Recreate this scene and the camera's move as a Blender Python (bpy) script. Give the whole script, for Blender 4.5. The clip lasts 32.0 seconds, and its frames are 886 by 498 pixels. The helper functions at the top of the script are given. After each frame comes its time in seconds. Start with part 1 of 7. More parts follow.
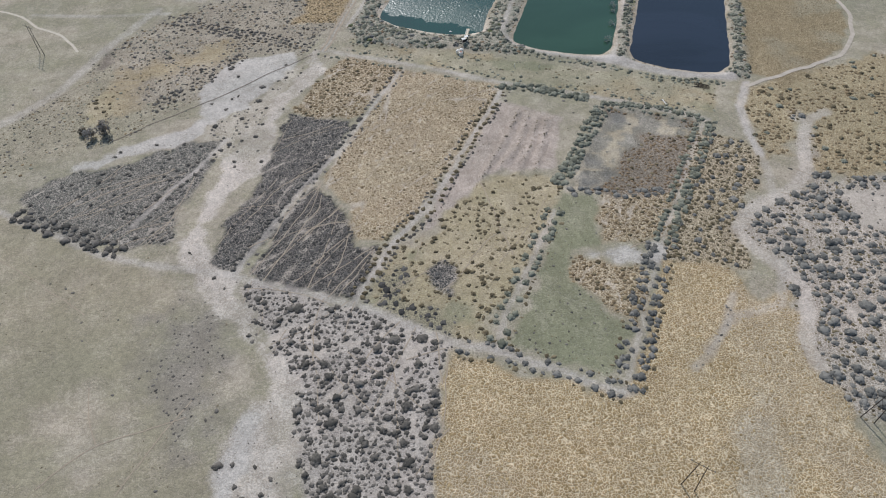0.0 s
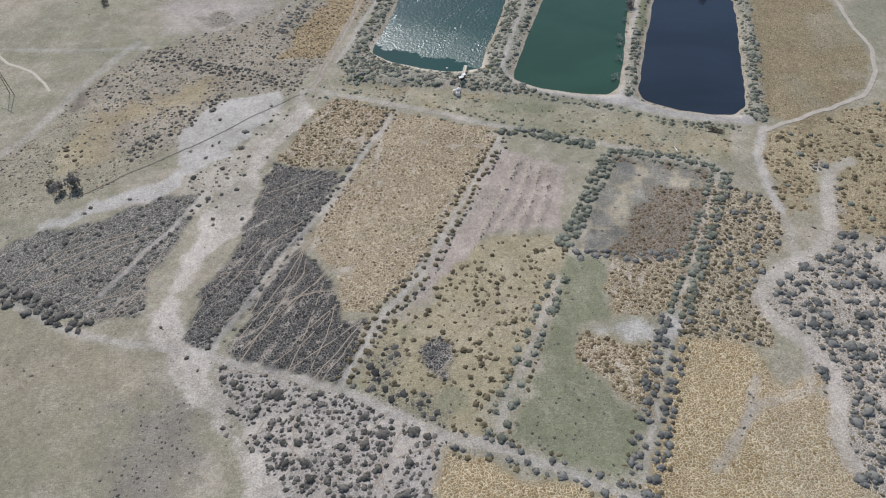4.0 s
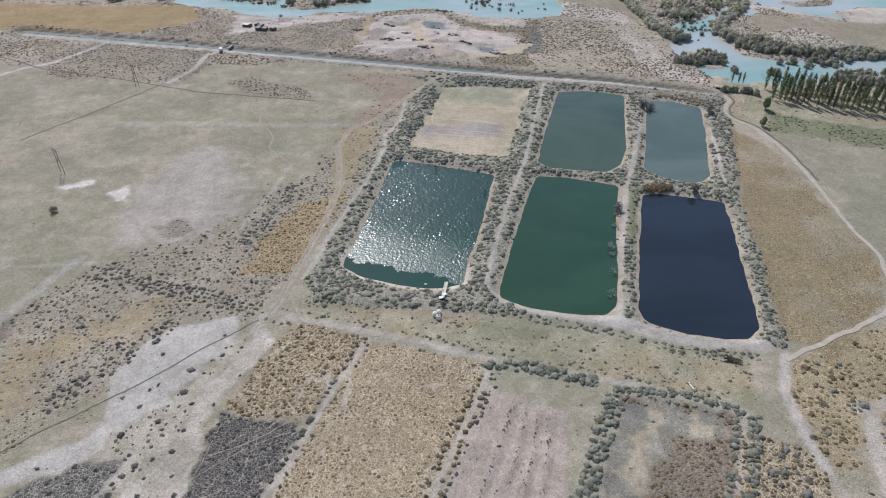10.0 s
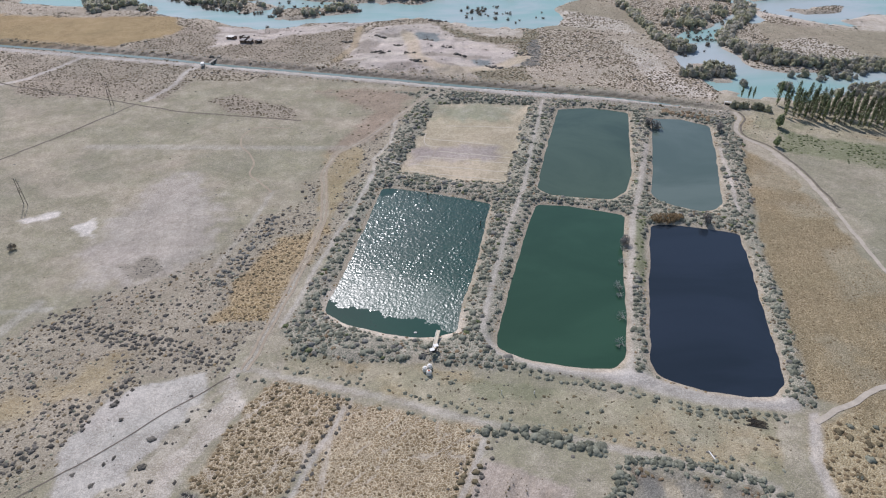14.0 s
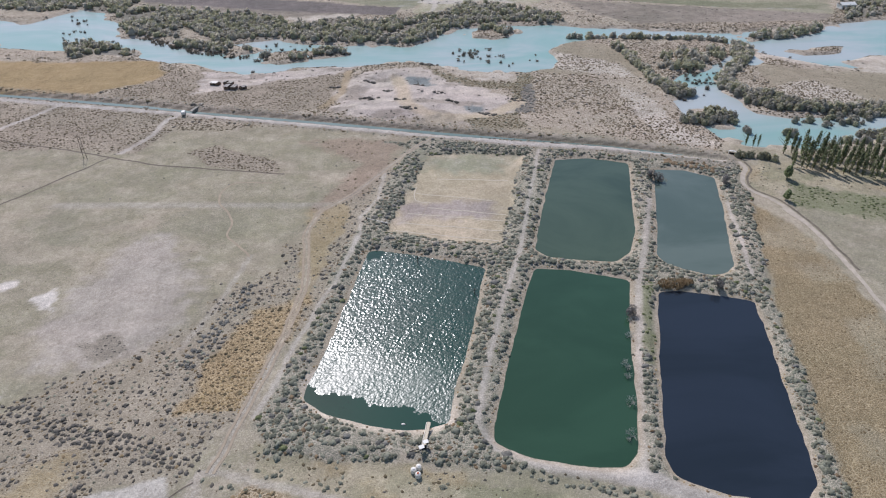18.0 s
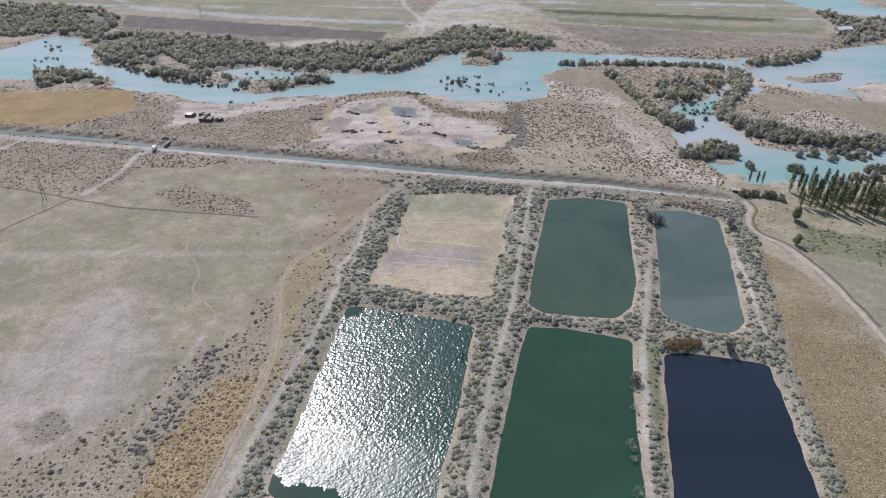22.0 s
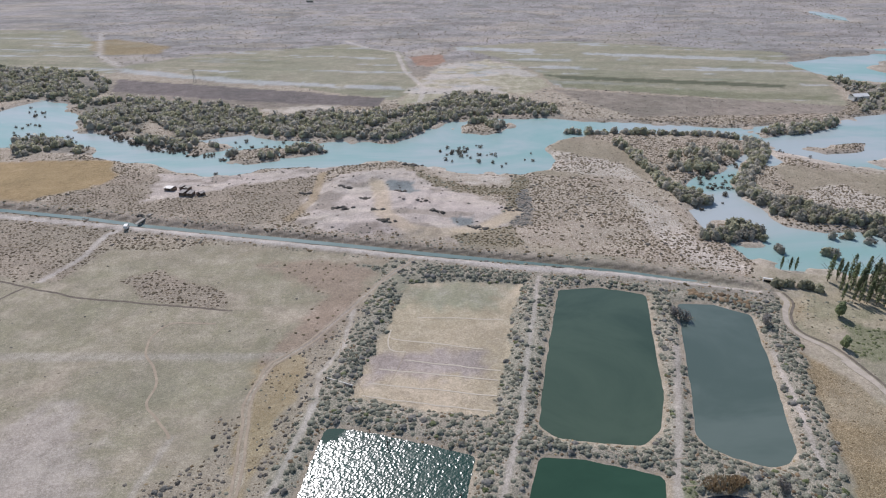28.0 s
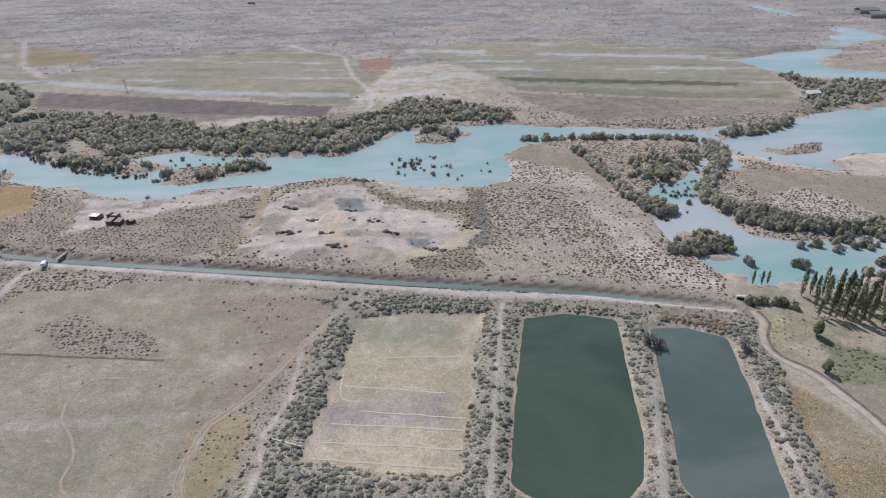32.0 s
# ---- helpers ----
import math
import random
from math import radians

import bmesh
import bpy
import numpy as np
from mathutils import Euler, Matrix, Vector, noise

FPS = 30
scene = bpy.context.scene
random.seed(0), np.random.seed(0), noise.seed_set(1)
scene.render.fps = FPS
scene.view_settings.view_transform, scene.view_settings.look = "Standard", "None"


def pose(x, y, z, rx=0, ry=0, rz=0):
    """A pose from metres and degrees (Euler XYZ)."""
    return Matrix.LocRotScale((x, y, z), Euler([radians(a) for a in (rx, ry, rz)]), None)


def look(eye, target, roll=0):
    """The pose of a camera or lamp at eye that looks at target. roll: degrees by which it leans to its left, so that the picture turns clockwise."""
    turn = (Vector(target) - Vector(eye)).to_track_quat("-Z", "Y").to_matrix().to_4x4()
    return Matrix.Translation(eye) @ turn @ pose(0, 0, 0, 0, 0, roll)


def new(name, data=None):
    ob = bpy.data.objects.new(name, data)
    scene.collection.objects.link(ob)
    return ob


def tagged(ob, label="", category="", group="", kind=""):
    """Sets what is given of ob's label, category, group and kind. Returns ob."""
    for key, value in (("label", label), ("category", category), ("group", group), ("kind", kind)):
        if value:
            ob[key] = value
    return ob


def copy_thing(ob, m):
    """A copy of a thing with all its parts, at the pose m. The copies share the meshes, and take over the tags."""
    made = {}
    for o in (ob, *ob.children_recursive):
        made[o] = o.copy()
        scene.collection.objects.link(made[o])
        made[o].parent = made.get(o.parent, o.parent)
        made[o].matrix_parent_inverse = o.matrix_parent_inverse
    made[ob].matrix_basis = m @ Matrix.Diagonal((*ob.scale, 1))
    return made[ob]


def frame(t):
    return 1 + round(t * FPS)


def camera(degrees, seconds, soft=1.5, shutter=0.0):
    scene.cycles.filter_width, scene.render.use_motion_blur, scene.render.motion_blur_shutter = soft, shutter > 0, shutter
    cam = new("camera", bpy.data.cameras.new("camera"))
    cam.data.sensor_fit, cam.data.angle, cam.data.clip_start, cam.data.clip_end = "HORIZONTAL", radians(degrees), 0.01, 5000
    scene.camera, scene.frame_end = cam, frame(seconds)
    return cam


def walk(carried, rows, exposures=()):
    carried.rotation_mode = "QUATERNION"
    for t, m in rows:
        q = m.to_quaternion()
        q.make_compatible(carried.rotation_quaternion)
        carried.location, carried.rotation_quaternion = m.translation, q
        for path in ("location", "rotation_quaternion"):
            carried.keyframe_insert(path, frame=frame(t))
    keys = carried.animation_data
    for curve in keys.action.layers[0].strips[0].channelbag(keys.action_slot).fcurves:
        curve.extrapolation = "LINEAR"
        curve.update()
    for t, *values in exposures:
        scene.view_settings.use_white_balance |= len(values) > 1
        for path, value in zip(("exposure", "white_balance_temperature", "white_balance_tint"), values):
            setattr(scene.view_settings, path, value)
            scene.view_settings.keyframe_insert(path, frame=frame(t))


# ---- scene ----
cam = camera(68.66, 32.0, soft=1.15)
PATH = [
    (0, -1.01, -72.66, 119.23, 41.153, 0.557, 2.037),
    (0.5, -1.00, -69.97, 119.40, 41.205, 0.543, 2.031),
    (1, -1.02, -67.25, 119.57, 41.264, 0.538, 2.015),
    (1.5, -0.96, -64.64, 119.66, 41.350, 0.516, 2.033),
    (2, -0.89, -62.13, 119.75, 41.408, 0.528, 2.020),
    (2.5, -0.68, -59.49, 119.83, 41.508, 0.580, 2.031),
    (3, -0.47, -56.81, 119.99, 41.543, 0.634, 2.044),
    (3.5, -0.21, -54.35, 120.04, 41.483, 0.638, 2.112),
    (5.5, -1.97, -39.90, 121.57, 38.906, 0.336, 1.536),
    (6, -2.02, -37.20, 121.44, 40.951, 0.276, 1.564),
    (6.5, -2.17, -34.46, 121.37, 42.936, 0.186, 1.533),
    (7, -2.20, -31.78, 121.30, 44.750, 0.128, 1.561),
    (7.5, -2.16, -29.06, 121.27, 46.445, 0.517, 0.692),
    (8, -2.18, -26.43, 121.14, 48.150, 0.488, 0.271),
    (8.5, -1.98, -23.72, 121.06, 49.830, 0.140, 0.219),
    (9, -1.96, -21.06, 121.13, 51.441, 0.035, 0.107),
    (9.5, -1.71, -18.47, 121.03, 53.025, 0.025, 0.060),
    (10, -1.60, -15.85, 120.83, 53.677, -0.032, 0.093),
    (10.5, -1.31, -13.34, 120.64, 53.746, 0.037, 0.068),
    (11, -0.74, -10.40, 120.26, 53.718, 0.206, 0.035),
    (11.5, -0.49, -7.82, 120.17, 53.748, 0.256, 0.021),
    (12, -0.47, -5.25, 120.28, 53.701, 0.208, -0.004),
    (12.5, -0.22, -2.52, 120.11, 53.719, 0.191, -0.065),
    (13, 0.00, 0.00, 120.00, 53.748, 0.211, -0.154),
    (13.5, 0.20, 2.52, 119.87, 53.782, 0.191, -0.175),
    (15.5, 0.94, 12.11, 121.05, 53.615, 0.142, -0.318),
    (16, 1.07, 14.90, 121.13, 54.432, 0.131, -0.323),
    (16.5, 1.28, 17.47, 121.06, 56.009, 0.112, -0.278),
    (17, 1.42, 19.95, 120.94, 56.265, 0.087, -0.250),
    (17.5, 1.57, 22.57, 120.95, 56.267, 0.065, -0.229),
    (18, 1.74, 25.20, 120.90, 56.260, 0.285, -0.831),
    (18.5, 2.01, 27.88, 120.84, 56.279, 0.497, -1.467),
    (19, 2.12, 30.42, 120.86, 56.279, 0.147, -1.693),
    (19.5, 2.31, 33.06, 121.03, 56.301, 0.028, -1.755),
    (20, 2.39, 35.57, 121.03, 56.675, -0.016, -1.752),
    (20.5, 2.62, 38.01, 120.91, 57.127, -0.048, -1.693),
    (21.5, 4.11, 44.01, 121.35, 57.604, 0.164, -1.579),
    (22, 4.22, 46.67, 121.40, 57.570, 0.137, -1.582),
    (22.5, 4.55, 49.27, 121.35, 58.034, 0.123, -1.517),
    (23, 4.84, 51.94, 121.43, 59.341, 0.132, -1.483),
    (23.5, 5.08, 54.69, 121.36, 60.927, 0.106, -1.448),
    (24, 5.26, 57.08, 121.18, 61.479, 0.124, -1.435),
    (24.5, 5.43, 59.59, 121.21, 61.458, 0.079, -1.430),
    (26.5, 5.93, 69.79, 119.78, 61.882, 0.037, -1.425),
    (27, 6.26, 72.28, 119.71, 62.057, 0.086, -1.385),
    (27.5, 6.44, 75.08, 119.66, 62.182, 0.069, -1.367),
    (28, 6.67, 77.37, 119.74, 62.259, 0.076, -1.350),
    (28.5, 6.93, 80.07, 119.85, 62.205, 0.067, -1.340),
    (29, 7.23, 82.69, 119.84, 62.201, 0.071, -1.317),
    (29.5, 7.45, 85.25, 119.74, 62.200, 0.073, -1.282),
    (30, 7.68, 87.87, 119.82, 62.158, 0.030, -1.297),
    (30.5, 7.92, 90.33, 119.96, 62.153, 0.068, -1.301),
    (31, 8.03, 93.01, 120.20, 62.104, 0.915, -3.132),
    (31.5, 8.22, 95.73, 120.43, 62.066, 2.009, -5.611),
    (32, 8.57, 98.50, 120.46, 62.005, 0.297, -5.667),
]
walk(cam, [(t, pose(x, y, z, rx, ry, rz)) for t, x, y, z, rx, ry, rz in PATH], exposures=[(0.0, 0.09, 6250, 8), (8.0, 0.16, 6180, 9), (16.0, 0.19, 6260, 13), (23.0, 0.14, 6280, 13), (32.0, 0.12, 6330, 13)])

# ---- sky and sun ----
SUN_ELEVATION, SUN_AZIMUTH = 47.0, -21.5  # degrees; azimuth from +y towards +x
world = bpy.data.worlds.new("sky")
scene.world = world
world.use_nodes = True
wn = world.node_tree.nodes
sky = wn.new("ShaderNodeTexSky")
sky.sky_type, sky.sun_disc = "NISHITA", False
sky.sun_elevation, sky.sun_rotation = radians(SUN_ELEVATION), radians(SUN_AZIMUTH)
sky.dust_density = 0.6
world.node_tree.links.new(sky.outputs[0], wn["Background"].inputs[0])
wn["Background"].inputs[1].default_value = 0.095
sun = new("sun", bpy.data.lights.new("sun", "SUN"))
sun.data.energy, sun.data.angle, sun.data.color = 3.3, radians(0.53), (1.0, 0.952, 0.935)
toward_sun = Vector((math.sin(radians(SUN_AZIMUTH)) * math.cos(radians(SUN_ELEVATION)),
                     math.cos(radians(SUN_AZIMUTH)) * math.cos(radians(SUN_ELEVATION)), math.sin(radians(SUN_ELEVATION))))
sun.matrix_world = look(toward_sun * 300, (0, 0, 0))


# ---- materials ----
def rgb(r, g, b):
    """A surface colour from its 0 to 255 tone."""
    return tuple((v / 12.92 if v <= 0.04045 else ((v + 0.055) / 1.055) ** 2.4) for v in (r / 255, g / 255, b / 255))


def earth(r, g, b):
    """The same with less saturation; part of the dulling is haze put into the colour."""
    mean = (r + g + b) / 3
    return rgb(*(mean + (v - mean) * k for v, k in ((r, 0.68), (g, 0.78), (b, 0.63))))


class Nodes:
    """Short hand for a node material."""

    def __init__(self, name, roughness=0.9, specular=0.2):
        self.mat = bpy.data.materials.new(name)
        self.mat.use_nodes = True
        self.tree = self.mat.node_tree
        self.bsdf = self.tree.nodes["Principled BSDF"]
        self.bsdf.inputs["Roughness"].default_value = roughness
        self.bsdf.inputs["Specular IOR Level"].default_value = specular
        self.place = self.tree.nodes.new("ShaderNodeNewGeometry").outputs["Position"]

    def put(self, node, socket, value):
        if isinstance(value, bpy.types.NodeSocket):
            self.tree.links.new(value, node.inputs[socket])
        else:
            node.inputs[socket].default_value = value

    def noise(self, scale, detail=4.0, rough=0.6, vector=None, distort=0.0):
        n = self.tree.nodes.new("ShaderNodeTexNoise")
        self.put(n, "Vector", vector or self.place)
        for key, value in (("Scale", scale), ("Detail", detail), ("Roughness", rough), ("Distortion", distort)):
            n.inputs[key].default_value = value
        return n.outputs["Fac"]

    def cells(self, scale, feature="DISTANCE_TO_EDGE", vector=None, randomness=1.0):
        n = self.tree.nodes.new("ShaderNodeTexVoronoi")
        n.feature = feature
        self.put(n, "Vector", vector or self.place)
        n.inputs["Scale"].default_value, n.inputs["Randomness"].default_value = scale, randomness
        return n.outputs["Distance"]

    def math(self, op, a, b=0.0, c=0.0):
        n = self.tree.nodes.new("ShaderNodeMath")
        n.operation = op
        for k, v in enumerate((a, b, c)):
            self.put(n, k, v)
        return n.outputs[0]

    def ramp(self, value, lo, hi, a=0.0, b=1.0):
        n = self.tree.nodes.new("ShaderNodeMapRange")
        n.interpolation_type = "SMOOTHSTEP"
        for k, v in enumerate((value, lo, hi, a, b)):
            self.put(n, k, v)
        return n.outputs[0]

    def mix(self, fac, a, b, kind="MIX"):
        n = self.tree.nodes.new("ShaderNodeMix")
        n.data_type, n.blend_type = "RGBA", kind
        for key, v in (("Factor", fac), ("A", a), ("B", b)):
            sock = [s for s in n.inputs if s.name == key and (s.type == "VALUE" if key == "Factor" else s.type == "RGBA")][0]
            if isinstance(v, bpy.types.NodeSocket):
                self.tree.links.new(v, sock)
            else:
                sock.default_value = v if key == "Factor" else (*v[:3], 1.0)
        return [s for s in n.outputs if s.type == "RGBA"][0]

    def attribute(self, name, output="Color"):
        n = self.tree.nodes.new("ShaderNodeAttribute")
        n.attribute_name = name
        return n.outputs[output]

    def shade(self, colour, amount):
        """colour times a grey value."""
        n = self.tree.nodes.new("ShaderNodeVectorMath")
        n.operation = "SCALE"
        self.put(n, 0, colour if isinstance(colour, bpy.types.NodeSocket) else colour[:3])
        self.put(n, "Scale", amount)
        return n.outputs[0]

    def bump(self, height, strength=0.5, distance=0.1):
        n = self.tree.nodes.new("ShaderNodeBump")
        n.inputs["Strength"].default_value, n.inputs["Distance"].default_value = strength, distance
        self.put(n, "Height", height)
        self.put(self.bsdf, "Normal", n.outputs[0])

    def translucent(self, colour, share):
        """Lets a share of the light through, as thin leaves do."""
        glow, both = self.tree.nodes.new("ShaderNodeBsdfTranslucent"), self.tree.nodes.new("ShaderNodeMixShader")
        self.put(glow, "Color", colour)
        both.inputs[0].default_value = share
        self.tree.links.new(self.bsdf.outputs[0], both.inputs[1])
        self.tree.links.new(glow.outputs[0], both.inputs[2])
        self.tree.links.new(both.outputs[0], self.tree.nodes["Material Output"].inputs["Surface"])

    def done(self, colour):
        self.put(self.bsdf, "Base Color", colour if isinstance(colour, bpy.types.NodeSocket) else (*colour[:3], 1.0))
        return self.mat


def ground_material():
    n = Nodes("soil_and_grass", 0.95, 0.1)
    soil, veg = n.attribute("soil"), n.attribute("veg")
    cover, grain = n.attribute("cover", "Fac"), n.attribute("grain", "Fac")
    wob = n.tree.nodes.new("ShaderNodeVectorMath")
    wob.operation = "MULTIPLY_ADD"
    wn_ = n.tree.nodes.new("ShaderNodeTexNoise")
    wn_.inputs["Scale"].default_value = 0.35
    n.put(wn_, "Vector", n.place)
    n.put(wob, 0, wn_.outputs["Color"])
    wob.inputs[1].default_value = (2.2, 2.2, 0.0)
    n.put(wob, 2, n.place)
    warped = wob.outputs[0]
    # trails that part the tussocks, broken by bare spots
    gaps = n.cells(1.75, vector=warped)
    tuft = n.math("MULTIPLY", n.ramp(gaps, 0.03, 0.15), n.ramp(n.noise(0.7, 3), 0.26, 0.42, 0.3, 1.0))
    fine = n.noise(2.4, 4, 0.65)
    broad = n.noise(0.16, 5, 0.62)
    field = n.math("ADD", n.math("MULTIPLY", fine, 0.6), n.math("MULTIPLY", broad, 0.4))
    limit = n.math("SUBTRACT", 0.72, n.math("MULTIPLY", cover, 0.44))
    grass = n.ramp(n.math("SUBTRACT", field, limit), -0.07, 0.07)
    plant = n.math("ADD", n.math("MULTIPLY", grass, n.math("SUBTRACT", 1.0, grain)),
                   n.math("MULTIPLY", n.math("MULTIPLY", tuft, n.ramp(n.math("SUBTRACT", field, limit), -0.2, 0.0)), grain))
    colour = n.mix(plant, soil, veg)
    grit = n.ramp(n.noise(4.2, 3, 0.75), 0.34, 0.66, 0.82, 1.18)
    patch = n.ramp(n.noise(0.06, 8, 0.68), 0.25, 0.75, 0.87, 1.11)
    clod = n.ramp(n.noise(1.1, 4, 0.75), 0.34, 0.66, 0.88, 1.12)
    mottle = n.ramp(n.noise(0.3, 6, 0.8), 0.34, 0.66, 0.925, 1.075)
    colour = n.shade(n.shade(n.shade(n.shade(colour, grit), patch), clod), mottle)
    mound = n.math("MULTIPLY", n.math("MULTIPLY", n.ramp(gaps, 0.0, 0.4), plant), grain)
    n.bump(n.math("ADD", n.math("MULTIPLY", mound, 0.45), n.math("ADD", n.math("MULTIPLY", plant, 0.5), n.math("MULTIPLY", n.noise(5.0, 3), 0.4))), 0.6, 0.22)
    return n.done(colour)


def plant_material(name, dark, light, scale=1.6, sheen=0.15):
    n = Nodes(name, 0.8, sheen)
    spread = n.tree.nodes.new("ShaderNodeNewGeometry").outputs["Random Per Island"]
    tone = n.math("ADD", n.math("MULTIPLY", n.noise(scale, 4, 0.7), 0.65), n.math("MULTIPLY", spread, 0.35))
    colour = n.mix(n.ramp(tone, 0.3, 0.7), dark, light)
    n.bump(n.noise(scale * 3.5, 3, 0.7), 0.6, 0.12)
    n.translucent(colour, 0.15)
    return n.done(colour)


def leaf_material(name, dark, light):
    """Leaves and twigs, which let some light through."""
    n = Nodes(name, 0.65, 0.25)
    spread = n.tree.nodes.new("ShaderNodeNewGeometry").outputs["Random Per Island"]
    own = n.tree.nodes.new("ShaderNodeObjectInfo").outputs["Random"]
    colour = n.shade(n.mix(spread, dark, light), n.ramp(own, 0.0, 1.0, 0.8, 1.2))
    n.translucent(colour, 0.5)
    return n.done(colour)


def plain_material(name, colour, roughness=0.7, spread=0.12, scale=3.0, metal=0.0, specular=0.3):
    n = Nodes(name, roughness, specular)
    n.bsdf.inputs["Metallic"].default_value = metal
    tone = n.math("MULTIPLY", n.ramp(n.noise(scale, 5, 0.65), 0.25, 0.75, 1 - spread, 1 + spread), n.ramp(n.noise(scale * 9, 2), 0.2, 0.8, 1 - spread * 0.6, 1 + spread * 0.6))
    n.bump(n.noise(scale * 6, 3), 0.25, 0.02)
    return n.done(n.shade(colour, tone))


def water_material(name, deep, shallow, ripple, roughness, scale=0.9, patch=0.03, ior=1.4, detail=5.0, wind=False):
    """wind: the mesh itself carries waves, and tells where they ruffle the surface."""
    n = Nodes(name, roughness, 0.5)
    n.bsdf.inputs["IOR"].default_value = ior
    stretch = n.tree.nodes.new("ShaderNodeMapping")
    stretch.inputs["Scale"].default_value, stretch.inputs["Rotation"].default_value = (0.55, 1.0, 1.0), (0, 0, radians(24))
    n.put(stretch, "Vector", n.place)
    tone = n.ramp(n.noise(patch, 5, 0.6, stretch.outputs[0], 0.8), 0.36, 0.64)
    waves = n.math("ADD", n.noise(scale, detail, 0.62, stretch.outputs[0]), n.math("MULTIPLY", n.noise(scale * 2.7, min(detail, 3.0), 0.6, stretch.outputs[0]), 0.3))
    if wind:
        n.put(n.bsdf, "Roughness", n.ramp(n.attribute("wind", "Fac"), 0.0, 1.0, 0.025, roughness))
    else:
        n.bump(waves, 1.0, ripple)
    return n.done(n.mix(tone, deep, shallow))


# ---- plan: outlines and lines, metres ----
P1 = [(-20.9, 205.8), (-14.6, 205.0), (1.1, 200.6), (17.3, 194.9), (15.2, 184.5), (12.0, 167.0), (8.5, 151.8), (5.8, 142.7), (4.2, 131.3), (-0.6, 129.4), (-7.7, 128.9), (-17.8, 131.5), (-26.9, 134.6), (-32.2, 139.2), (-31.8, 143.5), (-28.5, 159.5), (-24.4, 184.8)]
P2 = [(32.7, 194.1), (44.3, 193.3), (62.0, 187.2), (56.4, 166.7), (51.8, 142.3), (47.4, 122.5), (43.8, 117.7), (33.1, 117.9), (21.3, 121.0), (14.8, 124.6), (14.5, 128.4), (18.6, 144.8), (26.1, 172.5)]
P3 = [(68.7, 181.5), (76.5, 181.5), (86.5, 179.3), (96.0, 176.2), (93.3, 158.5), (88.5, 135.7), (85.4, 120.5), (83.9, 112.8), (79.5, 108.4), (72.3, 108.2), (61.7, 110.9), (53.7, 114.7), (52.9, 119.8), (58.3, 142.3)]
P5 = [(52, 273), (67, 274), (82, 269), (79, 255), (74, 231), (71.2, 216.2), (66.1, 203.1), (59.9, 197.3), (48.8, 198.5), (38.4, 200.8), (34.3, 205.0), (37.8, 219.4), (44, 244)]
P6 = [(91, 263), (103, 262), (113, 255), (108, 233), (101.7, 210.8), (97.5, 194.4), (93.8, 190.5), (89.0, 189.2), (80.8, 192.6), (75.5, 196.9), (74.4, 200.9), (78.9, 216.0), (84, 237)]
DRY = [(-2, 280), (19, 280), (39, 277), (32, 245), (23.1, 208.8), (6.3, 211.3), (-15.9, 217.7), (-9, 246)]
DIKE = [(-8, 297), (58, 290), (127, 274), (120, 236), (103.4, 183.7), (91.4, 118.7), (86.5, 105.8), (78.9, 105.8), (46.7, 113.1), (10.3, 118.9), (-18.2, 120.6), (-37.6, 122.5), (-42.6, 131.7), (-35.5, 162.1), (-27.1, 212.6)]
GRASS_BL = [(-228.6, 80.5), (-121.2, 41.2), (-101.6, 33.8), (-82.6, 25.0), (-69.7, 19.3), (-63.8, 12.9), (-67.9, 9.7), (-66.9, 0.8), (-60.5, -9.9), (-53.7, -20.6), (-46.0, -24.8), (-42.0, -37.9), (-128.8, -44.5)]
GREY_PATCH = [(-67.9, 9.7), (-52.1, 13.3), (-50.9, -1.6), (-46.9, -16.9), (-51.2, -21.7), (-60.5, -9.9)]
WASH1 = [(-52.8, 119.5), (-45.1, 108.4), (-47.4, 100.7), (-52.9, 92.0), (-56.0, 86.4), (-57.2, 79.8), (-55.4, 67.5), (-54.8, 62.4), (-55.7, 58.4), (-58.0, 55.0), (-60.7, 53.9), (-63.3, 49.2), (-64.7, 43.5), (-66.0, 37.7), (-62.7, 28.8), (-60.2, 25.4), (-52.9, 21.9), (-54.7, 19.0), (-64.8, 21.9), (-68.7, 25.2), (-69.9, 32.1), (-68.6, 39.6), (-68.4, 46.4), (-68.1, 55.9), (-67.9, 63.7), (-64.2, 74.5), (-59.8, 80.2), (-59.1, 89.0), (-55.4, 100.5), (-51.9, 111.4)]
WASH2 = [(-58.1, 115.1), (-66.3, 114.3), (-78.2, 109.9), (-81.5, 103.0), (-83.4, 97.0), (-80.5, 85.8), (-78.3, 79.3), (-81.0, 76.1), (-86.5, 72.8), (-92.5, 69.0), (-98.0, 66.4), (-103.1, 61.2), (-110.5, 59.2), (-109.2, 57.0), (-102.0, 58.3), (-96.6, 62.5), (-91.4, 63.6), (-86.1, 66.7), (-79.1, 69.8), (-75.7, 74.8), (-70.9, 81.5), (-66.0, 88.9), (-62.4, 96.0), (-58.6, 103.5), (-55.3, 109.7)]
SCRUB_MID = [(-52.4, 19.8), (-25.0, 14.0), (-4.2, 5.5), (-4.9, -8.2), (-3.4, -20.2), (-4.8, -36.7), (-28.6, -37.5), (-33.4, -14.0), (-38.6, -2.6), (-44.9, 4.3), (-49.2, 11.8)]
BURN_A = [(-53.1, 83.1), (-34.2, 80.8), (-40.9, 55.0), (-49.8, 32.3), (-55.2, 23.1), (-60.0, 25.6), (-62.5, 37.7), (-57.7, 48.0), (-55.0, 63.9)]
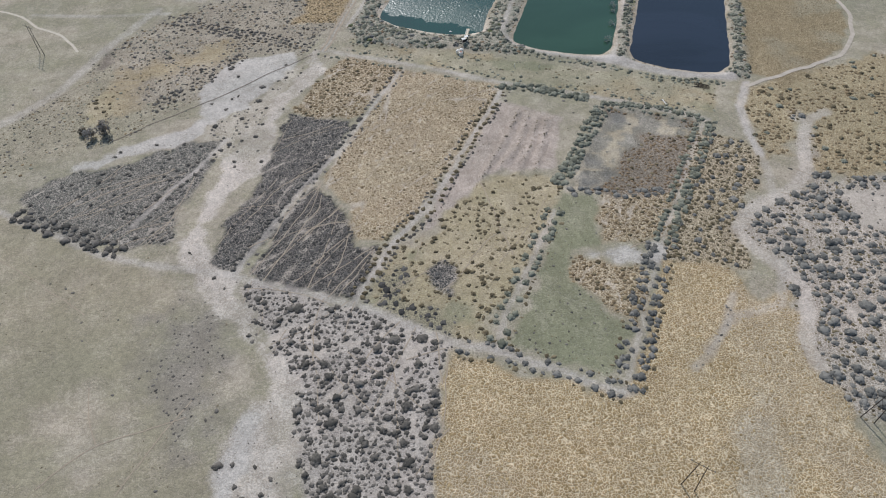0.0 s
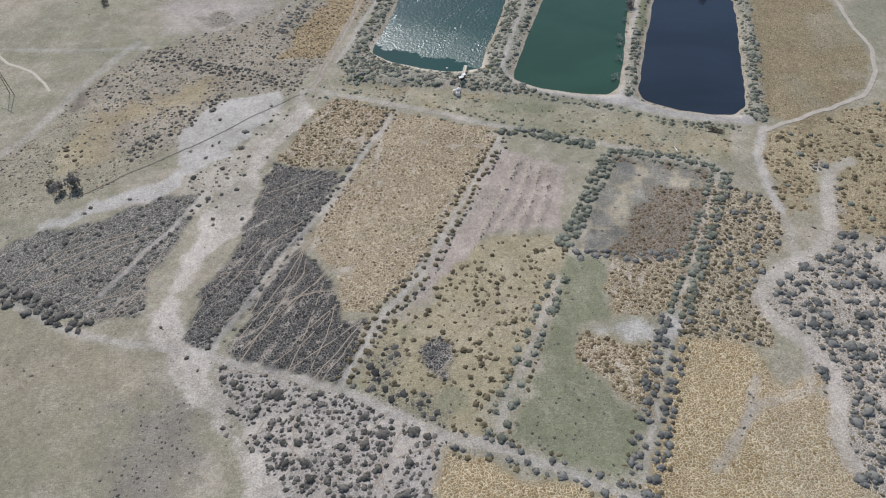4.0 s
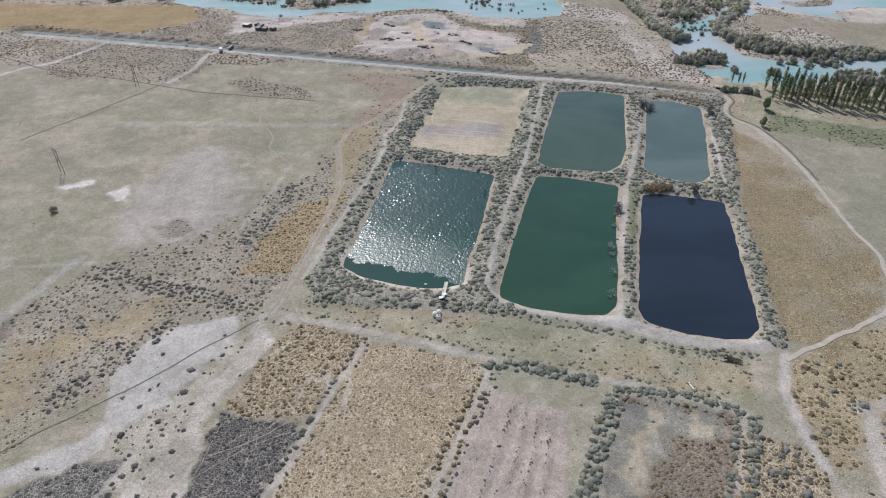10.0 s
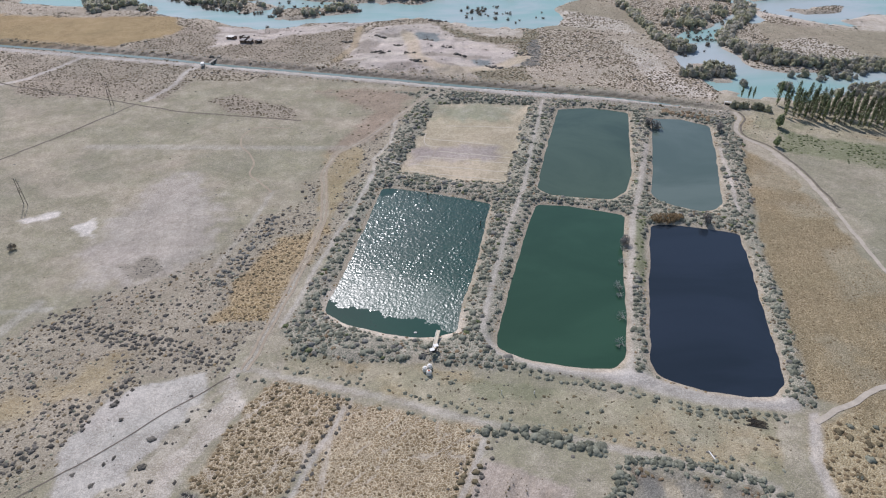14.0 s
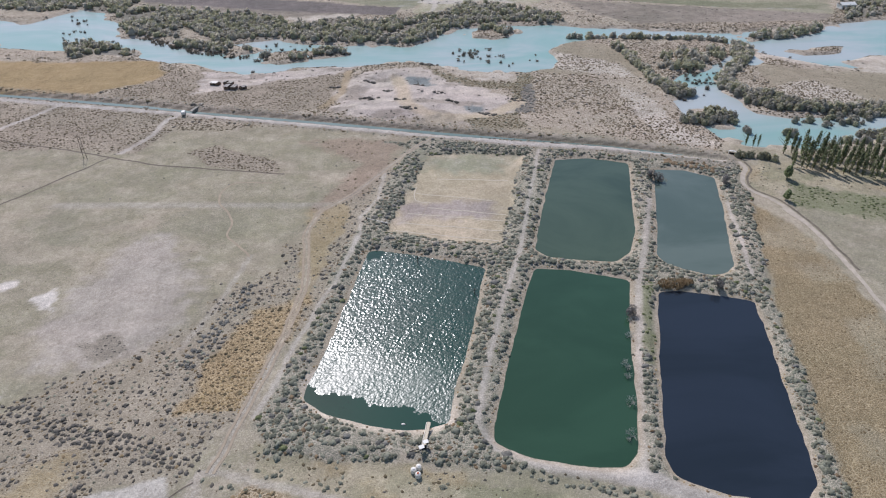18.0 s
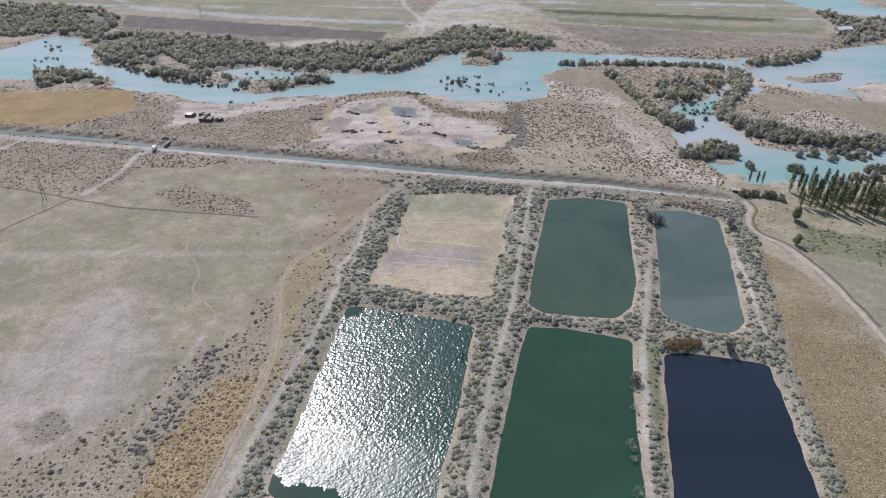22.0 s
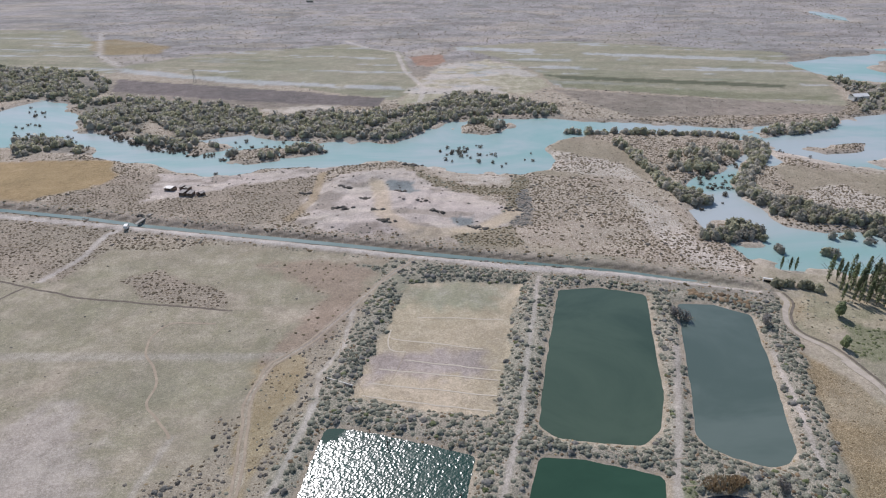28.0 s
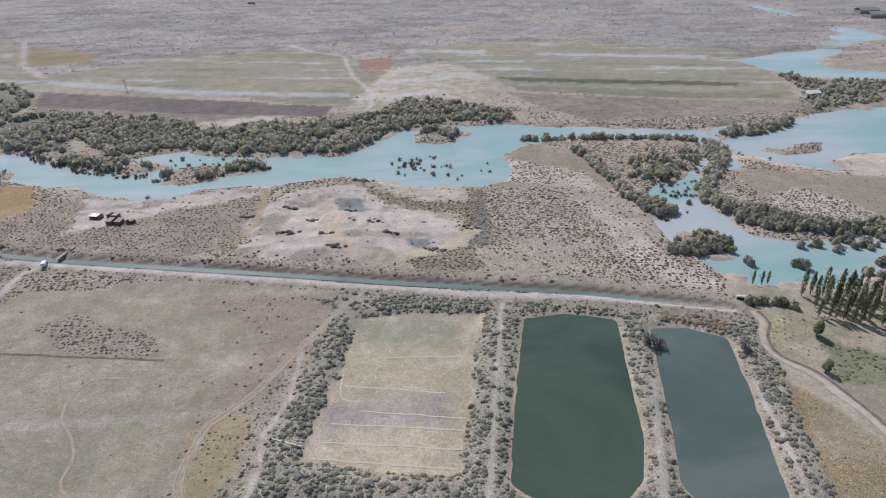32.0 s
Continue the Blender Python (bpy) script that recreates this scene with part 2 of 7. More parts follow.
BURN_B = [(-40.7, 53.9), (-33.8, 48.6), (-29.8, 40.5), (-27.9, 31.0), (-21.6, 31.2), (-24.1, 17.3), (-25.9, 15.6), (-37.5, 18.5), (-51.7, 22.4), (-46.9, 39.1)]
BURN_C = [(-72.9, 70.8), (-79.4, 70.7), (-92.3, 60.6), (-110.0, 53.3), (-119.8, 44.3), (-111.0, 38.4), (-94.8, 31.1), (-82.8, 29.5), (-72.2, 31.7), (-72.9, 43.5), (-71.2, 58.8)]
BURN_D = [(-22.2, 12.2), (-20.8, 16.8), (-16.6, 26.6), (-13.9, 23.4), (-14.6, 14.7), (-8.0, 14.4), (-4.4, 11.3), (-3.8, 6.0), (-10.2, 8.9), (-16.5, 10.9)]
GOLD1 = [(-21.1, 107.4), (9.5, 98.8), (3.3, 75.1), (-5.9, 58.1), (-12.8, 45.0), (-20.5, 34.0), (-28.0, 32.0), (-30.3, 42.5), (-38.7, 56.2), (-30.3, 83.6)]
BROWN1 = [(-42.3, 115.1), (-21.7, 107.4), (-31.8, 81.7), (-53.2, 83.6), (-46.8, 102.1)]
PLOUGH = [(9.4, 91.5), (26.8, 84.9), (23.3, 61.1), (6.3, 58.4), (-4.0, 45.2), (-11.4, 34.3), (-8.5, 47.2), (0.2, 65.2)]
TAN1 = [(-9.1, 36.5), (-3.9, 47.1), (2.2, 56.6), (19.7, 57.0), (23.0, 51.4), (18.7, 38.1), (13.7, 24.1), (9.5, 14.6), (5.8, 3.8), (-2.7, 4.2), (-4.0, 5.9), (-22.8, 11.9), (-18.3, 30.9)]
GREEN1 = [(24.4, 51.5), (32.3, 51.1), (34.0, 46.1), (32.5, 38.5), (31.5, 32.2), (25.3, 31.2), (23.7, 23.6), (28.5, 17.9), (32.0, 12.0), (37.3, 9.3), (32.5, -1.3), (30.1, -2.4), (21.8, 0.9), (9.7, 4.6), (13.1, 13.2), (17.8, 27.6), (22.2, 42.0)]
BROWN2 = [(33.8, 51.7), (55.3, 54.3), (50.1, 39.0), (43.6, 33.4), (33.0, 34.0), (33.0, 42.3)]
SALT1 = [(31.4, 31.7), (38.3, 33.3), (43.5, 32.6), (49.3, 34.8), (55.4, 38.6), (52.4, 33.7), (48.2, 29.3), (43.9, 27.5), (37.5, 28.1), (33.7, 29.4)]
MARSH = [(40.5, 88.0), (67.9, 83.2), (55.3, 53.0), (38.7, 50.5), (29.4, 52.8), (35.2, 70.9)]
MARSH_W = [(39.4, 84.1), (48.0, 86.7), (60.5, 83.8), (66.4, 80.1), (58.9, 76.3), (48.0, 76.7), (45.0, 69.9), (41.3, 63.0), (36.8, 57.4), (31.8, 53.1), (27.5, 53.6), (31.2, 65.0), (36.0, 75.7)]
GOLD2 = [(-2.9, 2.7), (9.1, -1.2), (32.7, -8.9), (47.5, 27.7), (62.2, 28.1), (64.3, 16.6), (72.9, 20.0), (72.8, 7.7), (76.5, -8.2), (78.0, -23.1), (73.5, -34.2), (-3.8, -36.7), (-6.0, -10.7)]
SALT2 = [(50.9, -11.6), (58.2, -8.5), (62.4, -12.4), (65.1, -17.3), (61.7, -30), (49.4, -30)]
BROWN3 = [(66.4, 76.6), (79.8, 73.2), (79.8, 64.8), (69.1, 44.1), (66.9, 41.1), (65.5, 28.2), (47.8, 29.5), (54.4, 48.8)]
SCRUB_R = [(87.2, 80.6), (96.0, 82.1), (87.0, 56.6), (71.1, 46.1), (66.8, 39.4), (74.4, 25.8), (76.4, 19.6), (71.7, 7.8), (71.9, -0.1), (77.5, -6.1), (80.9, -10.7), (92.1, -13.6), (131.4, 62.8), (110.2, 61.4), (94.1, 58.8), (101.4, 86.1), (96.6, 96.7)]
GREENSTRIP = [(-41.0, 125.3), (-4.5, 118.3), (15.9, 112.3), (79.9, 103.5), (72.3, 86.6), (40.4, 94.2), (10.6, 102.3), (-15.2, 108.9), (-39.5, 115.8)]
FIELD_L = [(-112.5, 135.2), (-84.4, 128.3), (-67.6, 123.2), (-72.9, 112.8), (-85.7, 98.2), (-83.3, 83.8), (-98.1, 67.7), (-114.5, 60.0), (-122.8, 50.7), (-135.1, 50.4), (-143.7, 66.6), (-138.3, 75.7), (-121.7, 97.5)]
STREAK = [(-122.2, 114.3), (-116.5, 121.3), (-111.3, 134.0), (-109.8, 138.1), (-99.6, 134.0), (-86.4, 130.1), (-88.3, 126.3), (-98.5, 127.5), (-106.1, 126.2), (-111.1, 116.6), (-118.6, 107.8)]
PINK = [(-106.4, 212.2), (-92.5, 215.1), (-75.2, 189.7), (-67.4, 159.8), (-84.8, 148.2), (-101.4, 150.7), (-108.1, 170.2)]
GOLD_R = [(118, 234), (126.6, 222.2), (130.2, 194.7), (129.8, 172.2), (128.6, 162.5), (122.6, 124.2), (97.5, 98.2), (90.5, 113.4), (98.0, 142.4), (102.8, 178.3)]
GOLD_R2 = [(100.8, 176.3), (124.0, 184.1), (130.5, 155.2), (130.3, 136.9), (122.3, 122.1), (90.9, 104.6), (86.8, 105.6), (90.8, 128.6)]
PLOWLINES = [(-61.9, 136.2), (-61.0, 154.1), (-54.6, 166.2), (-51.5, 174.1), (-39.1, 179.1), (-38.7, 168.7), (-44.5, 149.5), (-48.5, 135.2)]
GREEN_R = [(135, 233), (152.4, 220.5), (187.5, 210.3), (150.6, 164.4), (133.7, 190.5), (133.2, 209.0)]
VEG_R = [(141, 250), (164, 239), (186, 233), (167.9, 208.0), (154.0, 223.0), (135, 232)]
SCRUB_N = [(47, 370), (64, 383), (116, 374), (130, 293), (124, 280), (90, 290), (39, 315)]
SANDPIT = [(-42, 387), (-5, 394), (42, 340), (41, 325), (20, 310), (-7, 313), (-51, 328), (-47, 362)]
GOLD_NL = [(-318, 420), (-221, 408), (-166, 411), (-149, 390), (-159, 372), (-177, 358), (-190, 355), (-274, 364)]
SCRUB_NL = [(-149, 390), (-93, 396), (-50, 387), (-52, 365), (-51, 328), (-107, 338), (-173, 352), (-158, 368)]
PEN = [(76, 426), (83, 440), (101, 448), (110, 417), (118, 383), (116, 374), (64, 383), (52, 388), (68, 396)]
RIVER = [(-329, 520), (-201, 462), (-182, 458), (-166, 454), (-141, 444), (-105, 455), (-83, 446), (-57, 443), (-14, 438), (1, 454), (15, 474), (37, 485), (58, 488), (94, 485), (107, 479), (141, 472), (198, 464), (217, 466), (238, 472), (267, 477), (285, 481), (347, 498), (480, 537), (390, 406), (263, 386), (238, 388), (220, 399), (202, 423), (191, 434), (180, 447), (115, 454), (97, 452), (81, 444), (74, 428), (75, 407), (68, 394), (55, 386), (33, 387), (11, 395), (-8, 408), (-31, 405), (-57, 399), (-81, 398), (-94, 389), (-109, 388), (-125, 396), (-153, 415), (-183, 423), (-279, 447)]
CHAN = [(192, 436), (172, 402), (156, 391), (142, 382), (132, 368), (139, 356), (137, 346), (122, 342), (122, 325), (127, 312), (130, 296), (140, 286), (152, 283), (166, 282), (194, 292), (254, 300), (272, 324), (232, 322), (210, 318), (191, 318), (172, 316), (161, 323), (158, 334), (156, 346), (152, 356), (156, 371), (168, 390), (187, 416)]
CHAN2 = [(194, 449), (199, 443), (194, 402), (184, 395), (182, 403)]
RIVER2 = [(504, 1033), (511, 962), (532, 917), (538, 847), (530, 799), (532, 752), (498, 706), (480, 714), (454, 694), (430, 675), (410, 652), (386, 632), (384, 605), (416, 591), (467, 575), (439, 542), (397, 564), (370, 571), (347, 578), (329, 596), (319, 631), (326, 653), (374, 672), (413, 683), (460, 723), (501, 777), (522, 828), (510, 882), (487, 976)]
WOOD1 = [(-229, 511), (-235, 532), (-195, 538), (-156, 526), (-110, 508), (-100, 488), (-66, 507), (-42, 496), (-14, 502), (8, 519), (24, 545), (52, 539), (74, 524), (93, 503), (94, 488), (58, 491), (37, 489), (15, 478), (1, 458), (-14, 442), (-57, 447), (-83, 450), (-105, 460), (-141, 449), (-160, 475), (-173, 491), (-165, 460), (-182, 462), (-202, 468), (-219, 492)]
WOOD2 = [(116, 460), (182, 452), (198, 457), (197, 419), (169, 381), (141, 384), (121, 353), (137, 348), (118, 366), (118, 402), (114, 428)]
WOOD3 = [(192, 441), (201, 437), (196, 416), (173, 383), (162, 367), (165, 353), (176, 345), (188, 338), (200, 331), (217, 329), (234, 325), (274, 330), (272, 322), (228, 318), (209, 316), (194, 320), (180, 322), (165, 324), (159, 334), (156, 350), (152, 359), (162, 379), (176, 402)]
WOOD4 = [(322, 593), (342, 571), (390, 556), (511, 570), (495, 553), (352, 505), (291, 491), (313, 532)]
ISL1 = [(116, 314), (130, 326), (142, 325), (147, 317), (143, 310), (128, 309), (116, 310)]
ISL2 = [(-107, 420), (-94, 428), (-79, 430), (-75, 414), (-92, 408)]
LAND_E = [(188, 402), (211, 384), (255, 375), (322, 371), (279, 326), (223, 332), (199, 341), (181, 362)]
BAR_E = [(203, 426), (229, 413), (238, 388), (262, 384), (257, 377), (216, 391), (195, 410)]
F1 = [(-255, 642), (-205, 692), (-74, 742), (-20, 700), (-2, 582), (-2, 556), (-19, 531), (-73, 558), (-124, 585), (-201, 620)]
PLOW_F = [(-237, 598), (-140, 570), (-23, 535), (-29, 513), (-118, 529), (-226, 559)]
F2 = [(31, 725), (144, 752), (336, 691), (317, 574), (293, 505), (225, 513), (188, 552), (108, 562), (99, 607), (78, 660)]
F2D = [(100, 605), (158, 592), (232, 578), (278, 566), (273, 556), (215, 568), (113, 590)]
F3 = [(101, 557), (292, 505), (273, 487), (141, 483), (113, 519)]
GOLD_F = [(-334, 764), (-313, 779), (-245, 732), (-243, 698), (-287, 694), (-314, 720)]
WETF = [(-254, 638), (-134, 594), (-62, 577), (-61, 569), (-143, 582), (-245, 621)]
WETF2 = [(36, 725), (109, 711), (106, 695), (35, 709)]
WETF3 = [(148, 695), (301, 666), (290, 653), (150, 682)]
SANDBAR = [(8, 526), (-15, 519), (-4, 582), (23, 640), (58, 666), (85, 642), (95, 597), (98, 562), (76, 543), (41, 555), (20, 540)]
CANAL = [(-246, 362), (-187, 349), (-144, 339), (-117, 331), (-78, 322), (-30, 311), (6, 302), (37, 295), (78, 286), (121, 272)]
CROAD = [(-240, 353), (-182, 340), (-141, 331), (-114, 325), (-77, 316), (-29, 305), (6, 296), (36, 288), (77, 281), (121, 269)]
R1 = [(-49.5, 118.2), (-31.3, 113.4), (-7.5, 106.6), (9.0, 100.8), (29.2, 96.1), (40.2, 93.2), (56.1, 88.4), (69.9, 83.9)]
R2 = [(-49.1, 117.5), (-44.7, 139.6), (-41.1, 163.4), (-39.0, 188.5), (-43.6, 216.9), (-41, 232), (-31, 242), (-13, 276), (1, 296)]
R3 = [(85.5, 100.7), (95.9, 105.7), (120.5, 117.9), (129.4, 131.3), (133.2, 144.2), (132.1, 158.5), (132.8, 176.3), (133.8, 192.3), (133.5, 214.9), (129, 230)]
R3b = [(128, 268), (129, 262), (122, 252), (122, 244), (128, 237), (131.1, 228.0), (133.6, 211.9), (133.7, 190.5)]
R4 = [(85.9, 101.9), (80.8, 90.2), (80.2, 74.4), (80.8, 68.4)]
R5 = [(-55.6, 21.7), (-46.9, 39.1), (-40.9, 55.0), (-31.7, 80.9), (-21.1, 107.4)]
R6 = [(-25.5, 14.8), (-17.6, 33.2), (-5.8, 55.9), (9.5, 95.8)]
R7 = [(-140.1, 48.1), (-120.9, 40.6), (-85.7, 25.8), (-55.5, 21.4), (-25.4, 14.0), (-3.0, 4.8), (5.6, 3.6), (31.8, -7.1), (34.2, -6.4)]
R8 = [(105.3, 88.2), (99.0, 84.0), (94.0, 73.5), (91.4, 62.1), (86.6, 55.6), (77.8, 50.2), (70.8, 45.2), (66.9, 40.0), (69.1, 34.1), (72.9, 29.1), (77.2, 22.7), (76.5, 15.1), (73.5, 7.9), (73.7, 1.2)]
R9 = [(-59.9, 202.6), (-65.6, 209.9), (-71.5, 214.7), (-70.6, 224.9), (-75.0, 232.3), (-80.1, 237.4), (-81.9, 246.9), (-77.8, 255.3), (-63.0, 254.6)]
R10 = [(-140, 238), (-81, 237), (-38, 236)]
R11 = [(-120, 327), (-127, 320), (-127, 302), (-131, 291), (-134, 283)]
R13 = [(80.8, 68.4), (79.5, 41.5), (70.7, 16.7), (59.7, 13.3), (51.4, 4.3)]
R14 = [(14.6, 122.8), (10.9, 130.3), (15.2, 151.8), (22.5, 181.3), (29.5, 204.6), (46, 281)]
R15 = [(46.7, 115.6), (52.5, 142.3), (62.9, 181.0), (82, 237)]
R16 = [(14.8, 124.6), (25.2, 119.2), (44.5, 114.8), (60.8, 108.3), (81.5, 105.8)]
HEDGE1 = [(10.4, 98.8), (20.9, 97.5), (36.0, 92.6)]
HEDGE2 = [(40.0, 90.7), (54.2, 89.6), (69.7, 84.0)]
HEDGE3 = [(39.7, 88.6), (33.6, 75.6), (28.4, 62.7), (23.1, 53.5)]
HEDGE4 = [(68.6, 82.7), (61.1, 65.7), (53.4, 48.6), (47.0, 33.5), (41.3, 18.6), (37.6, 6.8), (32.5, -6.6)]
HEDGE5 = [(32.5, -6.6), (27.0, -4.3), (21.6, -2.0), (14.8, -0.3), (5.6, 2.6), (-3.3, 3.5)]
HEDGE6 = [(22.4, 44.9), (16.7, 31.8), (12.9, 22.5), (9.4, 13.1), (6.2, 3.1)]
HEDGE7 = [(9.5, 96.2), (-4.2, 61.4), (-9.5, 45.0), (-18.5, 33.5), (-25.6, 14.4)]
HEDGE8 = [(-22.7, 105.8), (-35.7, 67.5), (-42.8, 54.3), (-48.7, 39.7), (-55.1, 21.4)]
HEDGE9 = [(-115.8, 39.3), (-101.6, 33.8), (-83.2, 26.8)]
SCRUB_L = [(-108.1, 136.7), (-74.4, 130.7), (-51.9, 126.1), (-46.0, 142.4), (-34.2, 176.8), (-19, 238), (-11, 283), (-33, 238), (-49.7, 202.3), (-59.9, 183.8), (-71.7, 164.5), (-86.4, 155.9), (-97.9, 150.5)]
SCRUB_L2 = [(-109.6, 136.7), (-51.3, 124.0), (-52.3, 115.9), (-75.6, 113.1), (-80.0, 106.7), (-83.4, 90.3), (-102.6, 84.7), (-121.3, 116.3)]
SCRUBRECT = [(-106, 282), (-93, 291), (-66, 275), (-61, 262), (-95, 270)]
SCRUB_UL = [(-233, 344), (-180, 337), (-131, 330), (-117, 319), (-126, 283), (-151, 287), (-196, 293)]
DRYDARK = [(-7, 235), (26, 236), (22.7, 221.2), (-8.1, 223.6)]
DRYGREEN = [(-1, 279), (37, 276), (33, 260), (0, 264)]
NSTRIP = [(-19, 292), (6, 294), (122, 268), (120, 254), (92, 266), (46, 270), (-6, 280)]
POPLAR_FLOOR = [(146, 263), (183, 254), (234, 249), (220, 231), (176, 240), (145, 254)]
ISL3 = [(206, 453), (236, 467), (269, 477), (260, 464), (230, 449), (208, 446)]
ISL4 = [(219, 420), (237, 428), (256, 430), (248, 417), (223, 413)]
ISL5 = [(-238, 451), (-220, 453), (-182, 432), (-180, 422), (-207, 428), (-217, 414)]
ISL6 = [(241, 401), (270, 410), (313, 409), (290, 376), (250, 377), (248, 388)]
PALE_L1 = [(-141.0, 185.9), (-130.6, 190.6), (-128.6, 188.3), (-136.2, 183.6)]
PALE_L2 = [(-119.7, 181.1), (-117.1, 187.2), (-113.6, 185.6), (-111.4, 176.5), (-115.6, 175.1)]
SCRUB_P = [(-99.1, 160.1), (-87.4, 163.9), (-81.7, 157.4), (-91.1, 152.6)]
R17 = [(-184.7, 143.8), (-170.8, 141.2), (-160.6, 137.4), (-152.4, 130.7), (-141.0, 125.4), (-133.1, 118.4), (-131.3, 115.0)]
R18 = [(-156.9, 138.3), (-128.1, 138.8), (-108.2, 140.7)]
R19 = [(-143.1, 71.7), (-136.3, 78.5), (-128.1, 91.3), (-121.2, 120.4), (-113.1, 143.0)]
DIT3 = [(-51.8, 115.3), (-63.5, 104.8), (-73.5, 94.0), (-86.2, 83.7), (-102.3, 69.6)]
PITPOND = [(-17, 374), (-13, 377), (-3, 375), (-5, 367), (-1, 363), (-3, 357), (-9, 359), (-14, 365)]
PITBROWN = [(-84, 374), (-63, 382), (-54, 365), (-57, 337), (-73, 328), (-105, 331), (-91, 351)]
PITSAND = [(-128, 388), (-83, 391), (-41, 402), (-50, 388), (-63, 382), (-85, 375), (-111, 361), (-128, 354), (-128, 375)]
SCRUB_N0 = [(74, 424), (91, 446), (110, 439), (119, 406), (115, 376), (98, 381), (81, 381), (63, 388)]
SAND_N = [(5, 400), (27, 393), (47, 382), (45, 368), (26, 371), (10, 384)]
OLIVE_N = [(-4, 401), (9, 382), (25, 369), (45, 366), (48, 382), (55, 382), (49, 338), (43, 326), (40, 339), (42, 355), (24, 359), (7, 372)]
RIVN = [(-230, 568), (-25, 530), (-54, 513), (-111, 507), (-171, 526), (-217, 538)]
SANDBAR2 = [(-106, 503), (-101, 509), (-69, 519), (-54, 516), (-55, 504), (-80, 497)]
ORANGE = [(-8, 678), (19, 689), (23, 658), (11, 638), (-3, 646)]
SCRUB_C = [(-179, 342), (-125, 332), (-129, 291), (-149, 288), (-185, 299), (-189, 317)]
GSTR = [(64.6, 184.5), (67.8, 184.5), (59.3, 149.4), (56.3, 149.4)]
WOOD5 = [(161, 288), (176, 289), (184, 295), (199, 300), (218, 302), (255, 306), (231, 272), (202, 277), (190, 283), (171, 281), (161, 283)]
WL1 = [(89, 454), (116, 451), (146, 449), (174, 445), (191, 443)]
WL2 = [(113, 432), (118, 411), (120, 390), (121, 369), (125, 352), (135, 347)]
WL3 = [(152, 425), (158, 407), (149, 388), (142, 388)]
WL4 = [(191, 431), (190, 412), (177, 393), (160, 372), (157, 359), (162, 343)]
DP1 = [(-19, 262), (-20, 240), (-25.7, 227.0), (-24.6, 214.7), (-26.7, 202.4)]
TRL1 = [(-223, 289), (-214, 301), (-202, 310), (-193, 328), (-187, 343), (-181, 348)]
PITTRACK = [(-47, 388), (-47, 355), (-54, 334)]
HEDGE10 = [(-107.8, 136.5), (-89.9, 130.8), (-73.0, 126.3), (-51.7, 119.4)]
HEDGE11 = [(-95.3, 84.6), (-89.9, 93.4), (-83.2, 101.5), (-77.3, 110.3), (-73.8, 116.0)]
SNAGS5 = [(-278, 511), (-261, 526), (-226, 481), (-184, 432), (-192, 411), (-225, 433)]
CHAN3 = [(-288, 500), (-276, 523), (-267, 542), (-245, 533), (-220, 495), (-203, 462), (-166, 437), (-133, 420), (-132, 404), (-163, 412), (-180, 421), (-187, 432), (-216, 450), (-249, 469), (-271, 470)]
GP1 = [(-115.3, 81.7), (-114.9, 87.3), (-107.8, 99.3), (-104.2, 91.8), (-105.7, 79.2), (-111.6, 79.0)]
GP2 = [(-107.1, 110.5), (-101.3, 119.0), (-86.9, 126.4), (-85.1, 115.9), (-91.1, 104.3), (-101.1, 101.0)]
PINK0 = [(-82.9, -22.6), (-79.7, -11.7), (-72.6, -8.9), (-69.7, -15.2), (-71.3, -21.1), (-73.4, -26.8)]
SALTR = [(100.3, 56.3), (112.1, 61.0), (129.8, 57.1), (121.0, 38.8), (103.3, 39.2), (96.7, 42.9)]
OLIVER = [(106.5, 77.6), (120.5, 81.7), (142.4, 83.6), (131.9, 61.5), (112.6, 62.2), (101.1, 58.5)]
GTR = [(60.9, 19.1), (57.0, 10.2), (51.7, 3.2), (48.1, -0.2)]
SNAGS6 = [(123, 346), (140, 385), (157, 398), (182, 412), (177, 393), (151, 360), (133, 335)]
SALTN1 = [(48, 443), (85, 420), (109, 395), (108, 369), (79, 387), (57, 406)]
SALTN2 = [(100, 362), (118, 339), (121, 302), (124, 287), (108, 292), (101, 327)]
SALTE = [(185, 359), (209, 370), (218, 351), (222, 336), (202, 333), (184, 341)]
TRC1 = [(-84.5, 36.3), (-79.3, 49.6), (-74.3, 58.7), (-69.0, 71.2)]
GSTRIP = [(-43, 236), (-29, 235), (-30.2, 215.4), (-34.0, 193.1), (-37.1, 179.8), (-37.7, 171.9), (-40.2, 171.9), (-41.7, 203.2)]
PITCURVE = [(-19, 375), (-15, 352), (-13, 333), (0, 316), (14, 318), (29, 324), (44, 338)]
WBANK1 = [(-210, 484), (-176, 452), (-149, 434), (-126, 423), (-111, 417)]
WBANK2 = [(-105, 414), (-84, 412), (-66, 421), (-50, 426)]
SNAGS8 = [(14, 431), (38, 441), (53, 422), (51, 407), (28, 403), (14, 408)]
OLV = [(127, 262), (146, 270), (175, 256), (165, 241), (140, 245), (130, 238), (124, 246)]
REEDROW = [(91, 253), (98, 252), (107, 249), (111, 247)]
FUR1 = [(14.8, 86.5), (10.6, 72.8), (3.3, 56.1)]
FUR2 = [(17.6, 84.7), (14.2, 70.4), (7.9, 59.6)]
FUR3 = [(20.4, 83.4), (17.7, 70.5), (13.2, 58.6)]
FUR4 = [(22.9, 82.1), (20.5, 70.5), (17.8, 58.7)]
TR1 = [(-36.8, 18.2), (-34.1, 30.9), (-33.0, 42.5)]
TR2 = [(-36.8, 18.2), (-29.2, 25.6), (-23.0, 31.2)]
TR3 = [(-51.5, 21.5), (-43.8, 38.2), (-39.0, 52.8)]
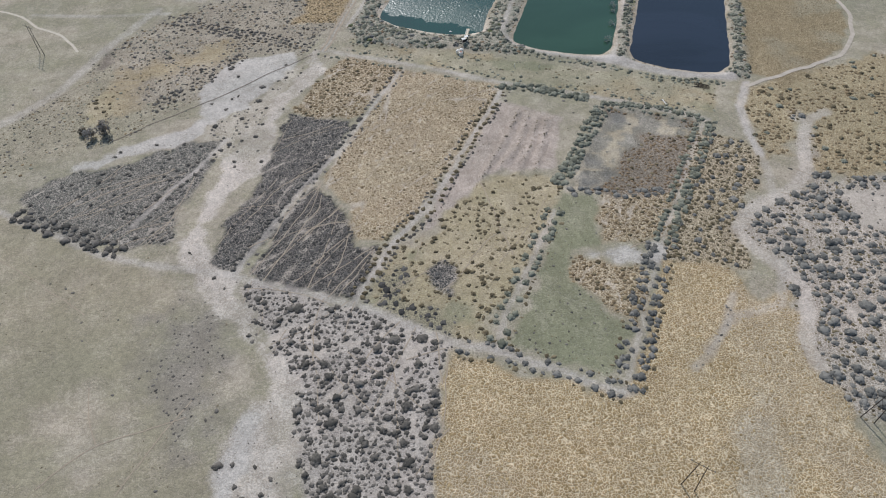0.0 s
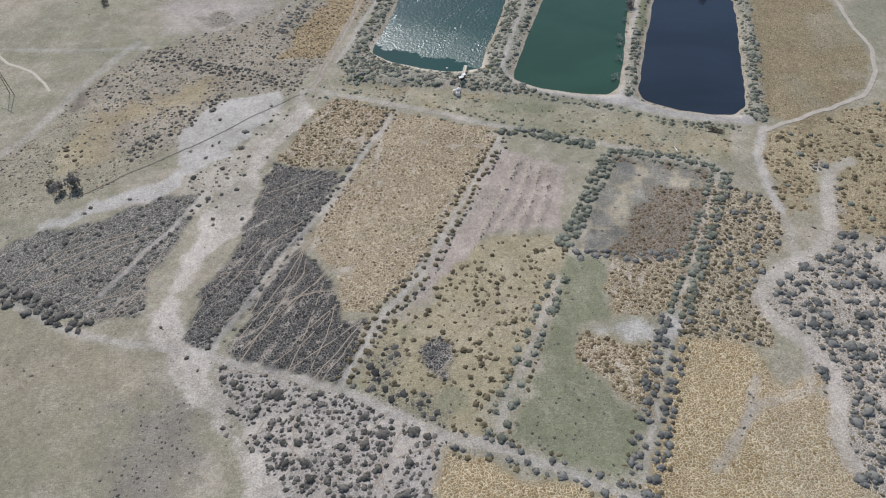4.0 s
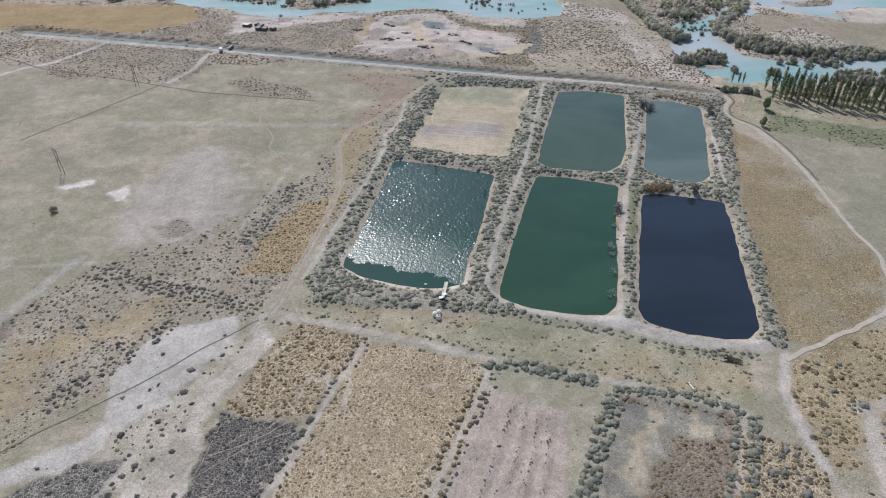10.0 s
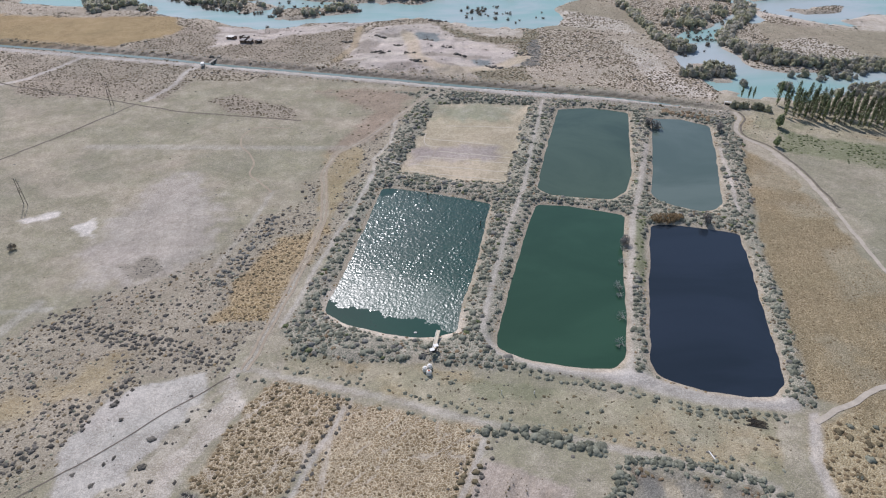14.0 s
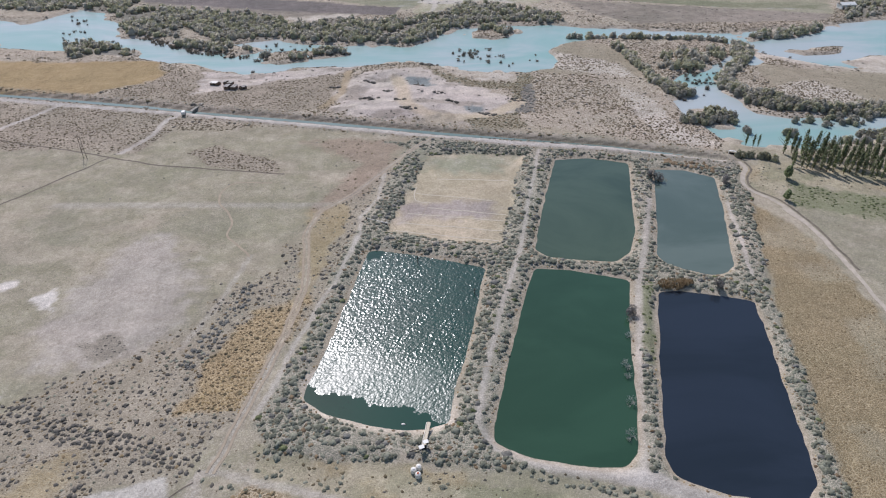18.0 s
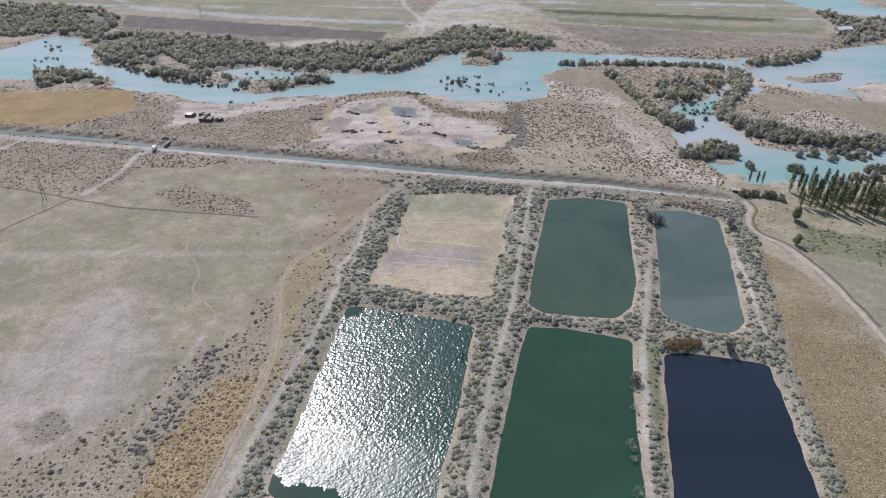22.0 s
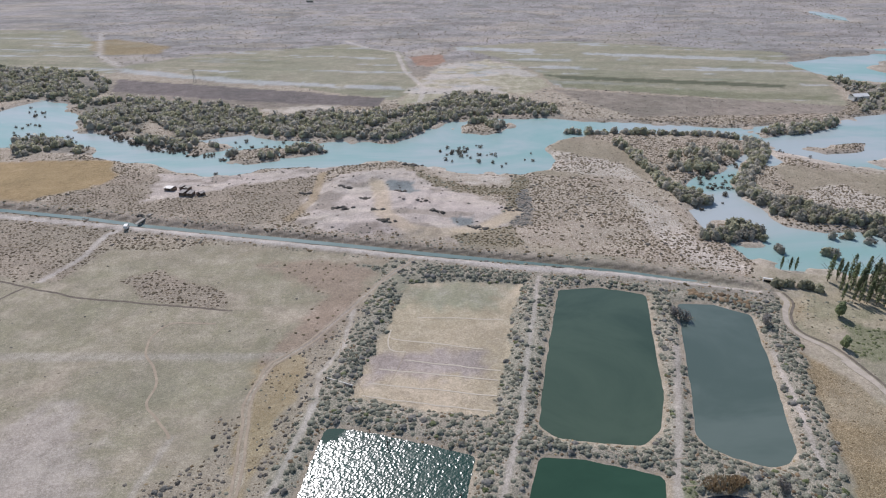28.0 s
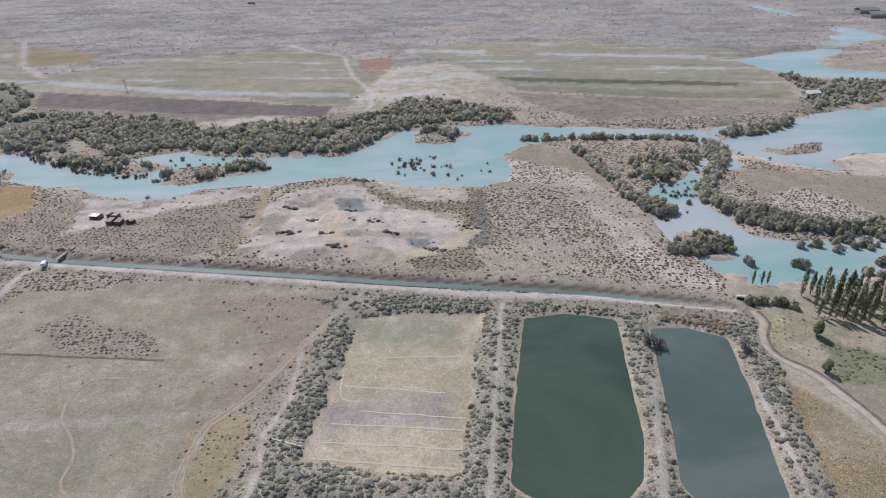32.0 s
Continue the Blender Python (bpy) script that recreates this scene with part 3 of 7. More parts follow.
TR4 = [(-47.8, 23.3), (-38.1, 38.3), (-29.7, 39.6)]
TR5 = [(-40.4, 20.1), (-34.6, 25.5), (-26.7, 38.7)]
TR6 = [(-32.2, 18.7), (-29.7, 29.2), (-28.8, 38.6)]
TR7 = [(-53.3, 71.3), (-44.2, 75.3), (-36.7, 80.8)]
TR8 = [(-56.7, 37.9), (-49.6, 52.6), (-41.6, 59.5)]
TR9 = [(-21.1, 13.3), (-14.0, 20.9), (-8.8, 24.4)]
TR10 = [(-29.3, 16.3), (-24.9, 24.0), (-22.8, 29.3)]
TR11 = [(-90.5, 31.2), (-83.2, 43.2), (-77.0, 51.9)]
TR12 = [(-80.3, 30.5), (-76.9, 37.3), (-72.9, 43.5)]
TR13 = [(-77.3, -9.1), (-75.0, -15.3), (-71.3, -21.1)]
TR14 = [(-79.5, -30.2), (-73.1, -22.3), (-55.5, -14.7)]
TR15 = [(-113.3, 25.1), (-101.8, 18.4), (-85.9, 9.2)]
TR16 = [(-64.3, -30.9), (-58.9, -18.4), (-55.4, -11.0)]
DIT1 = [(-245, 324), (-204, 301), (-149, 283), (-115, 271), (-90, 267), (-60, 262)]
DIT2 = [(-173.2, 221.9), (-167, 232), (-154, 251), (-137, 279)]
DL1 = [(-6, 245), (23, 239)]
DL2 = [(-8.5, 229.9), (25.9, 224.2)]
DL3 = [(-11.6, 223.6), (24.9, 217.4)]
DL4 = [(-12.8, 218.3), (23.0, 211.0)]
DL5 = [(-1, 238), (-8, 238), (-6, 250)]
DL6 = [(2, 257), (30, 255)]
DL7 = [(-1, 234), (26.8, 228.5)]
POPROW1 = [(148, 263), (165, 257), (181, 251), (206, 242)]
POPROW2 = [(151, 269), (168, 264), (185, 258), (212, 251)]
POPROW3 = [(153, 276), (172, 271), (190, 265), (217, 259)]
BUSHROW = [(129, 273), (138, 272), (145, 271)]
SNAGS1 = [(5, 428), (31, 447), (70, 426), (69, 400), (42, 397), (14, 410)]
SNAGS2 = [(-188, 470), (-146, 440), (-100, 419), (-74, 432), (-71, 445), (-120, 442), (-172, 469)]
SNAGS3 = [(188, 415), (203, 426), (244, 388), (261, 382), (254, 373), (221, 390)]
SNAGS4 = [(166, 339), (194, 322), (212, 317), (204, 306), (184, 308), (166, 317)]
WASHL = [(-63.5, 22.0), (-54.5, 18.2), (-49.4, 12.9), (-46.7, 7.1), (-45.0, 2.3), (-37.5, -2.1), (-33.8, -8.3), (-33.8, -14.3), (-30.1, -20.8), (-29.5, -38), (-44, -38), (-46.3, -21.3), (-46.3, -15.8), (-43.3, -12.2), (-41.0, -8.5), (-42.3, -4.2), (-48.3, 3.6), (-53.4, 9.1), (-56.5, 13.5), (-60.3, 15.7)]
WASHW = [(-45.0, -30), (-46.6, -15.8), (-45.3, -13.4), (-41.8, -13.9), (-40.1, -18.9), (-40.4, -30)]
MIDSCRUB = [(-77.0, 74.7), (-70.8, 81.0), (-65.8, 88.3), (-58.4, 102.6), (-51.8, 113.9), (-51.9, 111.4), (-55.4, 100.5), (-59.1, 89.0), (-59.8, 80.2), (-64.2, 74.5), (-67.9, 63.7), (-72.2, 62.4)]
BROWN4 = [(26.0, 30.9), (34.9, 28.0), (43.8, 27.0), (41.3, 18.6), (37.3, 9.3), (32.4, 11.7), (28.5, 18.2), (23.9, 23.1)]
BURN_E = [(-9.2, 26.0), (-6.6, 26.9), (-2.2, 25.3), (-2.4, 21.3), (-3.1, 17.3), (-6.3, 18.8), (-8.7, 22.7)]
EASTB = [(86.3, 101.6), (120.3, 115.6), (133.4, 118.4), (151.3, 122.0), (140.0, 75.0), (110.7, 62.5), (92.6, 59.5), (101.2, 85.5), (98.2, 87.3), (87.9, 68.7), (80.5, 68.5), (82.9, 92.3)]
LOWBAND = [(17, 319), (28, 324), (40, 326), (45, 309), (33, 303), (19, 306)]
DARKBAND = [(50, 365), (54, 365), (54, 348), (49, 325), (40, 325), (44, 342)]
POOLB = [(15, 334), (24, 336), (27, 331), (24, 326), (16, 328)]
RUSTY = [(-58, 293), (-36, 296), (-12, 294), (-16, 273), (-27, 247), (-36, 235), (-43, 232), (-37, 253), (-31, 273), (-50, 284)]
GOLD_L = [(-112.0, 95.8), (-110.5, 103.7), (-103.2, 110.0), (-92.4, 116.7), (-86.2, 125.0), (-81.7, 123.8), (-82.3, 114.4), (-88.8, 107.9), (-98.3, 99.7), (-100.8, 90.3), (-100.3, 81.8), (-103.4, 80.2)]
WOOD0 = [(-450, 590), (-430, 660), (-340, 640), (-318, 637), (-262, 616), (-238, 588), (-229, 562), (-235, 525), (-268, 543), (-290, 532), (-340, 545)]
ISLA = [(-170, 452), (-140, 446), (-112, 438), (-111, 429), (-123, 424), (-160, 440)]
ISLC = [(-76, 430), (-55, 433), (-53, 424), (-71, 420)]
ISLD = [(25, 457), (32, 474), (51, 485), (56, 473), (48, 457)]
WOOD2B = [(134, 408), (171, 427), (180, 416), (163, 391), (147, 388), (129, 380)]
POINT = [(124, 368), (135, 360), (138, 348), (129, 344), (119, 349)]
LONE = [(145, 302), (162, 298), (164, 296), (179, 312), (184, 307), (172, 312), (193, 309), (145, 300), (199, 310)]
REEDN = [(97, 268), (105, 266), (112, 262), (115, 260)]
R20 = [(-59.9, 202.6), (-62.3, 185.2), (-63.8, 174.6), (-68.9, 158.7)]
HEDGE12 = [(27.4, 52.0), (34.0, 53.2), (41.1, 51.9), (52.9, 53.7)]
F2E = [(107, 577), (171, 562), (238, 542), (293, 532), (286, 520), (219, 528), (146, 550), (108, 563)]
FIELD_UL = [(-494, 834), (-378, 831), (-322, 749), (-302, 694), (-262, 647), (-253, 616), (-299, 637), (-374, 639)]
LEVEE = [(314, 648), (332, 664), (357, 672), (385, 677), (426, 686)]
FTR2 = [(-75, 757), (-56, 728), (-22, 700), (-12, 620), (4, 564), (1, 526)]
FTR3 = [(-345, 813), (-294, 694), (-257, 646)]
R21 = [(-42.9, 133.6), (-40.2, 141.9), (-38.6, 154.9), (-35.1, 168.4), (-32.3, 180.4), (-28.7, 192.2), (-25.8, 213.7)]
R22 = [(110, 235), (106, 213), (103, 200), (100, 188)]
HEDGE13 = [(-64.8, 151.2), (-62.3, 161.0), (-60.3, 169.6), (-57.0, 177.7), (-55.5, 187.8)]
VAN = (-120.5, 325.6)
BR_A = (-118.3, 330.5)
BR_B = (-116.0, 340.0)
RUIN_A = (-116.9, 368.1)
RUIN_B = (-107.0, 361.9)
RUIN_C = (-100.6, 361.8)
WB = (307.8, 521.7)
FARB1 = (596.2, 843.4)
FARB2 = (-157.6, 1049.9)
RT = (141.2, 253.3)
RT2 = (132.9, 236.1)
POP_T = (149.9, 275.8)
POP_A = (138.3, 286.6)
POP_B = (141.5, 286.3)
POP_C = (143.6, 286.1)
LT = (-101.8, 390.0)
POLE1 = (-147.1, 277.9)
POLE2 = (-143.2, 195.0)
POLE3 = (-142.5, 113.7)
POLE4 = (79.1, -11.2)
POLE5 = (41.1, -25.8)
POLE6 = (-173.2, 585.3)
TANK1 = (-2.9, 117.8)
TANK2 = (-4.0, 117.0)
TANK3 = (-3.0, 115.8)
JET_A = (-0.7, 129.4)
PUMP = (-1.8, 122.7)
POST1 = (-4.6, 198.5)
POST2 = (13.0, 181.8)
FLOAT = (-6.8, 131.0)
TREE_A = (57.5, 170.1)
TREE_B = (87.0, 181.5)
TREE_C = (89.9, 253.0)
TREE_D = (114.5, 248.4)
REEDS = (73.8, 183.9)
TREE_E = (-133.8, 168.6)
TREE_F = (-108.2, 70.5)
TREE_G = (-108.5, 75.2)
PIPE_A = (-23.3, 224.7)
PIPE_B = (-15.4, 221.3)
BOARD1 = (58.4, 92.9)
BOARD2 = (59.2, 90.3)
PILE = (72.0, 100.3)
SIGN1 = (14.4, 109.3)
CULV = (127.9, 275.6)
PVC = (22.2, 109.3)


# ---- the lie of the land ----
def vnoise(x, y, size, seed=0, octaves=3):
    """Smooth noise from 0 to 1 over the plan; size: metres of its largest features."""
    total, weight, amp = 0.0, 0.0, 1.0
    for o in range(octaves):
        u, v = x / size * 2**o + 31.7 * seed, y / size * 2**o + 17.3 * seed
        i, j = np.floor(u).astype(np.int64), np.floor(v).astype(np.int64)
        fu, fv = u - i, v - j
        fu, fv = fu * fu * (3 - 2 * fu), fv * fv * (3 - 2 * fv)

        def corner(a, b):
            h = (a * 374761393 + b * 668265263 + (seed * 8 + o) * 69069) & 0xFFFFFFFF
            h = ((h ^ (h >> 13)) * 1274126177) & 0xFFFFFFFF
            return ((h ^ (h >> 16)) & 0xFFFF) / 65535.0

        total = total + amp * ((corner(i, j) * (1 - fu) + corner(i + 1, j) * fu) * (1 - fv) + (corner(i, j + 1) * (1 - fu) + corner(i + 1, j + 1) * fu) * fv)
        weight, amp = weight + amp, amp * 0.5
    return total / weight


def to_line(x, y, line, closed=False):
    """Distance of the points to a line of corners."""
    best = np.full(x.shape, 1e9)
    ends = line[1:] + line[:1] if closed else line[1:]
    for (ax, ay), (bx, by) in zip(line, ends):
        dx, dy = bx - ax, by - ay
        k = np.clip(((x - ax) * dx + (y - ay) * dy) / max(dx * dx + dy * dy, 1e-9), 0, 1)
        best = np.minimum(best, (x - ax - k * dx) ** 2 + (y - ay - k * dy) ** 2)
    return np.sqrt(best)


def inside(x, y, area):
    """Metres inside (positive) or outside (negative) an area's outline."""
    odd = np.zeros(x.shape, bool)
    for (ax, ay), (bx, by) in zip(area, area[1:] + area[:1]):
        if ay != by:
            odd ^= ((ay > y) != (by > y)) & (x < (bx - ax) * (y - ay) / (by - ay) + ax)
    d = to_line(x, y, area, True)
    return np.where(odd, d, -d)


def smooth(v, lo, hi):
    """0 at lo, 1 at hi; lo may be the greater."""
    k = np.clip((v - lo) / (hi - lo), 0, 1)
    return k * k * (3 - 2 * k)


def near_box(x, y, line, pad):
    xs, ys = [p[0] for p in line], [p[1] for p in line]
    return (x > min(xs) - pad) & (x < max(xs) + pad) & (y > min(ys) - pad) & (y < max(ys) + pad)


# kind of ground: soil, plants, cover, grain
KINDS = {
    "steppe": (rgb(165, 156, 138), rgb(145, 139, 117), 0.5, 0.0),
    # far plain: distance haze is put into this paler, bluer grey
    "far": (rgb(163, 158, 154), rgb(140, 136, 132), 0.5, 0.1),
    "grass": (rgb(164, 154, 134), rgb(148, 140, 118), 0.55, 0.0),
    "grass_pink": (earth(178, 164, 146), earth(162, 148, 128), 0.4, 0.0),
    "grey": (rgb(162, 153, 140), rgb(136, 128, 115), 0.6, 0.2),
    "sand": (rgb(194, 184, 171), rgb(170, 159, 145), 0.45, 0.0),
    "gold_patch": (rgb(172, 159, 133), rgb(150, 134, 104), 0.5, 0.5),
    "gold_scrub": (rgb(178, 164, 136), rgb(148, 132, 102), 0.66, 0.9),
    "brown_fine": (rgb(194, 180, 154), rgb(138, 119, 90), 0.7, 1.0),
    "burn_clumps": (rgb(168, 159, 132), rgb(120, 114, 96), 0.6, 0.8),
    "brown_scrub": (rgb(188, 174, 150), rgb(142, 128, 104), 0.66, 1.0),
    "dark_soil": (rgb(138, 128, 115), rgb(114, 105, 94), 0.5, 0.1),
    "wet_mud": (rgb(128, 125, 118), rgb(104, 102, 97), 0.5, 0.0),
    "beach": (rgb(206, 194, 178), rgb(188, 174, 156), 0.4, 0.0),
    "silt": (rgb(186, 179, 169), rgb(168, 160, 149), 0.4, 0.0),
    "wash_scrub": (rgb(188, 178, 162), rgb(156, 146, 128), 0.45, 0.2),
    "scrub": (rgb(186, 176, 165), rgb(154, 145, 135), 0.5, 0.6),
    "scrub_thin": (rgb(174, 164, 147), rgb(146, 136, 118), 0.58, 0.6),
    "burn": (rgb(142, 134, 125), rgb(72, 72, 69), 0.86, 1.0),
    "burn_dark": (rgb(132, 125, 117), rgb(58, 58, 56), 0.92, 1.0),
    "burn_grey": (rgb(160, 152, 140), rgb(94, 92, 86), 0.82, 1.0),
    "gold": (rgb(200, 183, 152), rgb(150, 129, 95), 0.82, 1.0),
    "gold_fine": (rgb(190, 175, 149), rgb(147, 130, 104), 0.66, 1.0),
    "gold_plain": (rgb(166, 151, 123), rgb(132, 117, 90), 0.66, 0.9),
    "brown": (rgb(190, 175, 149), rgb(138, 122, 97), 0.76, 1.0),
    "plough": (rgb(180, 167, 154), rgb(158, 146, 133), 0.5, 0.2),
    "tan": (rgb(180, 167, 142), rgb(156, 144, 114), 0.55, 0.4),
    "green": (rgb(150, 147, 124), rgb(130, 129, 104), 0.6, 0.0),
    "marsh": (rgb(154, 143, 128), rgb(118, 107, 93), 0.7, 0.8),
    "mud": (rgb(160, 153, 140), rgb(122, 118, 105), 0.5, 0.3),
    "salt": (rgb(182, 172, 158), rgb(162, 152, 138), 0.4, 0.3),
    "salt_scrub": (rgb(194, 184, 170), rgb(152, 141, 126), 0.66, 0.9),
    "gold_salt": (rgb(192, 180, 158), rgb(156, 140, 113), 0.52, 0.8),
    "gold_bright": (rgb(176, 156, 122), rgb(148, 128, 94), 0.66, 0.6),
    "rusty_steppe": (rgb(172, 156, 140), rgb(146, 130, 113), 0.6, 0.4),
    "tufted_gold": (rgb(186, 166, 134), rgb(146, 126, 95), 0.5, 0.9),
    "straw": (rgb(196, 178, 144), rgb(152, 132, 96), 0.6, 0.9),
    "dike": (rgb(182, 171, 155), rgb(134, 132, 116), 0.7, 0.85),
    "olive": (rgb(170, 160, 138), rgb(146, 140, 116), 0.5, 0.2),
    "veg": (rgb(148, 145, 122), rgb(120, 122, 96), 0.65, 0.3),
    "flat": (rgb(196, 185, 170), rgb(146, 133, 114), 0.66, 0.95),
    "scrub_brown": (rgb(174, 163, 147), rgb(140, 129, 113), 0.62, 0.8),
    "pit": (rgb(192, 181, 171), rgb(174, 163, 153), 0.5, 0.1),
    "pit_pale": (rgb(198, 187, 174), rgb(184, 172, 158), 0.4, 0.0),
    "pit_spoil": (rgb(158, 148, 136), rgb(136, 127, 116), 0.5, 0.2),
    "olive_dense": (rgb(164, 153, 134), rgb(134, 126, 106), 0.6, 0.6),
    "dark_dense": (rgb(160, 150, 138), rgb(120, 114, 104), 0.6, 0.6),
    "wood": (earth(162, 150, 134), earth(124, 118, 102), 0.6, 0.3),
    "field": (rgb(162, 156, 138), rgb(145, 141, 121), 0.6, 0.0),
    "field_green": (rgb(140, 138, 117), rgb(126, 126, 103), 0.6, 0.0),
    "far_meadow": (rgb(188, 178, 160), rgb(150, 146, 122), 0.5, 0.0),
    "field_dark": (rgb(108, 108, 92), rgb(96, 98, 80), 0.6, 0.0),
    "plough_far": (earth(130, 118, 110), earth(110, 100, 94), 0.5, 0.0),
    "wet": (rgb(172, 172, 168), rgb(156, 156, 150), 0.4, 0.0),
    "dry_bed": (rgb(188, 175, 152), rgb(168, 155, 131), 0.5, 0.0),
    "dry_dark": (earth(176, 160, 146), earth(156, 140, 126), 0.5, 0.0),
    "dry_green": (earth(172, 164, 138), earth(152, 148, 114), 0.6, 0.0),
    "olive_scrub": (rgb(174, 164, 144), rgb(142, 136, 115), 0.6, 0.6),
    "salt_flat": (rgb(206, 197, 185), rgb(156, 144, 126), 0.45, 0.95),
    "salt_white": (rgb(210, 202, 192), rgb(190, 181, 170), 0.4, 0.0),
    "steppe_green": (rgb(161, 153, 136), rgb(142, 137, 117), 0.6, 0.0),
    "steppe_pale": (rgb(176, 164, 146), rgb(160, 149, 130), 0.4, 0.0),
    "pool": (earth(140, 146, 144), earth(120, 126, 124), 0.5, 0.0),
    "pit_gold": (rgb(194, 178, 156), rgb(182, 166, 143), 0.5, 0.0),
    "flat_plain": (rgb(168, 158, 140), rgb(143, 133, 114), 0.6, 0.4),
    "far_brown": (earth(158, 144, 126), earth(132, 118, 100), 0.5, 0.2),
    "far_streak": (earth(132, 126, 116), earth(112, 106, 98), 0.6, 0.3),
    "orange": (rgb(160, 134, 116), rgb(144, 118, 102), 0.5, 0.2),
    "road": (earth(196, 184, 170), earth(182, 168, 154), 0.4, 0.0),
    "track": (earth(188, 176, 160), earth(170, 158, 142), 0.4, 0.0),
    "shore": (rgb(188, 174, 156), rgb(168, 152, 130), 0.5, 0.2),
    "ditch": (earth(116, 104, 92), earth(94, 86, 74), 0.6, 0.0),
    "bank": (earth(150, 138, 126), earth(124, 114, 102), 0.5, 0.3),
}
KIND_NAMES = list(KINDS)
TRAIL = rgb(178, 167, 153)
TRODDEN = [("burn", 62, 0.28), ("burn_dark", 58, 0.3), ("burn_grey", 50, 0.4), ("scrub", 40, 0.35), ("brown", 65, 0.3), ("salt_scrub", 100, 0.3), ("gold_fine", 62, 0.25)]


def rounded(area, cut=0.9, times=2):
    """An outline with its corners cut smooth."""
    for _ in range(times):
        out = []
        for a, b in zip(area, area[1:] + area[:1]):
            k = min(0.3, cut / math.hypot(b[0] - a[0], b[1] - a[1]))
            out += [(a[0] + (b[0] - a[0]) * f, a[1] + (b[1] - a[1]) * f) for f in (k, 1 - k)]
        area, cut = out, cut * 0.35
    return area


P1, P2, P3, P5, P6, DRY = (rounded(area) for area in (P1, P2, P3, P5, P6, DRY))
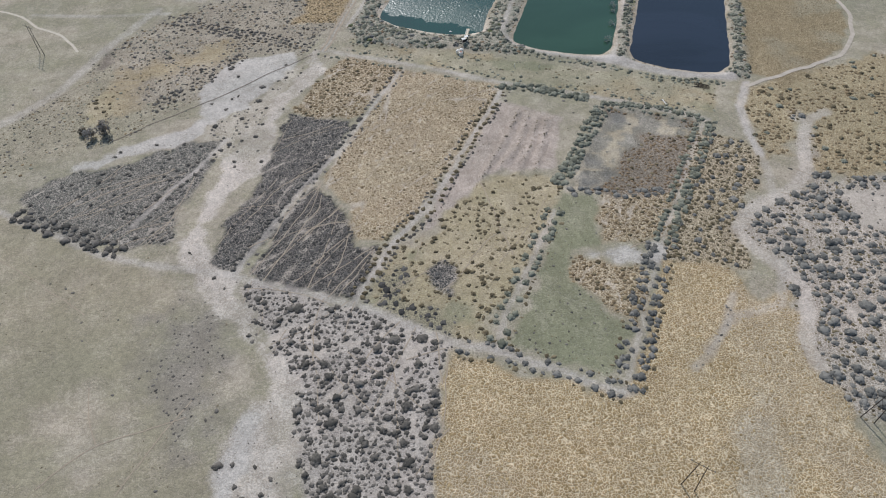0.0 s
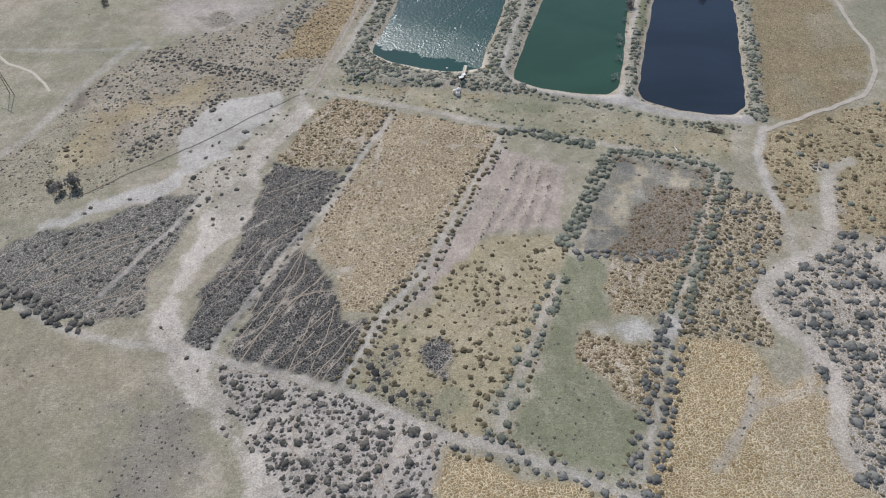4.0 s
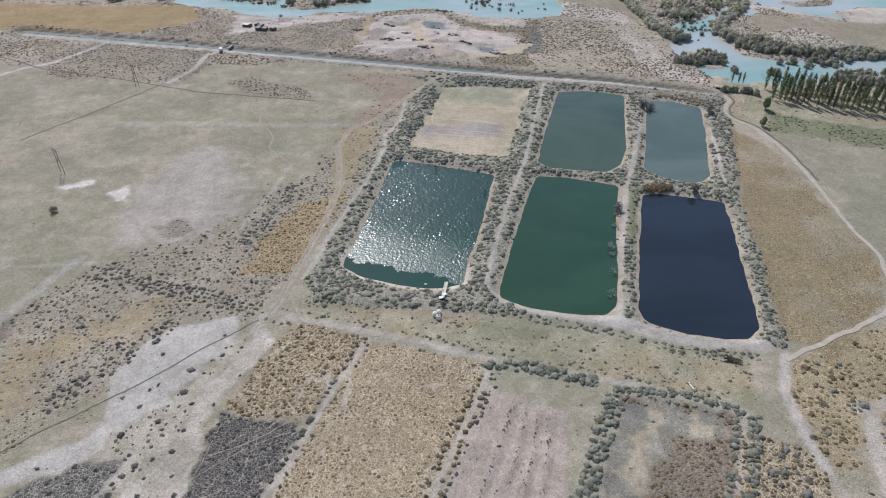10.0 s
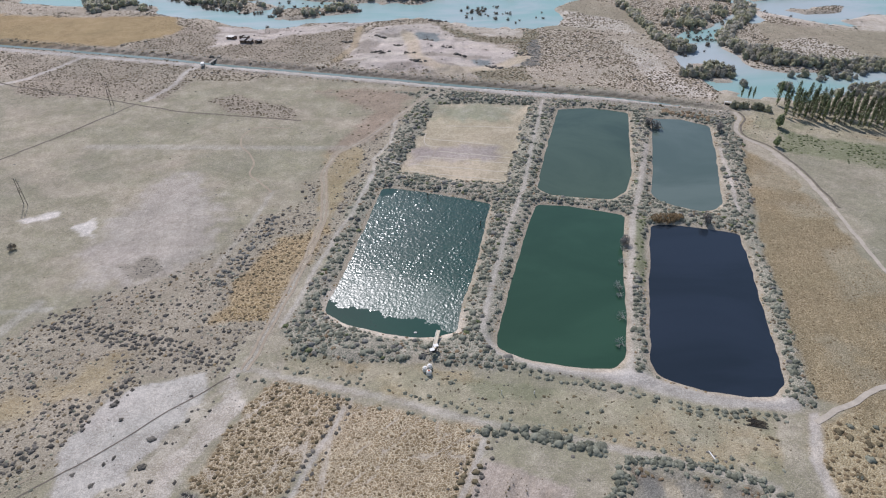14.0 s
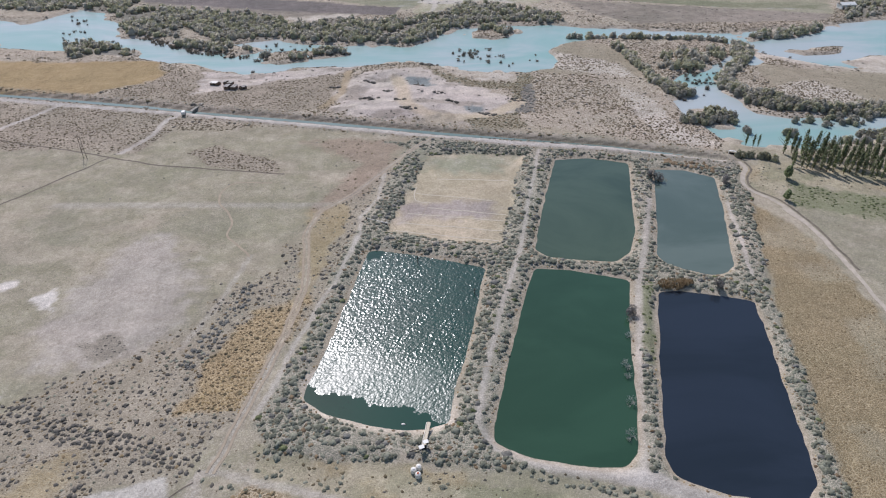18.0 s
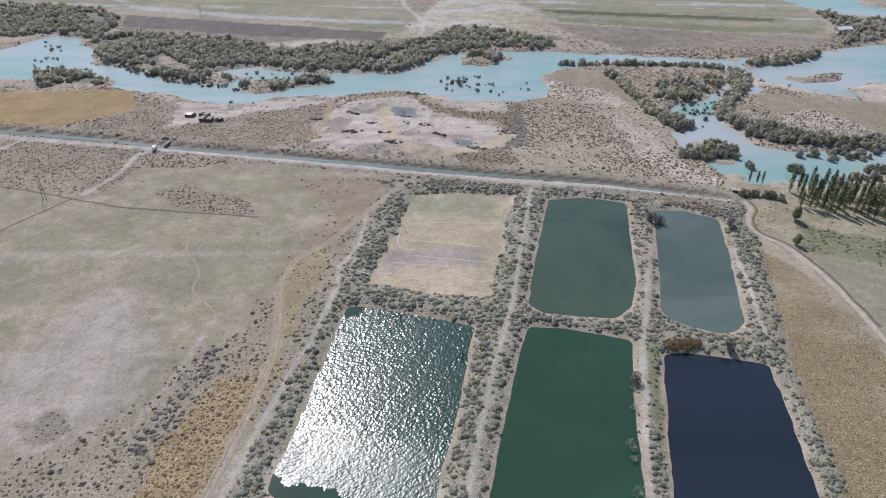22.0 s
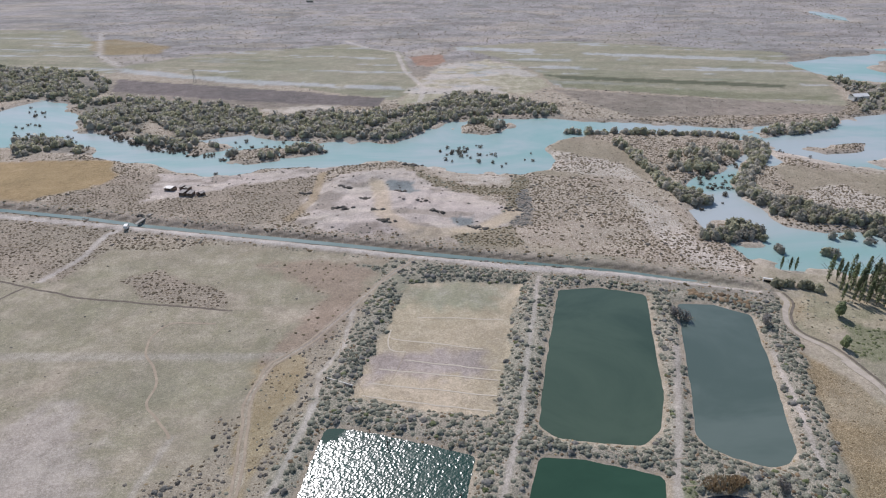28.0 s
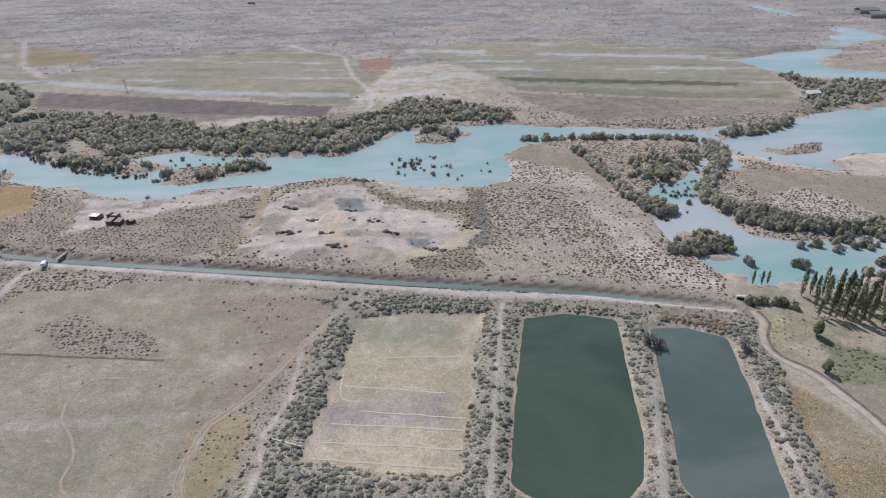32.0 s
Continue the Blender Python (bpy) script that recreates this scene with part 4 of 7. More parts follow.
# areas from the lowest coat to the uppermost: outline, kind, softness of its edge in metres, how far its edge wanders
AREAS = [
    (GRASS_BL, "grass", 3, 3), (GREY_PATCH, "grey", 22, 10), (FIELD_L, "olive_scrub", 6, 8), (GP1, "tan", 7, 8), (GP2, "tan", 7, 8), (PINK0, "steppe_pale", 16, 8), (STREAK, "dark_soil", 7, 5),
    (PINK, "grass_pink", 14, 10), (SCRUB_L, "scrub_thin", 8, 8), (SCRUB_L2, "scrub_thin", 6, 6), (SCRUBRECT, "scrub_brown", 4, 4), (SCRUB_UL, "scrub_brown", 6, 6), (SCRUB_MID, "scrub", 4, 4), (MIDSCRUB, "wash_scrub", 3, 3), (WASH1, "sand", 2, 2.5), (WASHL, "sand", 2.5, 4), (WASHW, "silt", 3, 4), (WASH2, "silt", 2, 2.5), (GOLD_L, "gold_patch", 14, 9),
    (BURN_C, "burn_grey", 3, 4), (BURN_A, "burn", 1.5, 3), (BURN_B, "burn_dark", 1.2, 3), (GOLD1, "gold_fine", 1.5, 2),
    (BROWN1, "brown", 2, 2), (TAN1, "tan", 4, 5), (BURN_D, "burn_clumps", 5, 5), (BURN_E, "burn", 2, 2), (PLOUGH, "plough", 1.5, 1.5),
    (GREEN1, "green", 2, 2), (BROWN2, "brown", 3, 3), (BROWN4, "brown", 3, 3), (SALT1, "silt", 4, 4), (SCRUB_R, "salt_scrub", 5, 5),
    (BROWN3, "brown_scrub", 4, 4), (MARSH, "marsh", 2, 2), (MARSH_W, "mud", 5, 4), (GOLD2, "gold", 3, 4), (SALT2, "gold_salt", 8, 6),
    (EASTB, "gold_scrub", 6, 6), (SALTR, "salt", 7, 8), (OLIVER, "gold_scrub", 5, 6), (GREENSTRIP, "olive", 2, 2), (GOLD_R, "gold_plain", 3, 2), (GOLD_R2, "gold_plain", 3, 2),
    (GSTRIP, "gold_patch", 4, 5), (PLOWLINES, "tufted_gold", 5, 5), (RUSTY, "rusty_steppe", 10, 8), (OLV, "olive", 5, 6), (VEG_R, "veg", 3, 3), (SCRUB_NL, "scrub_brown", 6, 6), (GOLD_NL, "gold_bright", 4, 4),
    (SCRUB_N, "flat", 6, 6), (SANDPIT, "pit", 8, 8), (PITSAND, "pit", 6, 6), (PITBROWN, "scrub_brown", 5, 6), (PITPOND, "pool", 2.5, 6), (SCRUB_N0, "flat_plain", 8, 8), (SAND_N, "sand", 4, 4), (OLIVE_N, "olive_dense", 4, 4), (DARKBAND, "dark_dense", 4, 4), (LOWBAND, "olive_dense", 4, 5), (POOLB, "pool", 3, 5), (SCRUB_C, "scrub_brown", 5, 6), (GREEN_R, "steppe_green", 5, 5), (PEN, "flat_plain", 4, 4), (FIELD_UL, "field", 8, 6), (F1, "field", 5, 4), (F2, "field", 6, 4),
    (F3, "far_brown", 5, 4), (RIVN, "far_brown", 5, 4), (SANDBAR2, "sand", 5, 5), (ORANGE, "orange", 3, 4), (F2D, "field_dark", 2, 1), (F2E, "field_green", 2, 1), (PLOW_F, "plough_far", 3, 2), (GOLD_F, "gold_plain", 6, 6), (WETF, "wet", 4, 5),
    (WETF2, "wet", 4, 5), (WETF3, "wet", 4, 5), (SANDBAR, "far_meadow", 8, 8), (SALTN1, "salt_flat", 6, 12), (SALTN2, "salt_flat", 6, 12), (LAND_E, "flat_plain", 5, 5), (SALTE, "salt_flat", 6, 10), (BAR_E, "sand", 4, 4),
    (ISL4, "flat", 2, 2), (ISL6, "sand", 3, 3), (ISL1, "wood", 2, 2), (ISL3, "wood", 2, 2), (ISL5, "wood", 2, 2), (PALE_L1, "salt_white", 2, 2), (PALE_L2, "salt_white", 2, 2), (SCRUB_P, "grey", 4, 4), (WOOD0, "wood", 4, 5), (WOOD1, "wood", 4, 5), (WOOD2, "flat", 4, 5), (WOOD3, "wood", 3, 4), (WOOD4, "wood", 5, 5),
    (NSTRIP, "dike", 4, 4), (POPLAR_FLOOR, "olive", 4, 3), (DIKE, "dike", 2.5, 2), (GSTR, "veg", 1.5, 1.5), (DRY, "dry_bed", 1.5, 1.5), (DRYGREEN, "dry_green", 12, 8), (DRYDARK, "dry_dark", 10, 10),
]
# lines: corners, kind, half width in metres, strength
LINES = [
    (CROAD, "road", 1.5, 0.8), (R1, "track", 0.95, 0.65), (R2, "track", 1.1, 0.55), (R4, "road", 1.2, 0.9),
    (DP1, "track", 0.8, 0.8), (TRC1, "track", 0.7, 0.8), (GTR, "salt", 0.9, 0.7), (HEDGE4, "track", 0.6, 0.55), (HEDGE5, "track", 0.6, 0.55), (HEDGE6, "track", 0.6, 0.55), (HEDGE7, "track", 0.55, 0.6), (HEDGE8, "track", 0.6, 0.7), (TRL1, "road", 1.4, 0.9), (PITCURVE, "pit_gold", 3.6, 0.95), (PITTRACK, "gold_bright", 2.2, 0.6), (FTR2, "road", 1.8, 0.8), (FTR3, "road", 2.5, 0.8), (LEVEE, "dark_soil", 2.0, 0.9), (R5, "track", 0.5, 0.5), (R6, "track", 0.7, 0.7), (R7, "track", 0.9, 0.7), (R8, "sand", 1.7, 0.9), (R10, "track", 1.8, 0.5),
    (R11, "road", 1.3, 0.9), (R13, "track", 1.0, 0.45), (R14, "track", 0.8, 0.85), (R15, "track", 1.0, 0.8), (R16, "road", 2.2, 0.95), (R18, "track", 0.8, 0.6), (R20, "track", 0.9, 0.5), (R21, "track", 0.8, 0.85), (R22, "track", 0.7, 0.8), (R19, "track", 1.6, 0.6),
]
PONDS = {"P1": P1, "P2": P2, "P3": P3, "P5": P5, "P6": P6}
RIVER_LEVEL = -1.0


def pit_benches(x, y):
    """Dug benches of the sand pit: flats parted by short steep faces."""
    n = 7.0 * (vnoise(x * 0.7 + y * 0.2, y, 24, 15, 3) - 0.3)
    return np.maximum(-0.5, 0.85 * (np.floor(n) + smooth(n - np.floor(n), 0.65, 1.0)))


def lie(x, y):
    """The ground's height, and how far inside river, canal and ponds each point lies."""
    z = 0.45 * vnoise(x, y, 40, 3) + 0.16 * vnoise(x, y, 5, 4) + 0.05
    z = z + 9.0 * smooth(y, 700, 1500) * vnoise(x, y, 300, 9)
    wander = np.minimum(5.0, 0.8 + np.maximum(y - 250, 0) * 0.02)
    wx = x + wander * (vnoise(x, y, 14, 5, 2) - 0.5) * 2
    wy = y + wander * (vnoise(x, y, 14, 6, 2) - 0.5) * 2
    river = np.full(x.shape, -999.0)
    for area in (RIVER, CHAN, CHAN2, CHAN3, RIVER2):
        m = near_box(x, y, area, 30)
        river[m] = np.maximum(river[m], inside(wx[m], wy[m], area))
    for area in (ISL1, ISL2, ISL3, ISL4, ISL5, ISL6, ISLA, ISLC, ISLD):
        m = near_box(x, y, area, 12)
        river[m] = np.minimum(river[m], -inside(wx[m], wy[m], area) - 0.5)
    # shoals and snags near the banks
    shoal = smooth(vnoise(x, y, 16, 12, 3), 0.6, 0.72) * (river > 0) * smooth(-river, -16, -2)
    near = river > -25
    z = np.where(near, np.where(river > 0, np.maximum(-2.6, RIVER_LEVEL - 0.25 * river) + 1.15 * shoal, np.minimum(z, RIVER_LEVEL + 0.05 + 0.35 * -river)), z)
    canal = np.full(x.shape, 999.0)
    m = near_box(x, y, CANAL, 14)
    canal[m] = to_line(x[m], y[m], CANAL)
    z = np.where(canal < 12, z - 1.4 * smooth(-canal, -3.4, -1.2) + 0.45 * smooth(-canal, -9, -5.5) * smooth(canal, 4.0, 5.0), z)
    m = near_box(x, y, DIKE, 5)
    d = np.full(x.shape, -99.0)
    d[m] = inside(x[m], y[m], DIKE)
    z = z + 0.7 * smooth(d, -2, 2.5)
    pond = np.full(x.shape, -99.0)
    for area in (*PONDS.values(), DRY):
        m = near_box(x, y, area, 8)
        s = inside(x[m] + 0.9 * (vnoise(x[m], y[m], 4.5, 7) - 0.5), y[m] + 0.9 * (vnoise(x[m], y[m], 4.5, 8) - 0.5), area)
        floor = -0.2 if area is DRY else -1.5
        slope = np.where(s > 0, np.maximum(floor, -0.3 * s), np.minimum(z[m], 0.02 + 0.32 * -s))
        z[m] = np.where(s > -6, slope + (0.1 * vnoise(x[m], y[m], 2.5, 14) if area is DRY else 0), z[m])
        if area is not DRY:
            pond[m] = np.maximum(pond[m], s)
    m = near_box(x, y, SANDPIT, 10)
    z[m] += smooth(inside(x[m], y[m], SANDPIT), -4, 10) * (pit_benches(x[m], y[m]) + 1.3 * (vnoise(x[m], y[m], 7, 16, 3) - 0.3))
    m = near_box(x, y, MARSH, 6)
    z[m] -= 0.5 * smooth(inside(x[m], y[m], MARSH), -1.5, 2)
    m = near_box(x, y, PLOUGH, 2)
    across = x[m] * math.sin(radians(69)) - y[m] * math.cos(radians(69))
    z[m] += 0.26 * smooth(inside(x[m], y[m], PLOUGH), 0, 2) * np.sin(across * 2 * np.pi / 1.7 + 2 * vnoise(x[m], y[m], 9, 17))
    for line in (FUR1, FUR2, FUR3, FUR4):
        m = near_box(x, y, line, 3)
        z[m] += 0.5 * smooth(-to_line(x[m], y[m], line), -1.3, -0.2)
    return z, river, canal, pond


def coat(x, y):
    """Soil, plants, cover and grain, and the kind of ground, at each point."""
    soil, veg = np.tile(KINDS["steppe"][0], (*x.shape, 1)), np.tile(KINDS["steppe"][1], (*x.shape, 1))
    cover, grain = np.full(x.shape, 0.5), np.zeros(x.shape)
    kind_of = np.zeros(x.shape, np.int64)

    def lay(m, a, kind):
        k, a = KINDS[kind], a.ravel()
        soil[m] += (np.array(k[0]) - soil[m]) * a[..., None]
        veg[m] += (np.array(k[1]) - veg[m]) * a[..., None]
        cover[m] += (k[2] - cover[m]) * a
        grain[m] += (k[3] - grain[m]) * a
        kind_of[m] = np.where(a > 0.5, KIND_NAMES.index(kind), kind_of[m])

    every = np.ones(x.shape, bool)
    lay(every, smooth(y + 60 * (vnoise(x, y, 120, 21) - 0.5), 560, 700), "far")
    lay(every, smooth(y + 20 * vnoise(x, y, 60, 22), 300, 330) * (1 - smooth(y, 560, 700)), "flat")
    green = smooth(vnoise(x, y, 46, 201, 4), 0.46, 0.62) * smooth(y, 130, 150)
    lay(every, green * (1 - smooth(y, 290, 320)), "steppe_green")
    lay(every, 0.55 * smooth(vnoise(x * 0.8 + y * 0.5, y * 1.5 - x * 0.4, 22, 202, 4), 0.56, 0.68) * (1 - smooth(y, 290, 320)), "steppe_pale")
    lay(every, 0.45 * smooth(vnoise(x * 0.4, y, 16, 203, 4), 0.53, 0.62) * smooth(y, 540, 620), "far_streak")
    lay(every, 0.4 * smooth(vnoise(x * 0.4, y, 20, 204, 4), 0.56, 0.66) * smooth(y, 540, 620), "steppe_pale")
    for k, (area, kind, soft, wander) in enumerate(AREAS):
        m = near_box(x, y, area, soft + wander + 2)
        if m.any():
            w = wander * 1.6
            s = inside(x[m] + w * (vnoise(x[m], y[m], 9 + 2 * wander, 40 + k) - 0.5), y[m] + w * (vnoise(x[m], y[m], 9 + 2 * wander, 90 + k) - 0.5), area)
            s = s + (1.2 + 0.35 * soft) * 1.8 * (vnoise(x[m], y[m], 3.2, 300 + k, 2) - 0.5)
            a = smooth(s, -soft * 0.34, soft * 0.34)
            if kind == "sand":  # the wash is broken by low islands of scrub
                a = a * (0.6 + 0.4 * smooth(vnoise(x[m], y[m], 9, 23, 4), 0.36, 0.5))
            lay(m, a, kind)
            if kind == "mud":  # drying swirls and damp hollows
                lay(m, a * 0.8 * smooth(np.abs(vnoise(x[m], y[m], 9, 209, 4) - 0.5), 0.07, 0.02), "dry_bed")
                lay(m, a * 0.8 * smooth(vnoise(x[m], y[m], 8, 210, 4), 0.52, 0.64), "wet_mud")
            if kind == "pit":  # washed-out sand and darker spoil
                lay(m, a * 0.8 * smooth(vnoise(x[m] * 0.5 + y[m] * 0.3, y[m] * 1.4, 8, 217, 4), 0.55, 0.63), "pit_pale")
                lay(m, a * 0.8 * smooth(vnoise(x[m] * 0.6, y[m] * 1.3, 9, 218, 4), 0.56, 0.65), "pit_spoil")
            if kind == "olive":  # straw-coloured and greener patches
                lay(m, a * 0.7 * smooth(vnoise(x[m] * 0.7, y[m], 11, 211, 4), 0.52, 0.64), "gold_patch")
                lay(m, a * 0.7 * smooth(vnoise(x[m] * 0.7, y[m], 9, 212, 4), 0.56, 0.68), "green")
            if kind == "tan":  # greener patches
                lay(m, a * 0.7 * smooth(vnoise(x[m], y[m], 12, 213, 4), 0.54, 0.66), "green")
            if kind == "far_meadow":  # bare sand and puddles
                lay(m, a * smooth(vnoise(x[m] * 0.6, y[m], 16, 215, 3), 0.5, 0.6), "silt")
                lay(m, a * smooth(vnoise(x[m] * 0.5, y[m], 9, 216, 3), 0.68, 0.73), "wet")
            if kind == "gold_plain":  # duller, greener patches
                lay(m, a * 0.5 * smooth(vnoise(x[m], y[m], 20, 214, 4), 0.5, 0.66), "olive_scrub")
            if kind == "gold_fine":  # browner patches
                lay(m, a * 0.45 * smooth(vnoise(x[m], y[m], 15, 208, 4), 0.48, 0.62), "brown_fine")
            if kind == "gold":  # greyer and sparser patches
                lay(m, a * 0.45 * smooth(vnoise(x[m], y[m], 24, 207, 4), 0.5, 0.62), "gold_salt")
            if kind == "field":  # water stands in long streaks across the flooded meadows
                lay(m, a * smooth(vnoise(x[m] * 0.1, y[m] + 0.16 * x[m], 7, 205, 3), 0.64, 0.7), "wet")
                lay(m, a * 0.6 * smooth(vnoise(x[m] * 0.07, y[m] + 0.16 * x[m], 10, 206, 3), 0.5, 0.66), "field_green")
    for k, (line, kind, half, strength) in enumerate(LINES):
        m = near_box(x, y, line, half * 3 + 2)
        if m.any():
            s = to_line(x[m] + 1.2 * (vnoise(x[m], y[m], 6, 140 + k) - 0.5), y[m] + 1.2 * (vnoise(x[m], y[m], 6, 180 + k) - 0.5), line)
            lay(m, strength * smooth(-s, -half * 1.5, -half * 0.6) * (0.7 + 0.3 * vnoise(x[m], y[m], 7, 31)), kind)
    # slow drift between greener and pinker ground
    drift = ((vnoise(x, y, 38, 71, 4) - 0.5) * 1.1 + (vnoise(x * 0.35 + y * 0.2, y * 1.4 - x * 0.5, 12, 72, 3) - 0.5) * 0.7)[..., None]
    tint = 1 + drift * np.array([0.10, 0.04, 0.05])
    soil, veg = soil * tint, veg * tint
    cover = np.clip(cover - drift[..., 0] * 0.25, 0, 1)
    # trodden trails braid through the burnt and scrubby fields
    for name, way, wide in TRODDEN:
        m = kind_of == KIND_NAMES.index(name)
        if m.any():
            t = 0.8 * trodden(x[m], y[m], way, wide)
            soil[m] += (np.array(TRAIL) - soil[m]) * t[:, None]
            cover[m] *= 1 - t
    return soil, veg, cover, grain, kind_of, lay


def trodden(x, y, way, wide):
    """1 on the trails that braid along a way (degrees), 0 between them."""
    c, s_ = math.cos(radians(way)), math.sin(radians(way))
    u, v = x * c + y * s_, y * c - x * s_
    best = np.zeros(x.shape)
    for k, lean in enumerate((0.0, 0.3, -0.35)):
        n = vnoise(u * 0.13, v + lean * u, 7.0, 510 + k, 2)
        best = np.maximum(best, 1 - smooth(np.abs(n - 0.5), 0.0, 0.055 * wide))
    return best


def steps(*runs):
    """Grid lines: runs of (end, spacing) from a start."""
    out = [runs[0]]
    for end, gap in runs[1:]:
        out += list(np.linspace(out[-1], end, max(2, int(round((end - out[-1]) / gap)) + 1))[1:])
    return np.array(out)


def mesh_object(name, verts, faces, material, smooth_faces=False):
    """An object from arrays of corners and of triangles or quads."""
    mesh = bpy.data.meshes.new(name)
    faces = np.asarray(faces, np.int32)
    n, k = faces.shape
    mesh.vertices.add(len(verts))
    mesh.vertices.foreach_set("co", np.asarray(verts, np.float32).ravel())
    mesh.loops.add(n * k)
    mesh.loops.foreach_set("vertex_index", faces.ravel())
    mesh.polygons.add(n)
    mesh.polygons.foreach_set("loop_start", np.arange(0, n * k, k, dtype=np.int32))
    mesh.polygons.foreach_set("use_smooth", np.full(n, smooth_faces))
    mesh.update(calc_edges=True)
    if material:
        mesh.materials.append(material)
    return new(name, mesh)


def build_ground():
    gx = steps(-4500, (-1200, 300), (-420, 30), (-240, 4), (-130, 1.7), (130, 0.85), (240, 1.7), (420, 4), (1200, 30), (4500, 300))
    gy = steps(-4500, (-300, 400), (-70, 12), (-50, 2), (130, 0.85), (215, 1.1), (320, 1.5), (540, 2.1), (800, 4), (1200, 8), (2000, 60), (4500, 400))
    x, y = np.meshgrid(gx, gy)
    z, river, canal, pond = lie(x, y)
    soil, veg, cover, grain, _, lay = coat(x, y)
    every = np.ones(x.shape, bool)
    patchy = 0.55 + 0.45 * vnoise(x, y, 6, 33)
    lay(every, 0.85 * smooth(pond, -1.9, -0.5) * patchy, "shore")
    lay(every, 0.9 * smooth(pond, -3.0, -1.0) * patchy * (y < 142 - 0.25 * x) * (x < 8), "beach")
    lay(every, smooth(river, -5, -1) * 0.6 * patchy, "sand")
    lay(every, smooth(-canal, -11, -7) * smooth(canal, 2, 4) * 0.35, "bank")
    lay(every, smooth(-canal, -3.9, -3.0) * smooth(canal, 1.6, 2.2) * 0.75, "ditch")
    m = near_box(x, y, CROAD, 8)
    lay(m, 0.8 * smooth(-to_line(x[m], y[m], CROAD), -2.2, -1.0), "road")
    rows, cols = x.shape
    index = np.arange(rows * cols).reshape(rows, cols)
    faces = np.stack([index[:-1, :-1], index[:-1, 1:], index[1:, 1:], index[1:, :-1]], -1).reshape(-1, 4)
    ob = mesh_object("ground", np.stack([x, y, z], -1).reshape(-1, 3), faces, ground_material(), True)
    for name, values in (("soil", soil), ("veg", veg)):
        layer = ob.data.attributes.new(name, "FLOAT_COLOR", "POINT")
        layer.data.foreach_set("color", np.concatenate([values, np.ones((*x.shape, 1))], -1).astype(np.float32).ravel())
    for name, values in (("cover", cover), ("grain", grain)):
        layer = ob.data.attributes.new(name, "FLOAT", "POINT")
        layer.data.foreach_set("value", values.astype(np.float32).ravel())
    return tagged(ob, "dry steppe ground with burnt, ploughed and golden fields", "ground", kind="structure")


ground = build_ground()


def height(x, y):
    return lie(np.atleast_1d(np.asarray(x, float)), np.atleast_1d(np.asarray(y, float)))[0]


# ---- water ----
def sheet(name, outline, z, material, label):
    """A water surface a little wider than its shore, so that the banks cut it."""
    cx, cy = (sum(p[k] for p in outline) / len(outline) for k in (0, 1))
    wide = [(cx + (a - cx) * (1 + 1.6 / math.hypot(a - cx, b - cy)), cy + (b - cy) * (1 + 1.6 / math.hypot(a - cx, b - cy)), z) for a, b in outline]
    mesh = bpy.data.meshes.new(name)
    mesh.from_pydata(wide, [], [list(range(len(wide)))])
    mesh.update()
    if mesh.polygons[0].normal.z < 0:
        mesh.flip_normals()
    mesh.materials.append(material)
    return tagged(new(name, mesh), label, "pond", kind="structure")


def windy_pond():
    """The first pond: waves all over it, but for a still strip along its lee shore."""
    xs, ys = [p[0] for p in P1], [p[1] for p in P1]
    gap = 0.135
    x, y = np.meshgrid(np.arange(min(xs) - 2, max(xs) + 2, gap), np.arange(min(ys) - 2, max(ys) + 2, gap))
    edge = y - (133.6 - 0.31 * x) + 6.0 * (vnoise(x, y, 3.6, 401) - 0.5) + 2.0 * (vnoise(x, y, 0.9, 404) - 0.5)
    lee = np.hypot(x + 20.5, y - 206) + 3 * (vnoise(x, y, 1.5, 405) - 0.5)  # a sheltered corner
    wind = smooth(edge, -0.4, 0.6) * smooth(lee, 4.0, 5.5)
    gusts = 0.7 + 0.4 * smooth(vnoise(x * 1.5 - y * 0.9, y * 0.25 + x * 0.2, 4, 402), 0.3, 0.65)
    along_, across = x * 0.9 + y * 0.42, y * 0.9 - x * 0.42
    z = wind * gusts * (WAVE * (vnoise(along_ * 0.7, across, 0.2, 403, 1) - 0.5) + SWELL * (vnoise(along_ * 0.7, across, 0.5, 406, 1) - 0.5))
    rows, cols = x.shape
    index = np.arange(rows * cols).reshape(rows, cols)
    quads = np.stack([index[:-1, :-1], index[:-1, 1:], index[1:, 1:], index[1:, :-1]], -1).reshape(-1, 4)
    quads = quads[(inside(x, y, P1) > -1.5).ravel()[quads].all(1)]
    used, quads = np.unique(quads, return_inverse=True)
    ob = mesh_object("water_pond_1", np.stack([x, y, z], -1).reshape(-1, 3)[used], quads.reshape(-1, 4), water_material("wind_ruffled_green_water", rgb(10, 52, 38), rgb(16, 62, 47), 0, 0.37, ior=1.62, wind=True), True)
    layer = ob.data.attributes.new("wind", "FLOAT", "POINT")
    layer.data.foreach_set("value", (wind * (1 - 0.45 * smooth(edge, 1, 24))).ravel()[used].astype(np.float32))
    tagged(ob, "wind-ruffled dark green pond glittering in the sun", "pond", kind="structure")


